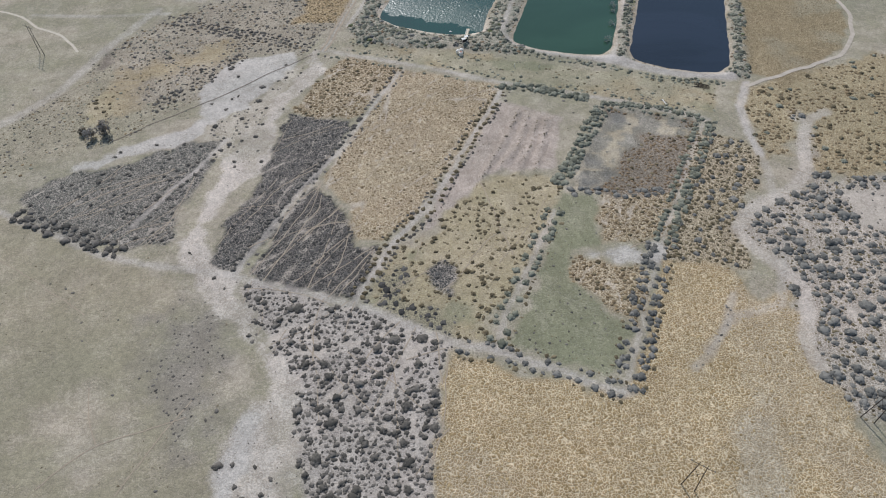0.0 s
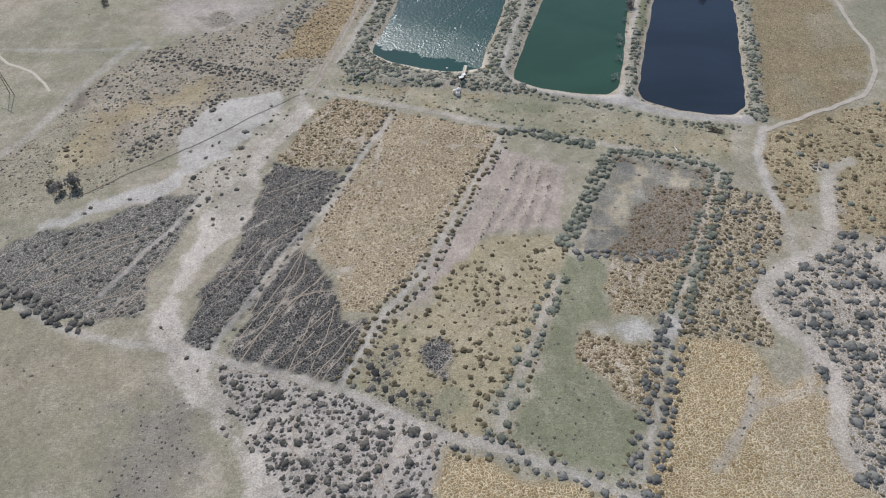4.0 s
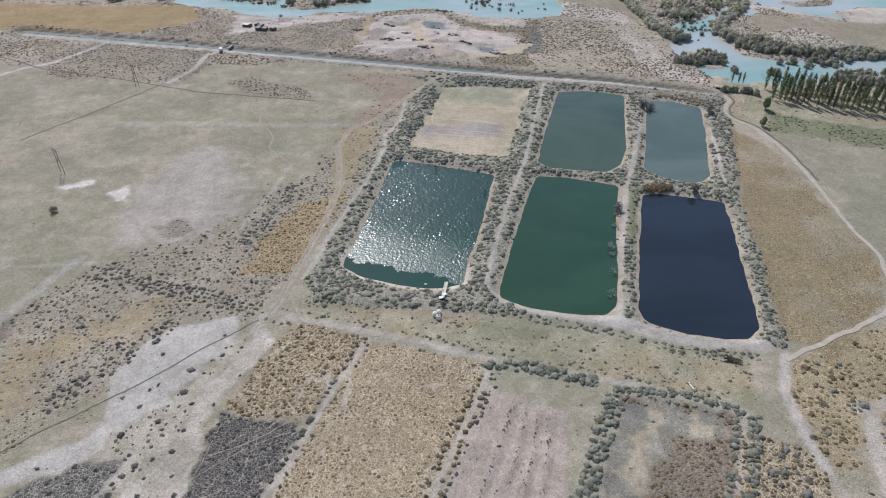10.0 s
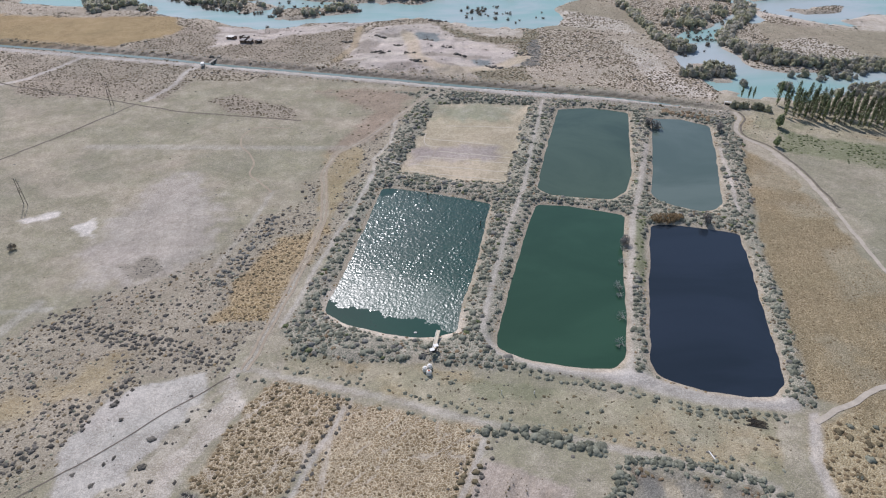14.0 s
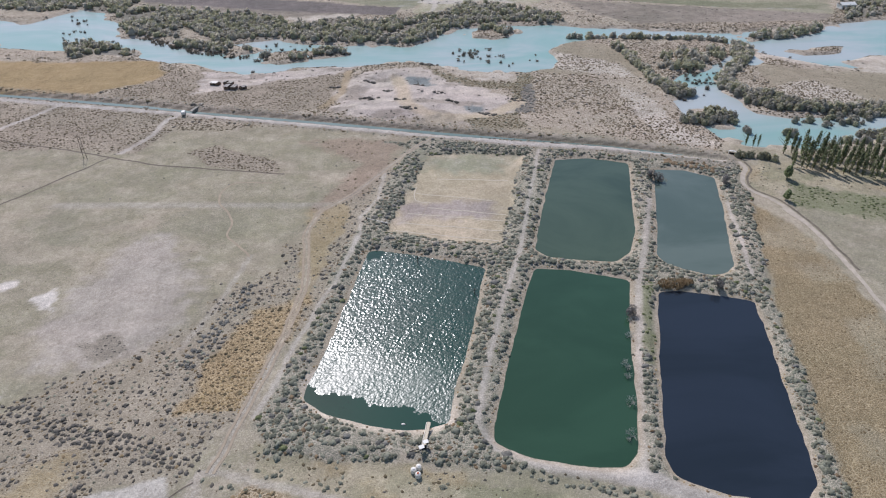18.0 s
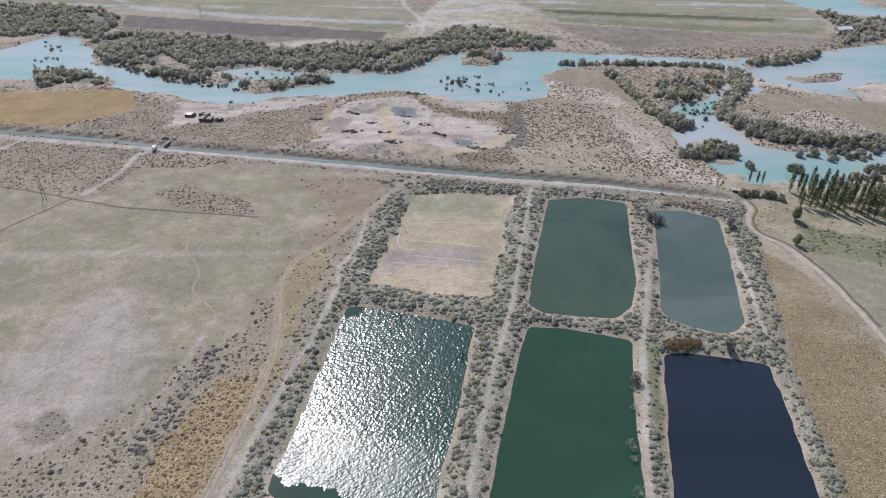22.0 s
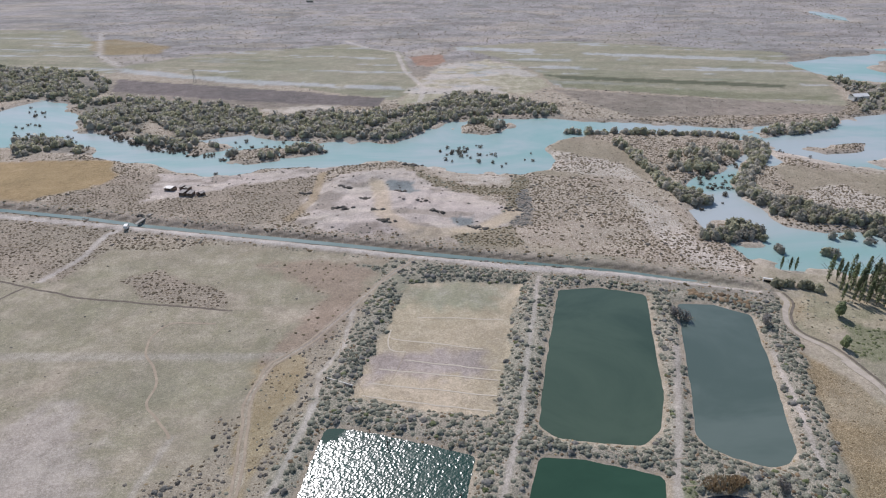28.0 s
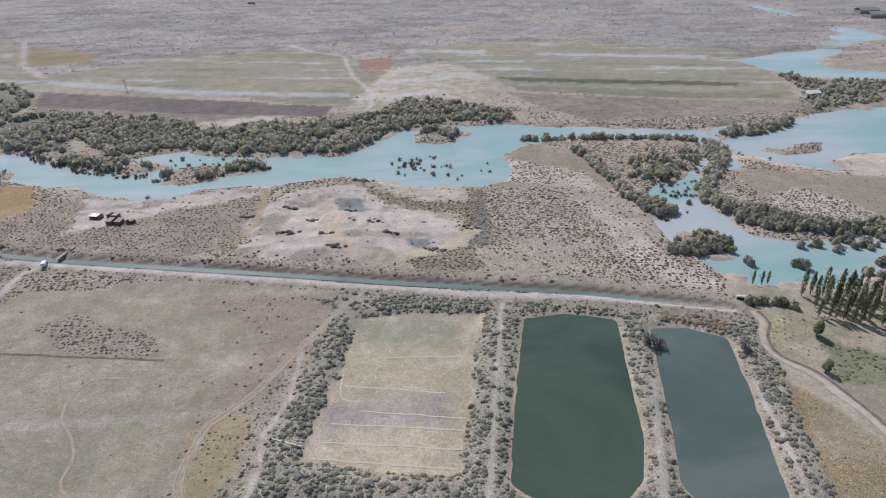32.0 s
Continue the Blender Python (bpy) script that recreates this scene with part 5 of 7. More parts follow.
WAVE, SWELL = 0.08, 0.075
windy_pond()
sheet("water_pond_2", P2, 0.0, water_material("green_water", rgb(42, 69, 51), rgb(49, 77, 58), 0.02, 0.06), "still dark green pond water")
sheet("water_pond_3", P3, 0.0, water_material("navy_water", rgb(34, 42, 50), rgb(41, 49, 59), 0.02, 0.06), "still navy blue pond water")
sheet("water_pond_4", P5, 0.0, water_material("grey_green_water", rgb(58, 75, 61), rgb(72, 88, 72), 0.02, 0.06), "still grey-green pond water")
sheet("water_pond_5", P6, 0.0, water_material("murky_water", rgb(80, 94, 86), rgb(98, 110, 102), 0.02, 0.06), "murky shallow grey-green pond water")
river_water = mesh_object("water_river", [(-900, 276, RIVER_LEVEL), (1200, 276, RIVER_LEVEL), (1200, 1150, RIVER_LEVEL), (-900, 1150, RIVER_LEVEL)], [(0, 1, 2, 3)],
                          water_material("milky_turquoise_water", rgb(137, 169, 163), rgb(171, 178, 178), 0.05, 0.25, 0.3, 0.012, ior=1.22))
tagged(river_water, "milky turquoise river water", "river", kind="structure")


def ribbon(name, line, half, lift, material, flat=None, gap=2.0):
    """A strip along a line of corners, on the ground or level at flat."""
    pts = []
    for (ax, ay), (bx, by) in zip(line, line[1:]):
        n = max(1, int(math.hypot(bx - ax, by - ay) / gap))
        pts += [(ax + (bx - ax) * k / n, ay + (by - ay) * k / n) for k in range(n)]
    p = np.array(pts + [line[-1]], float)
    for _ in range(3):
        p[1:-1] = (p[:-2] + 2 * p[1:-1] + p[2:]) / 4
    if flat is None:
        p = p + np.stack([vnoise(p[:, 0], p[:, 1], 5, 51) - 0.5, vnoise(p[:, 0], p[:, 1], 5, 52) - 0.5], -1) * 1.2
    way = np.gradient(p, axis=0)
    way /= np.linalg.norm(way, axis=1, keepdims=True) + 1e-9
    side = np.stack([-way[:, 1], way[:, 0]], -1) * half
    left, right = p + side, p - side
    zl = height(left[:, 0], left[:, 1]) + lift if flat is None else np.full(len(p), flat)
    zr = height(right[:, 0], right[:, 1]) + lift if flat is None else np.full(len(p), flat)
    verts = np.concatenate([np.c_[left, zl], np.c_[right, zr]])
    n = len(p)
    faces = [(k + 1, k, n + k, n + k + 1) for k in range(n - 1)]
    return mesh_object(name, verts, faces, material, True)


canal_water = ribbon("water_canal", CANAL, 1.4, 0, water_material("canal_water", rgb(98, 118, 112), rgb(118, 136, 132), 0.04, 0.3, 0.5, ior=1.25), -0.6)
tagged(canal_water, "narrow pale turquoise irrigation canal", "canal", kind="structure")
TRAIL_SOIL = plain_material("trodden_soil", rgb(163, 149, 130), 0.95, 0.15, 0.7)
PALE_SOIL = plain_material("pale_dried_silt", rgb(194, 184, 166), 0.95, 0.1, 0.9)
for furrow in (DL1, DL2, DL3, DL4, DL5, DL6, DL7):
    tagged(ribbon("silt_line", furrow, 0.22, 0.05, PALE_SOIL, gap=3), "pale silt line across the dry pond bed", "furrow", "silt lines of the dry pond", "structure")
for trail in (TR1, TR2, TR3, TR4, TR5, TR6, TR7, TR8, TR9, TR10, TR11, TR12, TR13, TR14, TR15, TR16):
    tagged(ribbon("trail", trail, 0.11, 0.05, TRAIL_SOIL, gap=1.5), "thin pale trail trodden across the ground", "trail", "animal trails", "structure")
ROAD_SOIL = plain_material("rolled_pale_road_soil", rgb(178, 167, 152), 0.95, 0.14, 0.5)
# ditches are flat ribbons; the shade inside them is put into this dark tone
DITCH_SOIL = plain_material("shaded_dark_ditch_soil", rgb(112, 103, 92), 0.95, 0.25, 0.5)


def beside(line, away):
    """The line moved sideways."""
    p = np.array(line, float)
    way = np.gradient(p, axis=0)
    way /= np.linalg.norm(way, axis=1, keepdims=True)
    return [(float(a[0] - w[1] * away), float(a[1] + w[0] * away)) for a, w in zip(p, way)]


for line, half in ((R3, 0.7), (R3b, 0.95)):
    tagged(ribbon("dirt_road", line, half, 0.09, ROAD_SOIL), "pale rolled dirt road winding round the golden field", "road", kind="structure")
for line, away in ((R3b, 2.0),):
    tagged(ribbon("road_ditch", beside(line, away), 0.45, 0.06, DITCH_SOIL), "narrow dark ditch beside the dirt road", "ditch", kind="structure")
for line, half in ((DIT1, 0.42), (DIT2, 0.42), (DIT3, 0.16)):
    tagged(ribbon("field_ditch", line, half, 0.06, DITCH_SOIL), "thin dark straight ditch across the steppe", "ditch", kind="structure")
for away in (-0.8, 0.8):
    tagged(ribbon("wheel_rut", beside(R2, away), 0.34, 0.07, TRAIL_SOIL), "pale wheel rut of the track beside the ponds", "track", "wheel ruts", "structure")
tagged(ribbon("white_track", R17, 0.45, 0.06, PALE_SOIL), "whitish dried mud track on the grass", "track", kind="structure")
tagged(ribbon("dry_rill", R9, 0.36, 0.06, TRAIL_SOIL), "pale winding dry rill on the steppe", "rill", kind="structure")
trail_rng = random.Random(5)
for area, count, ways in ((BURN_B, 26, (50, 75)), (BURN_A, 14, (40, 80)), (BURN_C, 16, (20, 60)), (SCRUB_MID, 26, (0, 180)), (BURN_D, 8, (30, 70)), (TAN1, 6, (40, 110)), (SCRUB_R, 14, (0, 180)), (DIKE, 70, (0, 180)), (SCRUB_L, 14, (20, 70)), (FIELD_L, 12, (20, 50)), (BROWN2, 8, (0, 180))):
    cx, cy = sum(p[0] for p in area) / len(area), sum(p[1] for p in area) / len(area)
    reach = max(math.hypot(p[0] - cx, p[1] - cy) for p in area)
    for _ in range(count):
        tx, ty, a = cx + trail_rng.uniform(-0.7, 0.7) * reach, cy + trail_rng.uniform(-0.7, 0.7) * reach, radians(trail_rng.uniform(*ways))
        line = [(tx, ty)]
        for _ in range(12):
            a += trail_rng.uniform(-0.16, 0.16)
            line.append((line[-1][0] + 2.2 * math.cos(a), line[-1][1] + 2.2 * math.sin(a)))
        within = inside(np.array([p[0] for p in line]), np.array([p[1] for p in line]), area) > -1
        within &= lie(np.array([p[0] for p in line]), np.array([p[1] for p in line]))[3] < -1.2
        line = [p for p, ok in zip(line, within) if ok]
        if len(line) > 3:
            tagged(ribbon("trail", line, trail_rng.uniform(0.07, 0.13), 0.05, TRAIL_SOIL, gap=1.2), "thin pale trail trodden across the ground", "trail", "animal trails", "structure")


# ---- shrubs and tussocks ----
def blob(level, seed, squash, rough):
    """A low bush: a lumpy dome, open below. Corners and triangles."""
    bm = bmesh.new()
    bmesh.ops.create_icosphere(bm, subdivisions=level, radius=1.0)
    bmesh.ops.delete(bm, geom=[f for f in bm.faces if f.calc_center_median().z < -0.25], context="FACES")
    bmesh.ops.delete(bm, geom=[v for v in bm.verts if not v.link_faces], context="VERTS")
    rng = random.Random(seed)
    for v in bm.verts:
        d = v.co.normalized()
        k = 1 + rough * (noise.noise(d * 1.7 + Vector((seed * 3.1, 0, 0))) * 1.3 + rng.uniform(-0.5, 0.5))
        v.co = Vector((d.x * k, d.y * k, max(d.z, -0.15) * k * squash))
    bm.verts.index_update()
    verts = np.array([v.co[:] for v in bm.verts])
    faces = np.array([[v.index for v in f.verts] for f in bm.faces])
    bm.free()
    return verts, faces


def strew(name, x, y, z, size, shapes, material, label, category, rng, lean=0.25):
    """Many small plants in one mesh."""
    kind = rng.integers(0, len(shapes), len(x))
    all_v, all_f, start = [], [], 0
    for k, (v, f) in enumerate(shapes):
        m = np.nonzero(kind == k)[0]
        if not len(m):
            continue
        turn = rng.uniform(0, 2 * np.pi, len(m))
        c, s = np.cos(turn)[:, None], np.sin(turn)[:, None]
        wide = size[m][:, None] * rng.uniform(1 - lean, 1 + lean, (len(m), 2))
        px_, py_ = v[None, :, 0] * wide[:, :1], v[None, :, 1] * wide[:, 1:]
        out = np.stack([px_ * c - py_ * s + x[m][:, None], px_ * s + py_ * c + y[m][:, None],
                        v[None, :, 2] * size[m][:, None] * rng.uniform(0.75, 1.25, (len(m), 1)) + z[m][:, None]], -1)
        all_v.append(out.reshape(-1, 3))
        all_f.append((f[None] + (np.arange(len(m)) * len(v))[:, None, None] + start).reshape(-1, f.shape[1]))
        start += len(m) * len(v)
    ob = mesh_object(name, np.concatenate(all_v), np.concatenate(all_f), material, True)
    return tagged(ob, label, category, kind="stuff")


def sprays(seed, n, squash, leaf, core):
    """A low bush of leafy sprays, with a lumpy core or none. Corners and triangles."""
    r = random.Random(seed)
    verts, faces = (list(map(tuple, core[0] * 0.8)), core[1].tolist()) if core else ([], [])
    lumps = [(r.uniform(-0.35, 0.35), r.uniform(-0.35, 0.35)) for _ in range(4)]
    for _ in range(n):
        d = Vector((r.gauss(0, 1), r.gauss(0, 1), abs(r.gauss(0, 0.8)))).normalized()
        lx, ly = lumps[r.randrange(4)]
        c = Vector((d.x * 0.7 + lx, d.y * 0.7 + ly, d.z * squash))
        d = (d + Vector((r.uniform(-0.6, 0.6), r.uniform(-0.6, 0.6), r.uniform(0, 0.7)))).normalized()
        u = Matrix.Rotation(r.uniform(0, 6.28), 3, d) @ d.orthogonal().normalized()
        v, s, k = d.cross(u), leaf * r.uniform(0.7, 1.3), len(verts)
        verts += [tuple(c + u * s * a + v * s * b + d * s * e) for a, b, e in ((-1, -0.7, 0), (0.9, -0.8, -0.2), (0.8, 0.8, 0.1), (-0.8, 0.9, -0.2))]
        faces += [[k, k + 1, k + 2], [k, k + 2, k + 3]]
    return np.array(verts), np.array(faces)


def mound(seed, sides, rings, squash, rough):
    """A rounded tussock: a dome with an uneven outline, open below. Corners and triangles."""
    r = random.Random(seed)
    lobes = [(r.randint(2, 5), r.uniform(0, 6.28), r.uniform(0.3, 1.0) * rough) for _ in range(3)]
    verts, faces = [], []
    for j in range(rings):
        lift = j / rings * math.pi / 2
        for i in range(sides):
            a = 2 * math.pi * (i + 0.5 * (j % 2)) / sides
            k = 1 + sum(w * math.sin(n * a + p) for n, p, w in lobes) * 0.5 + r.uniform(-0.3, 0.3) * rough
            verts.append((math.cos(a) * math.cos(lift) * k, math.sin(a) * math.cos(lift) * k, squash * (math.sin(lift) * (1 + r.uniform(-0.4, 0.4) * rough) - (0.15 if j == 0 else 0))))
    verts.append((r.uniform(-0.15, 0.15), r.uniform(-0.15, 0.15), squash * r.uniform(0.92, 1.05)))
    for j in range(rings - 1):
        for i in range(sides):
            a, b, c, d = j * sides + i, j * sides + (i + 1) % sides, (j + 1) * sides + i, (j + 1) * sides + (i + 1) % sides
            faces += [[a, b, d], [a, d, c]] if j % 2 else [[a, b, c], [b, d, c]]
    top = (rings - 1) * sides
    faces += [[top + i, top + (i + 1) % sides, len(verts) - 1] for i in range(sides)]
    return np.array(verts), np.array(faces)


def bushy(seed, lumps, squash):
    """A full shrub: lumps of leaf mass grown together, ringed by loose twigs."""
    r = random.Random(seed)
    verts, faces, start = [], [], 0
    for k in range(lumps):
        a, d = 6.28 * k / max(1, lumps - 1) + r.uniform(-0.4, 0.4), (0.0 if k == 0 else r.uniform(0.35, 0.55))
        w = 0.68 if k == 0 else r.uniform(0.38, 0.52)
        v, f = mound(seed * 13 + k, 8 if k == 0 else 7, 3 if k == 0 else 2, squash * (1.0 if k == 0 else 0.95), 0.25)
        verts.append(v * np.array([w, w, 0.75 if k else 1.0]) + np.array([math.cos(a) * d, math.sin(a) * d, 0]))
        faces.append(f + start)
        start += len(v)
    v, f = sprays(seed + 500, 10, squash * 0.95, 0.13, None)
    return np.concatenate(verts + [v * 0.96]), np.concatenate(faces + [f + start])


rng = np.random.default_rng(7)
BUSH = [bushy(k, 5, 0.44) for k in range(10)]
CLUMP = [bushy(200 + k, 4, 0.44) for k in range(8)]
TUSSOCK = [mound(40 + k, 8, 2, 0.36, 0.42) for k in range(10)]
PAD = [mound(90 + k, 7, 2, 0.24, 0.45) for k in range(10)]
TUFT = [mound(70 + k, 6, 2, 0.42, 0.4) for k in range(8)]
SHRUB_LOOKS = [
    ("dark_shrubs", plant_material("dark_twigs", rgb(82, 79, 73), rgb(128, 122, 113)), "dark grey leafless steppe shrubs scattered over the ground"),
    ("brown_tussocks", plant_material("brown_grass", rgb(110, 95, 73), rgb(154, 136, 106)), "dry brown grass tussocks scattered over the fields"),
    ("sage_shrubs", plant_material("sage_leaves", rgb(102, 103, 89), rgb(150, 150, 133)), "grey-green sage shrubs along the dikes"),
    ("green_shrubs", plant_material("green_leaves", rgb(84, 92, 62), rgb(128, 132, 96)), "fresh green shrubs below the poplars"),
    ("burnt_shrubs", plant_material("burnt_twigs", rgb(60, 59, 57), rgb(104, 101, 96)), "blackened burnt shrubs crowding the burnt fields"),
    ("golden_tussocks", plant_material("straw", rgb(136, 116, 82), rgb(178, 157, 118)), "straw-coloured dry grass tussocks"),
    ("olive_shrubs", plant_material("olive_twigs", rgb(96, 86, 70), rgb(140, 127, 105)), "low olive-grey shrubs on the sandy river flat"),
    ("slate_shrubs", plant_material("slate_twigs", rgb(98, 97, 92), rgb(142, 139, 131)), "rounded slate-grey shrubs on pale salty ground"),
    ("rusty_tussocks", plant_material("rusty_grass", rgb(108, 92, 73), rgb(148, 128, 102)), "rust-brown marsh tussocks in the sunken field"),
    ("wheaten_tussocks", plant_material("wheaten_grass", rgb(106, 91, 69), rgb(148, 130, 101)), "fine dull-gold grass tussocks in the fields"),
    ("ashen_tussocks", plant_material("ashen_grass", rgb(80, 79, 74), rgb(122, 120, 110)), "ash-grey half-burnt tussocks parted by trails"),
    ("umber_shrubs", plant_material("umber_twigs", rgb(90, 81, 63), rgb(136, 124, 98)), "dull brown rounded shrubs on pale dry grass"),
]
LOOKS = ["dark", "brown", "sage", "green", "black", "gold", "olive", "slate", "rust", "wheat", "ash", "umber"]
# what grows on each kind of ground: spacing, share of the places taken, least and greatest radius in metres, look
GROWTH = {
    "burn_clumps": [(2.1, 0.9, 0.5, 1.15, "black"), (1.1, 0.5, 0.2, 0.5, "black")],
    "brown_scrub": [(1.5, 0.85, 0.36, 0.8, "umber"), (2.9, 0.5, 0.7, 1.4, "slate"), (1.1, 0.75, 0.2, 0.42, "umber")],
    "gold_patch": [(1.5, 0.4, 0.25, 0.58, "mixed"), (1.1, 0.3, 0.12, 0.3, "wheat")], "brown_fine": [(1.1, 0.8, 0.28, 0.55, "brown")],
    "gold_scrub": [(1.5, 0.62, 0.3, 0.75, "brown"), (2.9, 0.3, 0.7, 1.3, "umber"), (2.9, 0.12, 0.8, 1.4, "sage"), (1.1, 0.45, 0.15, 0.38, "wheat")],
    "steppe": [(2.1, 0.09, 0.14, 0.32, "olive"), (2.9, 0.02, 0.3, 0.6, "dark")], "steppe_green": [(2.1, 0.07, 0.14, 0.32, "olive")], "steppe_pale": [(2.1, 0.03, 0.14, 0.3, "olive")],
    "far": [(4.0, 0.3, 0.5, 1.2, "olive")], "grass": [(1.5, 0.1, 0.14, 0.26, "olive"), (2.9, 0.03, 0.3, 0.5, "dark")],
    "grass_pink": [(2.1, 0.05, 0.15, 0.3, "dark")], "grey": [(1.1, 0.4, 0.18, 0.4, "dark")],
    "sand": [(2.1, 0.12, 0.35, 0.9, "dark"), (1.1, 0.07, 0.12, 0.26, "dark")], "silt": [(2.9, 0.12, 0.5, 1.4, "dark"), (1.1, 0.04, 0.12, 0.26, "dark")],
    "wash_scrub": [(2.9, 0.35, 0.6, 1.3, "dark"), (1.5, 0.5, 0.25, 0.6, "dark")],
    "scrub": [(2.9, 0.62, 0.8, 1.5, "dark"), (1.5, 0.92, 0.35, 0.85, "dark"), (1.1, 0.88, 0.2, 0.46, "dark")],
    "scrub_thin": [(1.5, 0.72, 0.25, 0.6, "mixed"), (2.1, 0.4, 0.4, 0.95, "dark"), (1.1, 0.5, 0.14, 0.34, "olive")],
    "burn": [(1.1, 0.6, 0.3, 0.6, "black"), (2.9, 0.12, 0.6, 0.9, "dark")], "burn_dark": [(1.1, 0.55, 0.3, 0.62, "black")],
    "burn_grey": [(1.1, 0.55, 0.28, 0.6, "ash"), (2.1, 0.25, 0.5, 0.95, "dark")],
    "gold": [(0.9, 0.32, 0.2, 0.42, "gold")], "gold_fine": [(1.1, 0.72, 0.22, 0.48, "wheat")],
    "gold_plain": [(1.1, 0.55, 0.2, 0.42, "wheat")], "brown": [(1.1, 0.85, 0.3, 0.6, "brown"), (2.1, 0.3, 0.5, 0.85, "umber")],
    "plough": [(1.1, 0.08, 0.1, 0.22, "olive")], "tan": [(2.1, 0.42, 0.45, 1.05, "umber"), (1.5, 0.34, 0.25, 0.6, "umber"), (1.1, 0.25, 0.14, 0.34, "wheat")],
    "green": [(2.1, 0.45, 0.18, 0.42, "dark"), (1.1, 0.16, 0.12, 0.24, "umber")], "marsh": [(1.1, 0.8, 0.28, 0.58, "rust"), (2.1, 0.2, 0.5, 0.9, "umber")],
    "mud": [(1.5, 0.08, 0.2, 0.5, "dark")], "salt": [(2.1, 0.25, 0.3, 0.9, "slate"), (1.1, 0.2, 0.15, 0.4, "dark")],
    "salt_scrub": [(2.9, 0.85, 0.8, 1.9, "slate"), (2.1, 0.66, 0.5, 1.1, "slate"), (1.1, 0.75, 0.2, 0.5, "umber")], "gold_salt": [(0.9, 0.2, 0.2, 0.42, "gold")],
    "gold_bright": [(1.1, 0.4, 0.2, 0.4, "gold")], "straw": [(1.1, 0.6, 0.25, 0.52, "gold"), (1.5, 0.3, 0.3, 0.66, "brown")],
    "rusty_steppe": [(2.1, 0.22, 0.3, 0.75, "umber"), (2.1, 0.2, 0.14, 0.32, "umber")],
    "tufted_gold": [(1.1, 0.85, 0.26, 0.52, "brown"), (1.5, 0.3, 0.4, 0.7, "umber")],
    "dike": [(2.1, 0.62, 0.8, 1.5, "sage"), (2.1, 0.16, 0.8, 1.5, "slate"), (2.1, 0.12, 0.7, 1.2, "green"), (1.5, 0.7, 0.45, 0.95, "sage"), (1.5, 0.3, 0.3, 0.7, "rust"), (1.1, 0.4, 0.2, 0.5, "olive")], "olive": [(2.1, 0.26, 0.35, 0.95, "sage"), (1.1, 0.28, 0.12, 0.32, "olive"), (1.5, 0.14, 0.25, 0.6, "umber")],
    "veg": [(1.5, 0.6, 0.4, 0.8, "green")], "flat": [(1.5, 0.82, 0.36, 0.9, "olive"), (2.9, 0.1, 0.8, 1.2, "dark")], "scrub_brown": [(1.5, 0.74, 0.32, 0.76, "olive")],
    "olive_dense": [(1.5, 0.9, 0.4, 0.8, "umber"), (2.1, 0.3, 0.5, 0.9, "sage")], "dark_dense": [(1.5, 0.92, 0.5, 1.0, "slate")],
    "pit": [(2.1, 0.07, 0.35, 0.9, "dark")], "pit_spoil": [(2.1, 0.3, 0.3, 0.8, "dark")], "wood": [(2.9, 0.5, 0.7, 1.4, "olive")], "olive_scrub": [(1.5, 0.6, 0.24, 0.56, "mixed"), (1.1, 0.6, 0.14, 0.34, "umber")],
    "salt_flat": [(1.5, 0.78, 0.36, 0.9, "olive")], "pool": [(2.9, 0.3, 0.4, 0.9, "dark")], "flat_plain": [(1.5, 0.25, 0.22, 0.5, "olive")],
    "far_brown": [(4.0, 0.2, 0.5, 1.0, "dark")], "far_streak": [(4.0, 0.3, 0.5, 1.2, "dark")], "bank": [(1.5, 0.4, 0.3, 0.66, "sage"), (1.5, 0.3, 0.3, 0.7, "brown"), (2.9, 0.2, 0.6, 1.1, "umber")], "shore": [(1.1, 0.2, 0.2, 0.45, "gold"), (1.5, 0.3, 0.25, 0.55, "rust"), (2.1, 0.12, 0.4, 0.8, "sage")],
}


def jitter(x0, x1, y0, y1, gap, shake=0.45):
    """Points of a shaken grid, each second row set over."""
    gx, gy = np.meshgrid(np.arange(x0, x1, gap), np.arange(y0, y1, gap))
    gx = gx + (np.arange(gx.shape[0])[:, None] % 2) * gap * 0.5
    return (gx + rng.uniform(-shake, shake, gx.shape) * gap).ravel(), (gy + rng.uniform(-shake, shake, gx.shape) * gap).ravel(), np.full(gx.size, gap * gap)


PATHS = [(CROAD, 1.6), (R1, 1.5), (R2, 1.3), (R3, 1.6), (R3b, 1.7), (R4, 1.3), (R5, 0.8), (R6, 0.9), (R7, 0.9), (R8, 1.5), (R14, 0.9), (R15, 0.9), (R16, 1.5), (R21, 0.9), (R22, 0.8)]


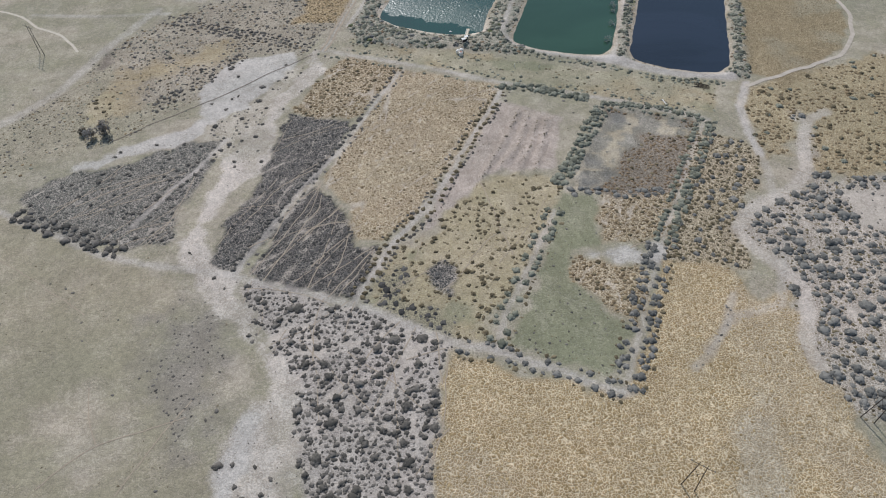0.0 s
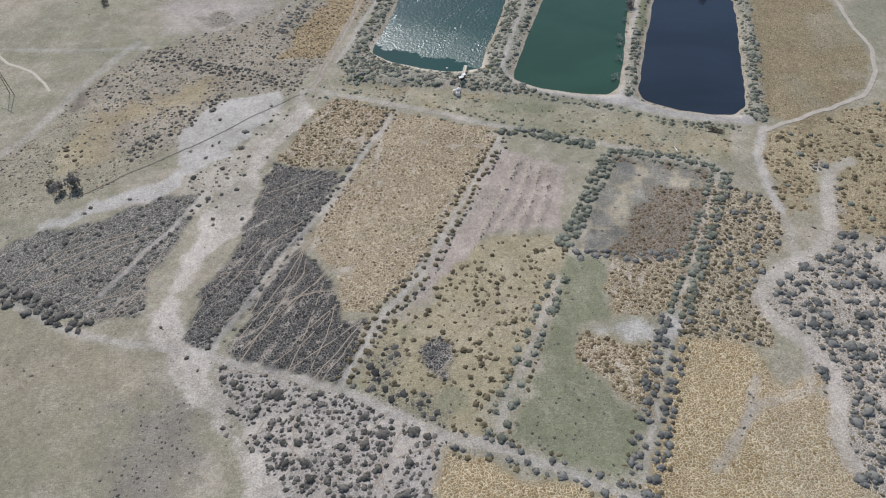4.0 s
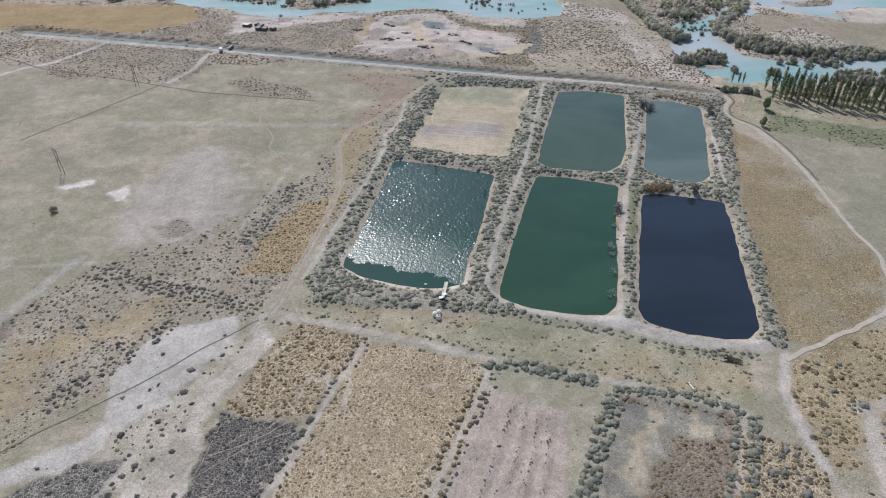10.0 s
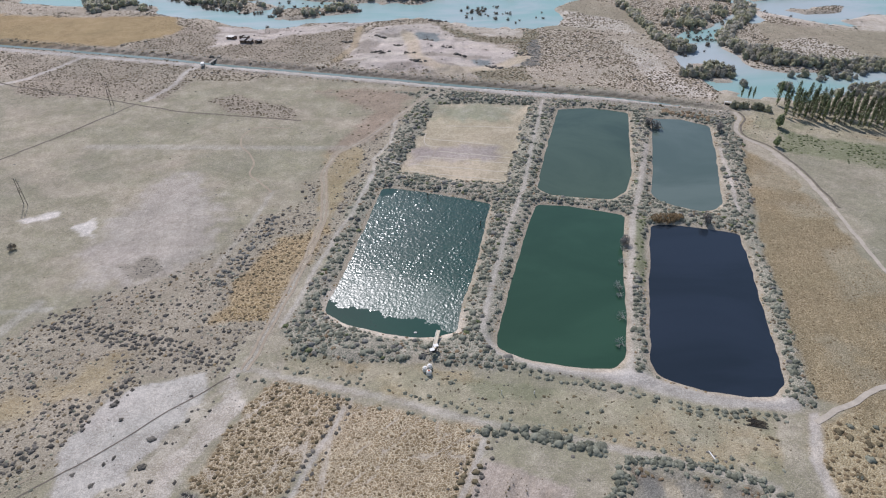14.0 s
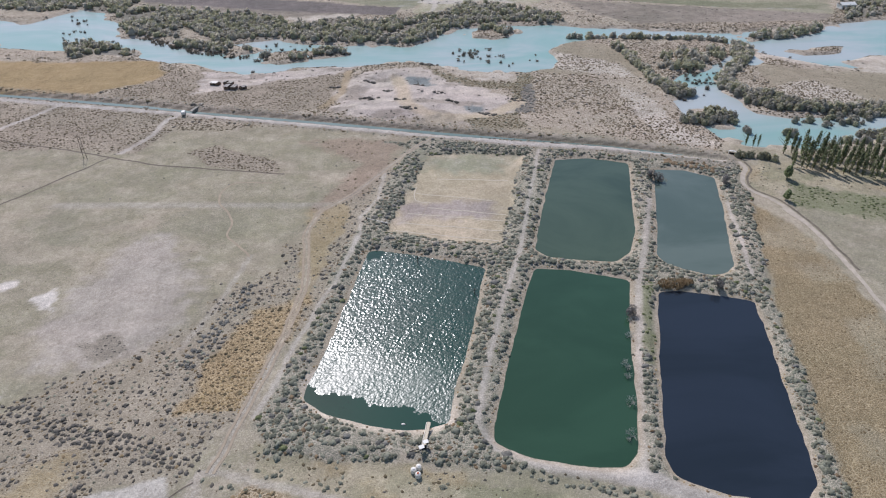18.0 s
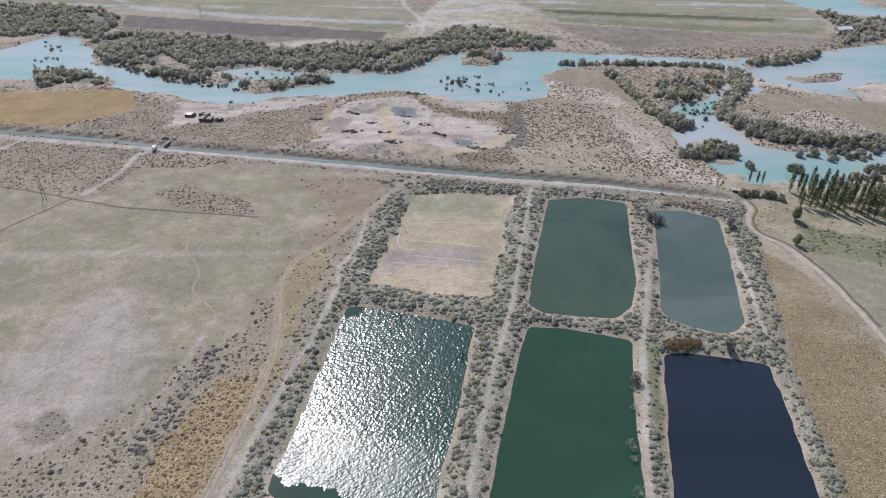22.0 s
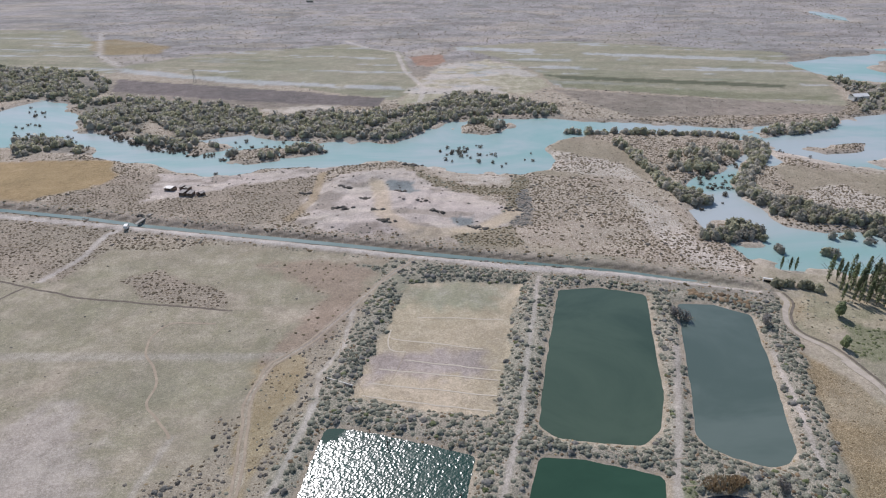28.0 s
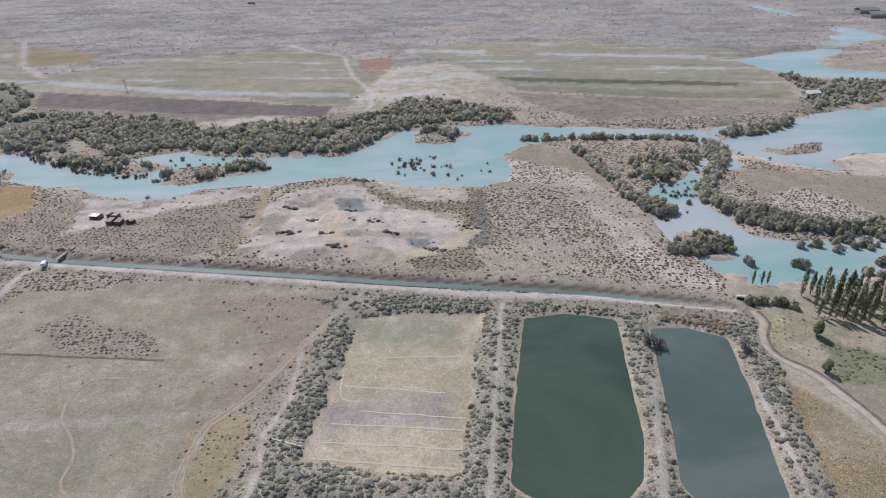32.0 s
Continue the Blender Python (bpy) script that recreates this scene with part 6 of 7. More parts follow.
def scatter():
    """Shrubs and tussocks all over the plan, as thick as each kind of ground has them."""
    out = []
    for gap, reach in ((0.9, (-10, 90, -45, 40)), (1.1, (-170, 150, -45, 290)), (1.5, (-330, 330, -45, 520)), (2.1, (-230, 250, -45, 420)), (2.9, (-330, 330, -45, 560)), (4.0, (-420, 600, 480, 1100))):
        x, y, _ = jitter(*reach, gap, 0.36)
        z, river, canal, pond = lie(x, y)
        kind_of = coat(x, y)[4]
        bank = (canal > 4.2) & (canal < 10)
        kind_of = np.where(bank, KIND_NAMES.index("bank"), kind_of)
        kind_of = np.where((pond > -1.3) & (pond < -0.3), KIND_NAMES.index("shore"), kind_of)
        free = (pond < -0.35) & (canal > 3.6) & (river < -0.5)
        for line, half in PATHS:
            m = near_box(x, y, line, 4)
            free[m] &= to_line(x[m] + 1.2 * (vnoise(x[m], y[m], 6, 65) - 0.5), y[m], line) > half
        for name, way, wide in TRODDEN:
            m = kind_of == KIND_NAMES.index(name)
            free[m] &= trodden(x[m], y[m], way, wide) < 0.45
        clump = 0.55 + 0.75 * smooth(vnoise(x, y, 9, 61), 0.3, 0.7)
        open_ground = 0.25 + 0.75 * smooth(vnoise(x * 0.8 + y * 0.3, y - x * 0.3, 26, 62, 3), 0.36, 0.56)
        for name, layers in GROWTH.items():
            for g, fill, lo, hi, look_name in layers:
                if g != gap:
                    continue
                share = fill if fill > 0.74 else fill * clump
                if name in ("flat", "salt_flat"):  # open stretches of pale sand
                    share = share * open_ground
                m = free & (kind_of == KIND_NAMES.index(name)) & (rng.random(len(x)) < share)
                n = int(m.sum())
                size = lo + (hi - lo) * rng.beta(1.3, 1.7, n)
                kind = rng.choice([0, 0, 2, 6, 1], n) if look_name == "mixed" else np.full(n, LOOKS.index(look_name))
                out.append((x[m], y[m], z[m], size, kind))
    return [np.concatenate(v) for v in zip(*out)]


PIT_BUSHES = [(-34, 342), (-29, 340), (-16, 337), (-13, 326), (-10, 324), (10, 338), (25, 324), (28, 322), (3, 348), (-7, 361), (41, 343), (44, 340), (-4, 400), (1, 398), (-34, 366), (-23, 353), (-52, 362), (-143, 338), (-118, 337)]


def hedge(line, rows, gap, lo, hi, kind, gaps=0.12):
    """Bushes side by side in rows along a line; rows: how far each one stands from it."""
    out = []
    for off in rows:
        run = beside(line, off)
        for (ax, ay), (bx, by) in zip(run, run[1:]):
            n = max(1, int(math.hypot(bx - ax, by - ay) / gap))
            k = (np.arange(n) + rng.uniform(-0.25, 0.25, n)) / n
            k = k[rng.random(n) > gaps]
            out.append(np.stack([ax + (bx - ax) * k, ay + (by - ay) * k], -1) + rng.normal(0, 0.28, (len(k), 2)))
    p = np.concatenate(out)
    return p[:, 0], p[:, 1], height(p[:, 0], p[:, 1]), lo + (hi - lo) * rng.beta(1.4, 1.6, len(p)), np.full(len(p), LOOKS.index(kind))


rows_of = [(HEDGE1, (-0.6, 1.0), 1.8, 1.1, 1.9, "sage", 0.05), (HEDGE2, (-0.4, 0.5), 1.3, 0.8, 1.3, "sage", 0.03), (HEDGE3, (-1.5, 0.0, 1.5), 1.6, 0.9, 1.6, "sage", 0.03),
           (HEDGE4[:4], (-1.5, 1.5, 2.8), 1.7, 0.8, 1.5, "sage", 0.06), (HEDGE4[3:], (-2.7, -1.3, 1.4, 2.8), 1.8, 0.7, 1.4, "slate"), (HEDGE4[2:], (-3.7, 3.8), 1.6, 0.3, 0.8, "umber", 0.3), (HEDGE5, (-1.3, 1.4), 1.8, 0.6, 1.2, "slate", 0.2), (HEDGE5, (-2.4, 2.6), 1.7, 0.3, 0.8, "umber", 0.35), (HEDGE6, (-1.5, 1.4), 1.8, 0.7, 1.4, "sage"),
           (HEDGE6, (-2.8, 2.7), 1.6, 0.3, 0.8, "umber", 0.3), (HEDGE7, (-1.4, 1.4), 1.7, 0.5, 1.1, "umber"), (HEDGE7, (-2.5, 2.5), 1.4, 0.3, 0.8, "dark", 0.3), (HEDGE8, (-1.3,), 1.6, 0.5, 1.0, "dark"), (HEDGE8, (1.5,), 1.8, 0.3, 0.7, "dark", 0.3), (HEDGE9, (-1.2, 0.6, 2.2), 2.2, 0.9, 1.6, "dark"),
           (HEDGE13, (-1.6, 0.0, 1.6), 1.7, 0.5, 1.2, "slate", 0.3), (HEDGE12, (-1.3, 0.6), 1.9, 0.8, 1.5, "slate"), (REEDN, (-1.2, 0.4, 1.8), 1.7, 0.8, 1.5, "rust"), (TRC1, (-1.6, 1.6), 2.2, 0.4, 1.0, "dark"), (HEDGE10, (-2.2, -0.6, 1.0, 2.4), 1.7, 0.4, 1.0, "dark"), (HEDGE11, (-1.8, 0.0, 1.8), 2.0, 0.4, 1.0, "dark"),
           (FUR1, (0,), 0.7, 0.14, 0.28, "umber", 0.3), (FUR2, (0,), 0.7, 0.14, 0.28, "umber", 0.3), (FUR3, (0,), 0.7, 0.14, 0.28, "umber", 0.3), (FUR4, (0,), 0.7, 0.14, 0.28, "umber", 0.3),
           (R1, (-2.6, 2.4), 2.0, 0.4, 0.95, "sage", 0.35), (R16, (-3.6, -5.0), 1.8, 0.5, 1.1, "sage", 0.2)]
rows_of += [([(-60 + 0.9 * k, 136 + 1.9 * k), (-54 + 0.9 * k, 136.5 + 1.9 * k), (-46 + 0.4 * k, 135 + 1.9 * k)], (0,), 0.8, 0.3, 0.5, "gold") for k in range(9)]
lone = np.array([(bx + dx, by + dy) for bx, by in PIT_BUSHES for dx, dy in ((0, 0), (2.2, 0.6), (-1.8, 0.9))])
lone_bushes = (lone[:, 0], lone[:, 1], height(lone[:, 0], lone[:, 1]), rng.uniform(0.9, 2.0, len(lone)), np.full(len(lone), LOOKS.index("dark")))
sx, sy, sz, ss, sl = (np.concatenate(v) for v in zip(scatter(), lone_bushes, *(hedge(*row) for row in rows_of)))
SIZES = (("shrubs", "tussocks", 0.62, 99.0, BUSH), ("sprigs", "clumps", 0.34, 0.62, TUSSOCK), ("twigs", "tufts", 0.0, 0.34, TUFT))
FAR = 300
for k, (name, material, label) in enumerate(SHRUB_LOOKS):
    for shrub_word, grass_word, least, most, shapes in SIZES:
        m = (sl == k) & (ss >= least) & (ss < most)
        if LOOKS[k] in ("black", "gold", "wheat", "ash"):
            groups = [(m, PAD)]
        elif LOOKS[k] in ("brown", "rust"):
            groups = [(m, TUSSOCK if shapes is BUSH else shapes)]
        elif shapes is BUSH:
            groups = [(m & (sy < FAR), BUSH), (m & (sy >= FAR) & (ss >= 1.1), CLUMP), (m & (sy >= FAR) & (ss < 1.1), TUSSOCK)]
        elif shapes is TUSSOCK:
            groups = [(m & (sy < FAR), TUSSOCK), (m & (sy >= FAR), TUFT)]
        else:
            groups = [(m, shapes)]
        for chosen, forms in groups:
            if chosen.any():
                strew(name.replace("shrubs", shrub_word).replace("tussocks", grass_word), sx[chosen], sy[chosen], sz[chosen] - 0.03, ss[chosen], forms, material, label, "shrubs", rng)


# ---- trees ----
def part(name, bm, material, parent, label=""):
    """Links a bmesh as one mesh object under a thing or a part."""
    mesh = bpy.data.meshes.new(name)
    bm.to_mesh(mesh)
    bm.free()
    mesh.materials.append(material)
    ob = new(name, mesh)
    ob.parent = parent
    return tagged(ob, label)


def thing(name, at, label, category, group="", turn=0.0):
    ob = new(name)
    ob.empty_display_size = 0.5
    ob.matrix_basis = pose(at[0], at[1], at[2] if len(at) > 2 else float(height(at[0], at[1])[0]), 0, 0, turn)
    return tagged(ob, label, category, group)


def tube(bm, a, b, ra, rb, sides=6):
    """A tapered limb from a to b."""
    a, b = Vector(a), Vector(b)
    turn = (b - a).to_track_quat("Z", "Y")
    rings = []
    for p, r in ((a, ra), (b, rb)):
        rings.append([bm.verts.new(p + turn @ Vector((r * math.cos(2 * math.pi * k / sides), r * math.sin(2 * math.pi * k / sides), 0))) for k in range(sides)])
    for k in range(sides):
        bm.faces.new((rings[0][k], rings[0][(k + 1) % sides], rings[1][(k + 1) % sides], rings[1][k]))
    bm.faces.new(rings[1])
    bm.faces.new(rings[0][::-1])


def leaf_cloud(seed, n, shape, leaf, core=None):
    """Corners and triangles of n leaf clumps turned outwards; shape(rng) gives each one's place. core: (radius, height, base) of the dense middle."""
    r = random.Random(seed)
    spots = [shape(r) for _ in range(n)]
    mid = sum(spots, Vector()) / n
    verts, faces = [], []
    if core:
        bv, bf = blob(2, seed, 1.0, 0.3)
        verts, faces = [Vector((v[0] * core[0], v[1] * core[0], core[2] + (v[2] + 0.15) * core[1])) for v in bv], bf.tolist()
    for c in spots:
        out = Vector((c.x - mid.x * 0.5, c.y - mid.y * 0.5, (c.z - mid.z) * 0.8 + 0.3))
        d = (out.normalized() * 1.3 + Vector((r.gauss(0, 0.5), r.gauss(0, 0.5), r.gauss(0, 0.5) + 0.35))).normalized()
        u = Matrix.Rotation(r.uniform(0, 6.28), 3, d) @ d.orthogonal().normalized()
        v, s, k = d.cross(u), leaf * r.uniform(0.6, 1.3), len(verts)
        for a, b in ((-1, -0.6), (1, -0.8), (0.8, 0.7), (-0.7, 0.9)):
            verts.append(c + u * s * a + v * s * b + d * s * 0.25 * r.uniform(-1, 1))
        faces += [[k, k + 1, k + 2], [k, k + 2, k + 3]]
    return np.array([v[:] for v in verts]), np.array(faces)


def dome_shape(wide, tall, low, seed):
    """Places over a lumpy dome, thick outside and thin within."""
    lumps = [(random.Random(seed * 9 + k).uniform(-0.5, 0.5) * wide, random.Random(seed * 7 + k).uniform(-0.5, 0.5) * wide, random.Random(seed * 5 + k).uniform(0.35, 0.75)) for k in range(6)]

    def shape(r):
        lx, ly, ls = lumps[r.randrange(6)]
        d = Vector((r.gauss(0, 1), r.gauss(0, 1), r.gauss(0, 1))).normalized() * r.uniform(0.7, 1.0)
        z = low + (d.z * 0.5 + 0.5) * (tall - low) * (0.55 + ls * 0.6)
        return Vector((lx + d.x * wide * 0.62 * ls * 1.3, ly + d.y * wide * 0.62 * ls * 1.3, z))

    return shape


def column_shape(wide, tall, low):
    def shape(r):
        k = r.random() ** 0.85
        w = wide * (math.sin(math.pi * min(1, k * 0.92 + 0.08)) ** 0.6 + 0.12) * r.uniform(0.5, 1.05)
        a = r.uniform(0, 6.28)
        return Vector((math.cos(a) * w, math.sin(a) * w, low + k * (tall - low)))

    return shape


BARK = plain_material("bark", rgb(104, 92, 78), 0.9, 0.25, 5)
GREY_BARK = plain_material("weathered_bark", rgb(128, 120, 112), 0.9, 0.25, 5)
POPLAR_LEAF = leaf_material("poplar_leaves", rgb(100, 111, 80), rgb(153, 160, 119))
WILLOW_LEAF = leaf_material("willow_leaves", rgb(152, 148, 136), rgb(198, 192, 177))
OLIVE_LEAF = leaf_material("olive_willow_leaves", rgb(150, 148, 125), rgb(192, 189, 161))
GREY_TWIG = leaf_material("bare_grey_twigs", rgb(120, 116, 112), rgb(170, 164, 158))
DEAD_TWIG = leaf_material("drowned_twigs", rgb(104, 98, 88), rgb(148, 140, 126))


def make_tree(name, seed, trunk, limbs, cloud, leaf_mat, bark, label, category, group=""):
    """A tree at the origin: a tapered trunk with limbs, and a crown of leaf clumps."""
    ob = tagged(new(name), label, category, group)
    r = random.Random(seed)
    bm = bmesh.new()
    tall, thick = trunk
    tube(bm, (0, 0, -0.4), (r.uniform(-0.1, 0.1) * tall * 0.3, r.uniform(-0.1, 0.1) * tall * 0.3, tall), thick, thick * 0.35)
    for _ in range(limbs):
        z, a, w = tall * r.uniform(0.35, 0.95), r.uniform(0, 6.28), tall * r.uniform(0.2, 0.45)
        tube(bm, (0, 0, z), (math.cos(a) * w, math.sin(a) * w, z + w * r.uniform(0.6, 1.2)), thick * 0.45, thick * 0.12, 5)
    part("trunk", bm, bark, ob)
    crown = mesh_object("crown", *cloud, leaf_mat)
    crown.parent = ob
    return ob


def set_out(models, spots, low, high):
    """Copies of the models at the spots; the first spots take the models themselves."""
    r = random.Random(len(spots))
    for k, (x, y, *z) in enumerate(spots):
        m = pose(x, y, z[0] if z else float(height(x, y)[0]), 0, 0, r.uniform(0, 360)) @ Matrix.Scale(r.uniform(low, high), 4)
        model = models[k % len(models)]
        if k < len(models):
            model.matrix_basis = m
        else:
            copy_thing(model, pose(0, 0, 0)).matrix_basis = m


def spread_along(line, gap, wobble, r):
    out = []
    for (ax, ay), (bx, by) in zip(line, line[1:]):
        n = max(1, int(math.hypot(bx - ax, by - ay) / gap))
        out += [(ax + (bx - ax) * k / n + r.uniform(-wobble, wobble), ay + (by - ay) * k / n + r.uniform(-wobble, wobble)) for k in range(n)]
    return out


tree_rng = random.Random(11)
poplars = [make_tree("poplar_tree", 40 + k, (11 + k, 0.22), 6, leaf_cloud(60 + k, 380, column_shape(0.95 + 0.1 * k, 13.0 + k, 1.4), 0.3), POPLAR_LEAF, BARK,
                     "tall slender green poplar beside the irrigation canal", "poplar", "poplar rows") for k in range(3)]
spots = [s for row, gap in ((POPROW1, 2.3), (POPROW2, 2.1), (POPROW3, 2.0)) for s in spread_along(row, gap, 0.7, tree_rng)]
set_out(poplars, spots + [POP_T], 0.54, 0.82)
for spot in (POP_A, POP_B, POP_C):
    copy_thing(poplars[0], pose(0, 0, 0)).matrix_basis = pose(*spot, float(height(*spot)[0])) @ Matrix.Scale(0.45, 4)

ROUND = [make_tree("round_tree", 3 + k, (3.0, 0.2), 6, leaf_cloud(31 + k, 330, dome_shape(2.0, 6.0, 0.9, 4 + k), 0.36, (1.5, 3.4, 1.2)), POPLAR_LEAF, BARK,
                   "small round dark green tree beside the dirt road", "tree") for k in range(1)]
set_out(ROUND, [RT, RT2], 0.8, 1.05)
GREY = [make_tree("bare_tree", 13 + k, (2.6, 0.2), 9, leaf_cloud(51 + k, 420, dome_shape(2.4, 4.6, 0.5, 14 + k), 0.2), GREY_TWIG, GREY_BARK,
                  "grey leafless bushy tree at the water's edge", "tree") for k in range(2)]
set_out(GREY, [TREE_A, TREE_B, TREE_C, TREE_D, (TREE_C[0] - 3, TREE_C[1] + 1), TREE_F, (TREE_F[0] + 3, TREE_F[1] + 2)], 0.85, 1.15)
DARK = [make_tree("steppe_tree", 23 + k, (2.0, 0.18), 8, leaf_cloud(81 + k, 300, dome_shape(2.6, 3.6, 0.3, 24 + k), 0.24), DEAD_TWIG, BARK,
                  "dark leafless thorn tree standing alone on the steppe", "tree") for k in range(1)]
set_out(DARK, [TREE_E, (TREE_G[0] - 3, TREE_G[1] - 3), (LT[0], LT[1], -1.0)], 0.55, 0.8)

WILLOWS = [(leaf_cloud(100 + k, 110, dome_shape(2.2, 3.4 + 0.3 * k, 0.1, 30 + k), 0.42, (1.7, 2.2, 0.2)), WILLOW_LEAF if k % 2 else OLIVE_LEAF) for k in range(4)]
willow_models = [make_tree("willow", 70 + k, (1.6, 0.14), 5, cloud, leaf, BARK, "bushy grey-green willow on the river bank", "willow", "riverside willows") for k, (cloud, leaf) in enumerate(WILLOWS)]


def wood_spots():
    """Willows' places in the woods and along the banks."""
    out = []
    for area, gap, dense in ((WOOD1, 3.2, 0.95), (WOOD0, 3.6, 0.95), (ISLA, 2.6, 0.95), (ISLC, 2.4, 1.0), (ISLD, 2.5, 0.95), (WOOD5, 3.2, 0.95), (WOOD2B, 3.3, 0.8), (POINT, 2.6, 1.0), (WOOD3, 2.7, 1.0), (WOOD4, 4.2, 0.8), (ISL1, 2.3, 1.0), (ISL2, 2.5, 0.95), (ISL3, 3.0, 1.0), (ISL5, 3.0, 0.8), (SNAGS4, 4.0, 0.5)):
        xs, ys = [p[0] for p in area], [p[1] for p in area]
        x, y, _ = jitter(min(xs), max(xs), min(ys), max(ys), gap)
        ok = (inside(x, y, area) > 0.5) & (inside(x, y, CHAN3) < 0) & (rng.random(len(x)) < dense * smooth(vnoise(x, y, 18, 77), 0.1 if area in (WOOD3, ISL1) else 0.26, 0.3 if area in (WOOD3, ISL1) else 0.5))
        out.append(np.stack([x[ok], y[ok]], -1))
    out.append(np.array(LONE, float))
    for line, gap, wobble in ((WL1, 1.3, 2.4), (WL2, 1.1, 2.6), (WL3, 1.6, 3.5), (WL4, 1.3, 3.0)):
        out.append(np.array(spread_along(line, gap, wobble, tree_rng)))
    p = np.concatenate(out)
    z, river, *_ = lie(p[:, 0], p[:, 1])
    p = np.c_[p, np.maximum(z, RIVER_LEVEL)]
    return p[np.argsort(np.hypot(p[:, 0] - 60, p[:, 1] - 120))]


woods = wood_spots()
set_out(willow_models, [tuple(float(v) for v in p) for p in woods[:280]], 0.6, 1.15)
rest = woods[280:]
for k, mat in enumerate((WILLOW_LEAF, OLIVE_LEAF)):
    m = np.arange(len(rest)) % 2 == k
    shapes = [leaf_cloud(200 + 10 * k + j, 42, dome_shape(2.3, 3.2 + 0.3 * j, 0.0, 50 + j), 0.56, (1.8, 2.1, 0.1)) for j in range(4)]
    strew("willow_wood", rest[m][:, 0], rest[m][:, 1], rest[m][:, 2], rng.uniform(0.6, 1.2, m.sum()), shapes, mat, "dense grey-green willow wood along the river", "wood", rng)
# yellow-green bushes at the canal's end
row_bushes = [make_tree("green_bush", 90 + k, (1.2, 0.12), 5, leaf_cloud(300 + k, 170, dome_shape(1.9, 3.0, 0.1, 70 + k), 0.34, (1.4, 1.9, 0.1)), OLIVE_LEAF, BARK, "bushy yellow-green shrub at the end of the canal", "bush", "bushes at the canal") for k in range(2)]
set_out(row_bushes, spread_along(BUSHROW, 3.0, 0.7, tree_rng) + [(BUSHROW[0][0] + 14, BUSHROW[0][1] - 4)], 0.8, 1.2)


def snags():
    out = []
    for area, gap, dense in ((SNAGS1, 5, 0.35), (SNAGS2, 4, 0.5), (SNAGS3, 5, 0.45), (SNAGS4, 4, 0.45), (SNAGS5, 4.0, 0.35), (SNAGS6, 3.0, 0.6), (SNAGS8, 3.4, 0.3)):
        xs, ys = [p[0] for p in area], [p[1] for p in area]
        x, y, _ = jitter(min(xs), max(xs), min(ys), max(ys), gap)
        ok = (inside(x, y, area) > 0) & (rng.random(len(x)) < dense * smooth(vnoise(x, y, 12, 78), 0.4, 0.6))
        out.append(np.stack([x[ok], y[ok]], -1))
    for line, gap, wobble in ((WBANK1, 0.9, 4.0), (WBANK2, 1.0, 2.5)):
        out.append(np.array(spread_along(line, gap, wobble, tree_rng)))
    p = np.concatenate(out)
    shapes = [leaf_cloud(400 + j, 40, dome_shape(1.6, 1.8, 0.0, 90 + j), 0.32) for j in range(3)]
    strew("drowned_bushes", p[:, 0], p[:, 1], np.full(len(p), RIVER_LEVEL), rng.uniform(0.5, 1.2, len(p)), shapes, DEAD_TWIG, "dark drowned bushes standing in the shallow river", "bushes", rng)


snags()


# ---- built things ----
def block(bm, lo, hi, bevel=0.0):
    """A box from corner to corner, its edges bevelled."""
    made = bmesh.ops.create_cube(bm, size=1.0)["verts"]
    for v in made:
        v.co = Vector(tuple(lo[k] + (v.co[k] + 0.5) * (hi[k] - lo[k]) for k in range(3)))
    if bevel:
        bmesh.ops.bevel(bm, geom=list({e for v in made for e in v.link_edges}), offset=bevel, segments=2, affect="EDGES")
    return bm


def box(name, lo, hi, material, parent, label="", bevel=0.02):
    return part(name, block(bmesh.new(), lo, hi, bevel), material, parent, label)


def pole(name, a, b, ra, rb, material, parent, label="", sides=10):
    bm = bmesh.new()
    tube(bm, a, b, ra, rb, sides)
    return part(name, bm, material, parent, label)


WHITE = plain_material("white_paint", rgb(226, 224, 218), 0.45, 0.06, 2)
WHITE_PLASTIC = plain_material("white_plastic", rgb(226, 220, 208), 0.4, 0.08, 3)
DARK_STEEL = plain_material("dark_steel", rgb(60, 58, 56), 0.5, 0.2, 6, 0.6)
STEEL = plain_material("galvanised_steel", rgb(150, 150, 148), 0.45, 0.15, 6, 0.7)
OLD_WOOD = plain_material("weathered_planks", rgb(166, 154, 138), 0.85, 0.2, 6)
DARK_WOOD = plain_material("dark_old_wood", rgb(72, 64, 56), 0.9, 0.25, 6)
PALE_WOOD = plain_material("pale_planks", rgb(206, 194, 172), 0.8, 0.15, 5)
RUBBER = plain_material("black_rubber", rgb(28, 28, 28), 0.8, 0.1, 8)
GLASS = plain_material("dark_window_glass", rgb(30, 36, 42), 0.1, 0.05, 1, 0.0, 0.6)
CONCRETE = plain_material("grey_concrete", rgb(168, 162, 152), 0.9, 0.15, 2)
BRICK_WALL = plain_material("mud_brick", rgb(116, 98, 84), 0.95, 0.2, 3)
TIN = plain_material("dark_tarred_tin", rgb(104, 100, 98), 0.6, 0.3, 2, 0.3)
TIN_PALE = plain_material("pale_tin", rgb(168, 166, 162), 0.4, 0.1, 2, 0.4)
ORANGE = plain_material("orange_paint", rgb(170, 84, 52), 0.6, 0.15, 4)


def at_turn(a, b):
    """The turn about z that lays +x from a to b, and the length."""
    return math.degrees(math.atan2(b[1] - a[1], b[0] - a[0])), math.hypot(b[0] - a[0], b[1] - a[1])


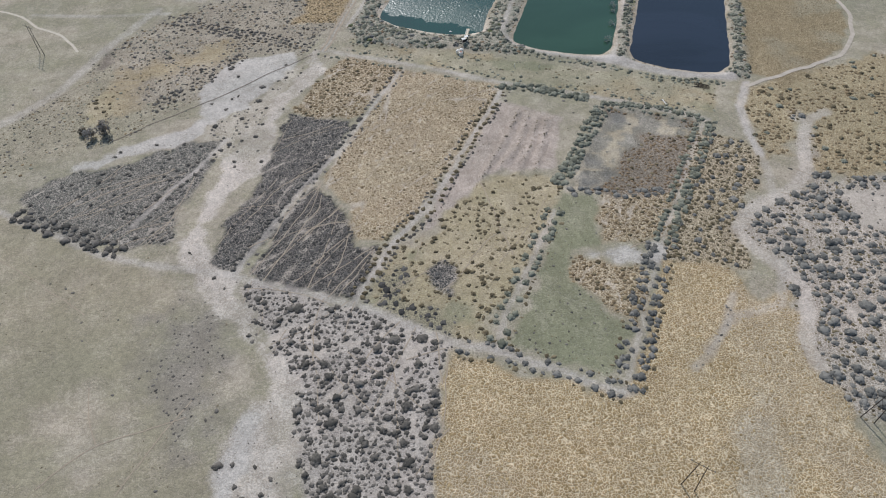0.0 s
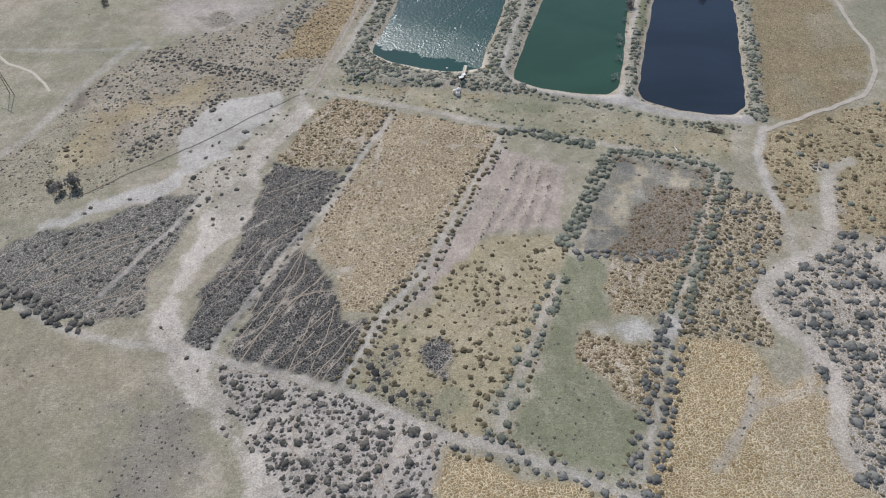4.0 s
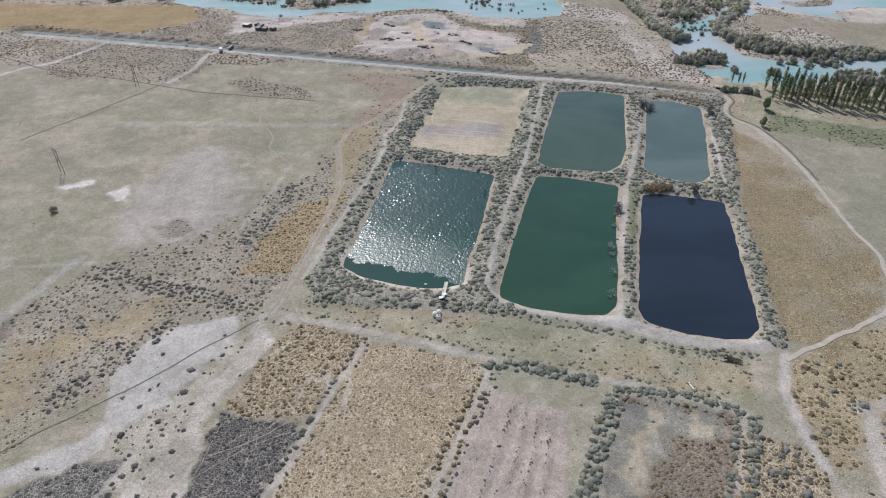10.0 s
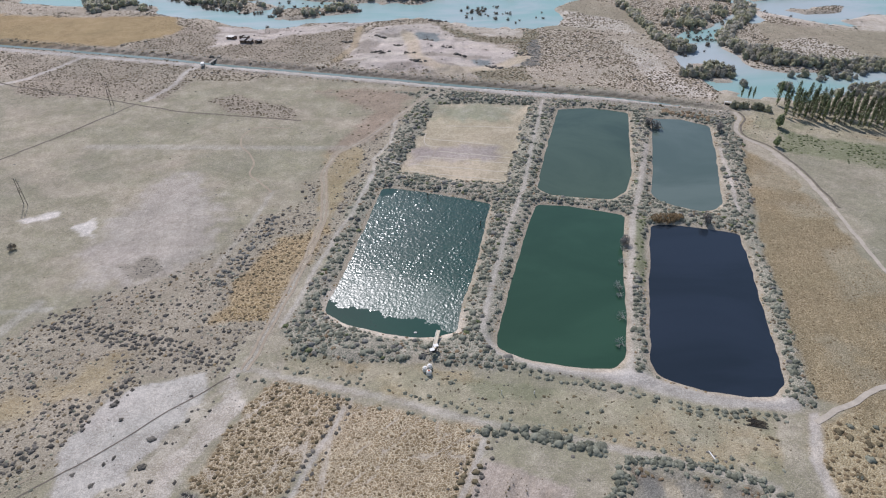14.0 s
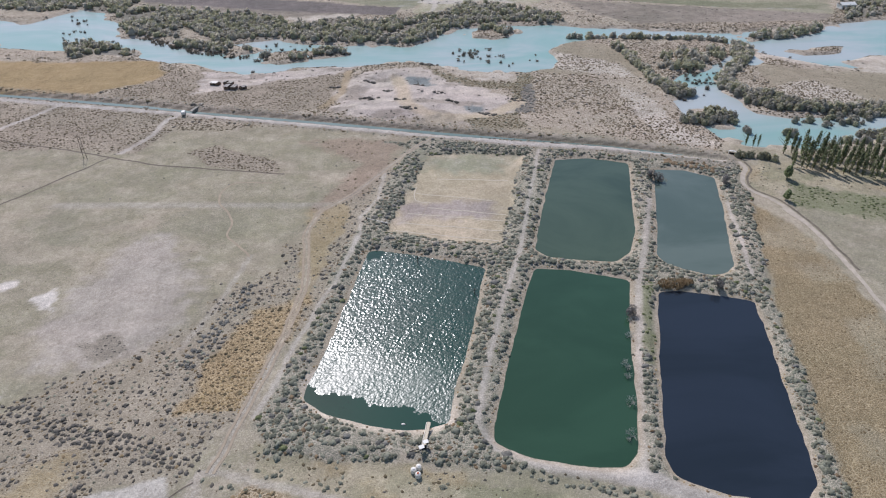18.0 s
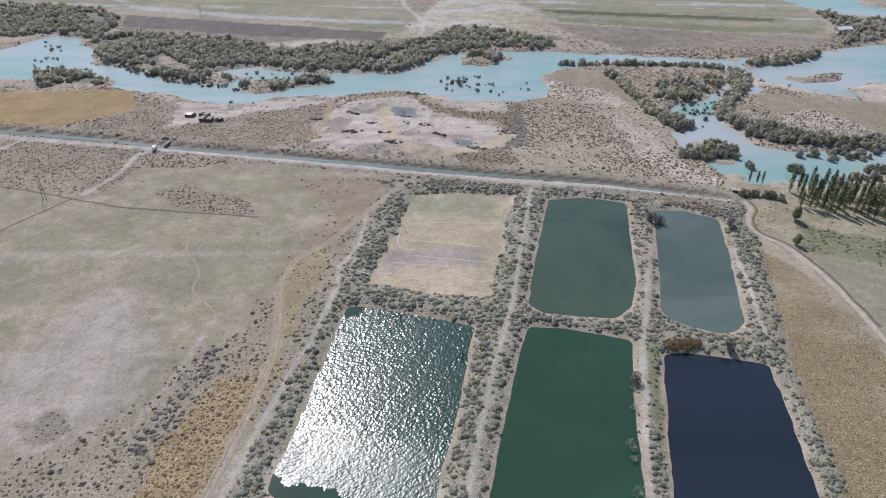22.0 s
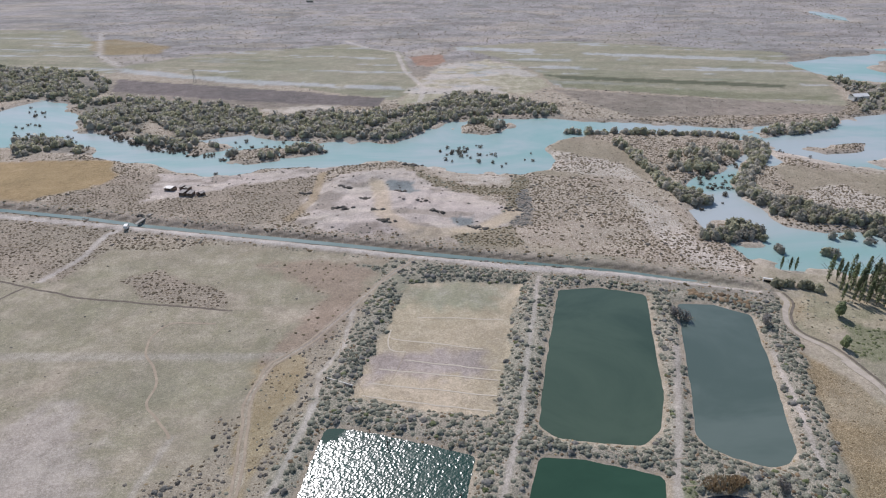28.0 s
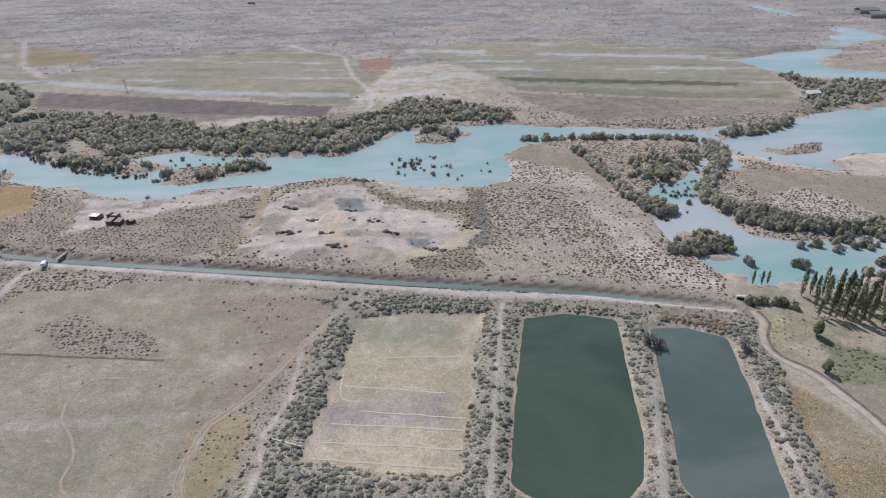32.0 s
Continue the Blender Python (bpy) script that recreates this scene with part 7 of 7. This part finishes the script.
def build_jetty():
    turn, long = at_turn(PUMP, JET_A)
    ob = thing("jetty", PUMP, "pale wooden plank jetty running out into the green pond", "jetty", turn=turn)
    for k in range(3):
        y = -0.35 + 0.35 * k
        box("beam" if k != 1 else "walkway", (0.4, y - (0.06 if k != 1 else 0.34), 0.55), (long + 0.6, y + (0.06 if k != 1 else 0.34), 0.68 if k != 1 else 0.74), PALE_WOOD, ob)
    for x in (1.2, 3.4, 5.6):
        for y in (-0.42, 0.42):
            pole("pile", (x, y, -1.2), (x, y, 0.95), 0.07, 0.06, OLD_WOOD, ob)
    pole("hose", (0.5, 0.52, 0.7), (long + 0.4, 0.55, 0.72), 0.09, 0.09, WHITE_PLASTIC, ob, "white plastic hose")
    return ob


def build_pump():
    ob = thing("pump_station", PUMP, "small dark pump under a white-topped shelter at the pond bank", "pump", turn=20)
    box("base", (-1.1, -0.9, -0.1), (1.1, 0.9, 0.22), CONCRETE, ob)
    for x in (-0.95, 0.95):
        for y in (-0.75, 0.75):
            pole("post", (x, y, 0.2), (x, y, 1.7), 0.06, 0.06, DARK_STEEL, ob)
    bm = bmesh.new()
    tube(bm, (-0.6, 0, 0.6), (0.35, 0, 0.6), 0.32, 0.32, 12)
    tube(bm, (0.35, 0, 0.6), (0.55, 0, 0.6), 0.42, 0.42, 12)
    part("motor", bm, DARK_STEEL, ob, "black electric pump motor")
    for k, (x, y) in enumerate(((-0.7, -0.55), (0.65, 0.5))):
        box("roof_sheet", (x - 0.62, y - 0.5, 1.66), (x + 0.62, y + 0.5, 1.75), WHITE, ob, "white roof sheet")
    pole("pipe", (-0.7, 0, 0.5), (-3.4, 0.3, 0.3), 0.12, 0.12, DARK_STEEL, ob, "black steel pipe")
    return ob


def build_tank(spot, k):
    ob = thing("water_tank", spot, "round white plastic water tank standing beside the track", "tank", "white water tanks")
    bm = bmesh.new()
    rings = [(0.62, 0.0), (0.66, 0.08), (0.66, 0.95), (0.6, 1.1), (0.4, 1.24), (0.22, 1.3)]
    loops = [[bm.verts.new((r * math.cos(2 * math.pi * i / 20), r * math.sin(2 * math.pi * i / 20), z)) for i in range(20)] for r, z in rings]
    for low, up in zip(loops, loops[1:]):
        for i in range(20):
            bm.faces.new((low[i], low[(i + 1) % 20], up[(i + 1) % 20], up[i]))
    bm.faces.new(loops[-1])
    part("shell", bm, WHITE_PLASTIC, ob)
    pole("lid", (0, 0, 1.29), (0, 0, 1.38), 0.26, 0.25, ORANGE if k == 2 else WHITE, ob, "round screw lid", 16)
    for z in (0.35, 0.65):
        bm = bmesh.new()
        tube(bm, (0, 0, z), (0, 0, z + 0.06), 0.69, 0.69, 20)
        part("rib", bm, WHITE_PLASTIC, ob)
    pole("outlet", (0.6, 0, 0.14), (0.86, 0, 0.14), 0.05, 0.05, DARK_STEEL, ob)
    return ob


def build_post(spot, long):
    ob = thing("mooring_post", (*spot, 0.0), "black wooden post standing in the green pond", "post", "posts in the pond")
    pole("shaft", (0, 0, -1.2), (0.05, 0, long), 0.16, 0.12, DARK_WOOD, ob)
    pole("arm", (-0.55, 0, long * 0.72), (0.6, 0, long * 0.8), 0.08, 0.07, DARK_WOOD, ob)
    box("cap", (-0.16, -0.16, long), (0.26, 0.16, long + 0.12), DARK_WOOD, ob)


def build_float():
    ob = thing("pond_float", (*FLOAT, 0.02), "small white plastic float lying on the pond", "float")
    bm = bmesh.new()
    bmesh.ops.create_icosphere(bm, subdivisions=2, radius=0.3)
    for v in bm.verts:
        v.co = Vector((v.co.x * 1.7, v.co.y, v.co.z * 0.7))
    part("body", bm, WHITE_PLASTIC, ob)
    pole("ring", (0.45, 0, 0.05), (0.62, 0, 0.1), 0.06, 0.05, DARK_STEEL, ob)


def build_dead_bush(spot, seed, size):
    """A leafless bush that leans from the bank over the water, limb by limb."""
    ob = thing("dead_bush", (*spot, 0.0), "pale leafless dead bush leaning into the pond water", "bush", "dead bushes in the pond")
    r = random.Random(seed)

    def grow(bm, p, d, long, thick, depth):
        q = p + d * long
        tube(bm, p, q, thick, thick * 0.65, 4)
        if depth:
            for _ in range(3):
                grow(bm, q, (d + Vector((r.uniform(-0.8, 0.8), r.uniform(-0.8, 0.8), r.uniform(-0.35, 0.4)))).normalized(), long * r.uniform(0.6, 0.85), thick * 0.65, depth - 1)

    for k in range(7):
        bm = bmesh.new()
        a = radians(100 + 27 * k + r.uniform(-12, 12))
        grow(bm, Vector((1.3, (k - 3) * 0.22, -0.05)), Vector((math.cos(a), math.sin(a), r.uniform(0.25, 0.7))).normalized(), 0.85 * size, 0.05, 3)
        part("limb", bm, BONE_WOOD, ob)


BONE_WOOD = plain_material("bleached_wood", rgb(176, 176, 164), 0.9, 0.12, 4)


def build_van():
    ob = thing("van", VAN, "white panel van parked on the dirt track at the canal bridge", "van", turn=100)
    ob.scale = (0.8, 0.85, 0.85)
    bm = bmesh.new()
    side = [(-2.4, 0.45), (2.35, 0.45), (2.4, 1.0), (1.75, 1.2), (1.2, 1.95), (-2.35, 2.0)]
    loops = [[bm.verts.new((x, y, z)) for x, z in side] for y in (-0.92, 0.92)]
    for k in range(len(side)):
        bm.faces.new((loops[0][k], loops[0][(k + 1) % 6], loops[1][(k + 1) % 6], loops[1][k]))
    bm.faces.new(loops[0][::-1])
    bm.faces.new(loops[1])
    bmesh.ops.recalc_face_normals(bm, faces=bm.faces)
    bmesh.ops.bevel(bm, geom=list(bm.edges), offset=0.09, segments=2, affect="EDGES")
    part("body", bm, WHITE, ob)
    bm = bmesh.new()
    loops = [bm.verts.new(c) for c in ((1.3, -0.78, 1.86), (1.76, -0.78, 1.28), (1.76, 0.78, 1.28), (1.3, 0.78, 1.86))]
    bm.faces.new(loops)
    bmesh.ops.solidify(bm, geom=bm.faces[:], thickness=-0.04)
    part("windscreen", bm, GLASS, ob, "dark windscreen")
    for y in (-0.935, 0.9):
        box("side_window", (0.35, y, 1.3), (1.2, y + 0.035, 1.75), GLASS, ob, "dark side window", 0.01)
    for x in (-1.45, 1.45):
        for y in (-0.85, 0.85):
            wheel = pole("wheel", (x, y - 0.11, 0.34), (x, y + 0.11, 0.34), 0.34, 0.34, RUBBER, ob, "black tyre", 16)
            pole("rim", (x, y - 0.125, 0.34), (x, y + 0.125, 0.34), 0.19, 0.19, STEEL, wheel, "steel rim", 12)
    for y in (-0.7, 0.5):
        box("headlight", (2.36, y, 0.8), (2.44, y + 0.22, 0.98), GLASS, ob, "headlight", 0.01)
    box("bumper", (2.3, -0.86, 0.42), (2.5, 0.86, 0.62), DARK_STEEL, ob, "black bumper", 0.03)


def build_bridge():
    turn, long = at_turn(BR_A, BR_B)
    ob = thing("footbridge", (*BR_A, 0.75), "narrow pale concrete bridge over the irrigation canal", "bridge", turn=turn)
    box("deck", (-0.6, -0.8, -0.25), (long + 0.3, 0.8, 0.0), CONCRETE, ob)
    for y in (-0.8, 0.7):
        box("kerb", (-0.6, y, 0.0), (long + 0.3, y + 0.1, 0.22), CONCRETE, ob)
    for x in (1.6, long - 2.0):
        box("pier", (x - 0.2, -0.75, -2.6), (x + 0.2, 0.75, -0.25), CONCRETE, ob)


def build_ruin(spot, turn, size, roof_mat, gone, label):
    """A low shed of four walls with a sheet roof, part of it gone."""
    ob = thing("shed", spot, label, "shed", "ruined sheds by the river", turn)
    w, d, h = size
    for name, lo, hi in (("wall", (-w / 2, -d / 2, -0.3), (w / 2, -d / 2 + 0.25, h)), ("wall", (-w / 2, d / 2 - 0.25, -0.3), (w / 2, d / 2, h)),
                         ("wall", (-w / 2, -d / 2 + 0.25, -0.3), (-w / 2 + 0.25, d / 2 - 0.25, h * 0.95)), ("wall", (w / 2 - 0.25, -d / 2 + 0.25, -0.3), (w / 2, d / 2 - 0.25, h * 0.9))):
        box(name, lo, hi, BRICK_WALL, ob, bevel=0.04)
    n = max(2, int(w / 1.1))
    for k in range(n):
        if k in gone:
            continue
        box("roof_sheet", (-w / 2 - 0.2 + k * (w + 0.4) / n, -d / 2 - 0.3, h + 0.02 + 0.05 * (k % 2)), (-w / 2 - 0.22 + (k + 1) * (w + 0.4) / n, d / 2 + 0.3, h + 0.1 + 0.05 * (k % 2)), roof_mat, ob, "sheet of roofing tin")
    box("door", (-0.45, -d / 2 - 0.03, -0.1), (0.45, -d / 2 + 0.02, min(2.0, h - 0.1)), DARK_WOOD, ob, "dark plank door")
    for x in (-w * 0.3, w * 0.3):
        box("window", (x - 0.35, -d / 2 - 0.025, 0.9), (x + 0.35, -d / 2 + 0.02, 1.6), GLASS, ob, "dark empty window")


def build_house(spot, turn, size, wall, roof, label):
    ob = thing("farm_building", spot, label, "building", "far farm buildings", turn)
    w, d, h = size
    box("wall", (-w / 2, -d / 2, -0.5), (w / 2, d / 2, h), wall, ob, bevel=0.05)
    bm = bmesh.new()
    rise = d * 0.22
    pts = [(-d / 2 - 0.5, h), (0, h + rise), (d / 2 + 0.5, h), (d / 2 + 0.5, h + 0.15), (0, h + rise + 0.18), (-d / 2 - 0.5, h + 0.15)]
    loops = [[bm.verts.new((x, y, z)) for y, z in pts] for x in (-w / 2 - 0.5, w / 2 + 0.5)]
    for k in range(6):
        bm.faces.new((loops[0][k], loops[0][(k + 1) % 6], loops[1][(k + 1) % 6], loops[1][k]))
    bm.faces.new(loops[0][::-1])
    bm.faces.new(loops[1])
    bmesh.ops.recalc_face_normals(bm, faces=bm.faces)
    part("roof", bm, roof, ob)
    for k in range(int(w / 3)):
        x = -w / 2 + 1.5 + 3 * k
        box("window" if k % 3 else "door", (x - 0.5, -d / 2 - 0.04, 0.1 if k % 3 == 0 else 1.0), (x + 0.5, -d / 2 + 0.03, 2.1), GLASS, ob, "dark opening", 0.01)


def build_pylon(spot, turn, tall=10.5):
    ob = thing("power_pole", spot, "dark wooden twin-legged power line pole on the steppe", "power pole", "power line poles", turn)
    for y in (-0.9, 0.9):
        pole("leg", (0, y * 1.4, -0.5), (0, y * 0.75, tall), 0.1, 0.07, DARK_WOOD, ob)
    pole("crossarm", (0, -2.2, tall * 0.93), (0, 2.2, tall * 0.93), 0.06, 0.06, DARK_WOOD, ob)
    pole("brace", (0, -1.15, tall * 0.35), (0, 0.85, tall * 0.75), 0.035, 0.035, DARK_WOOD, ob)
    pole("brace", (0, 1.15, tall * 0.35), (0, -0.85, tall * 0.75), 0.035, 0.035, DARK_WOOD, ob)
    for y in (-2.0, 0.0, 2.0):
        pole("insulator", (0, y, tall * 0.93), (0, y, tall * 0.93 + 0.4), 0.09, 0.06, STEEL, ob, "grey insulator")


def build_pipe():
    turn, long = at_turn(PIPE_A, PIPE_B)
    ob = thing("inlet_pipe", (*PIPE_A, 0.95), "pale inlet pipe on a dark trestle leading to the dry pond", "pipe", turn=turn)
    pole("tube", (0, 0, 0.3), (long, 0, 0.15), 0.16, 0.16, WHITE_PLASTIC, ob, "pale plastic pipe")
    box("trestle", (-0.2, -0.5, -0.1), (long * 0.95, -0.22, 0.16), DARK_WOOD, ob, "dark plank trestle")
    for x in (0.3, long * 0.5, long * 0.9):
        pole("stand", (x, 0, -1.1), (x, 0, 0.25), 0.08, 0.08, DARK_WOOD, ob)
    box("valve", (-0.3, -0.25, 0.1), (0.15, 0.25, 0.6), DARK_STEEL, ob)


def build_log_pile():
    ob = thing("pole_stack", PILE, "stack of long dark wooden poles on dry grass", "pole stack", turn=-18)
    for k in range(6):
        pole("log", (-2.4 + 0.5 * (k % 3), -1.1 + 0.42 * k, 0.14), (2.3 - 0.4 * (k % 2), -0.9 + 0.36 * k, 0.16), 0.1, 0.08, DARK_WOOD, ob)


def build_board():
    turn, long = at_turn(BOARD1, BOARD2)
    ob = thing("white_board", BOARD1, "long white board lying on the grass", "board", turn=turn)
    box("plank", (0, -0.14, 0.05), (long + 0.4, 0.14, 0.13), WHITE, ob)
    box("batten", (0.2, -0.22, 0.0), (0.32, 0.22, 0.06), OLD_WOOD, ob)
    box("batten", (long - 0.1, -0.22, 0.0), (long + 0.02, 0.22, 0.06), OLD_WOOD, ob)


def build_marker(spot, long):
    ob = thing("marker_post", spot, "short white marker post in the grass", "post", "white marker posts")
    pole("shaft", (0, 0, -0.2), (0, 0, long), 0.09, 0.08, WHITE, ob)
    box("plate", (-0.05, -0.22, long - 0.45), (0.05, 0.22, long), WHITE, ob)


def build_sluice():
    ob = thing("sluice_gate", CULV, "white concrete sluice gate at the end of the canal", "sluice", turn=70)
    for y in (-1.5, 1.3):
        box("pillar", (-0.3, y, -1.2), (0.3, y + 0.25, 1.4), WHITE, ob)
    box("lintel", (-0.35, -1.6, 1.4), (0.35, 1.65, 1.65), WHITE, ob)
    box("gate", (-0.06, -1.25, -0.9), (0.06, 1.3, 0.9), DARK_STEEL, ob, "dark steel gate leaf")
    pole("spindle", (0, 0, 0.9), (0, 0, 2.2), 0.05, 0.05, STEEL, ob)


def build_reed_clump(spot, seed, wide, tall, mat, label):
    ob = thing("reed_clump", spot, label, "reeds", "reeds at the ponds")
    r = random.Random(seed)
    for name, n, size in (("stems", 260, 0.16), ("tips", 120, 0.22)):
        verts, faces = [], []
        for _ in range(n):
            a, d = r.uniform(0, 6.28), wide * math.sqrt(r.random())
            x, y, h = math.cos(a) * d * 1.7, math.sin(a) * d, tall * r.uniform(0.6, 1.0) * (1 - 0.4 * (d / wide) ** 2)
            t, lx, ly = r.uniform(0, 3.14), r.uniform(-0.3, 0.3), r.uniform(-0.3, 0.3)
            c, s, z0, k = math.cos(t) * size, math.sin(t) * size, (-0.3 if name == "stems" else h * 0.55), len(verts)
            verts += [(x - c, y - s, z0), (x + c, y + s, z0), (x + lx + c * 0.4, y + ly + s * 0.4, h), (x + lx - c * 0.4, y + ly - s * 0.4, h)]
            faces.append((k, k + 1, k + 2, k + 3))
        tagged(mesh_object(name, np.array(verts), np.array(faces), mat), kind="stuff").parent = ob


build_jetty()
build_pump()
for k, spot in enumerate((TANK1, TANK2, TANK3)):
    build_tank(spot, k)
build_post(POST1, 2.1)
build_post(POST2, 1.6)
build_float()
for k, (spot, size) in enumerate((((56.0, 168.0), 0.7), ((54.2, 161.0), 0.9), ((51.0, 149.5), 1.2), ((50.0, 145.6), 0.8), ((48.8, 136.8), 1.1), ((46.1, 126.2), 1.2))):
    build_dead_bush(spot, k, size)
build_van()
build_bridge()
build_ruin(RUIN_A, -14, (5.0, 2.8, 1.3), TIN_PALE, {3}, "low dark mud-brick shed with a pale tin roof")
build_ruin(RUIN_B, -10, (6.4, 3.8, 1.6), TIN, {2, 5}, "ruined dark shed with a broken tarred roof")
build_ruin((RUIN_B[0] - 3, RUIN_B[1] + 7), -20, (5.0, 2.8, 1.3), CONCRETE, {1}, "dark low shed with tarred tin roof")
build_ruin(RUIN_C, 35, (3.6, 2.6, 1.2), TIN, {0}, "small collapsed shed beside the ruin")
build_house(WB, 8, (11, 6, 3.0), WHITE, WHITE, "white farm building with pale tin roof by the river")
build_house(FARB1, 5, (34, 12, 4), CONCRETE, TIN_PALE, "long pale farm hall far beyond the river")
build_house((FARB1[0] + 6, FARB1[1] + 32), 5, (26, 12, 4), CONCRETE, TIN_PALE, "long pale farm hall far beyond the river")
build_house(FARB2, 0, (9, 5, 2.4), CONCRETE, CONCRETE, "small white far building on the plain")
for spot, turn in ((POLE1, 60), (POLE2, 60), (POLE3, 60), (POLE4, 60), (POLE5, 60), (POLE6, 60)):
    build_pylon(spot, turn)
build_pipe()
build_log_pile()
build_board()
build_marker(SIGN1, 1.3)
build_marker(PVC, 0.9)
build_sluice()
REED = leaf_material("dry_reeds", rgb(142, 122, 94), rgb(186, 166, 134))
build_reed_clump(REEDS, 1, 2.6, 1.7, REED, "dense dry brown reed clump at the pond corner")
for k, spot in enumerate(spread_along(REEDROW, 3.2, 0.8, tree_rng)):
    build_reed_clump(spot, 20 + k, 1.9, 1.3, REED, "dry brown reeds along the bank of the murky pond")
build_reed_clump((REEDS[0] + 4, REEDS[1] + 0.5), 2, 1.6, 1.4, REED, "dense dry brown reed clump at the pond corner")
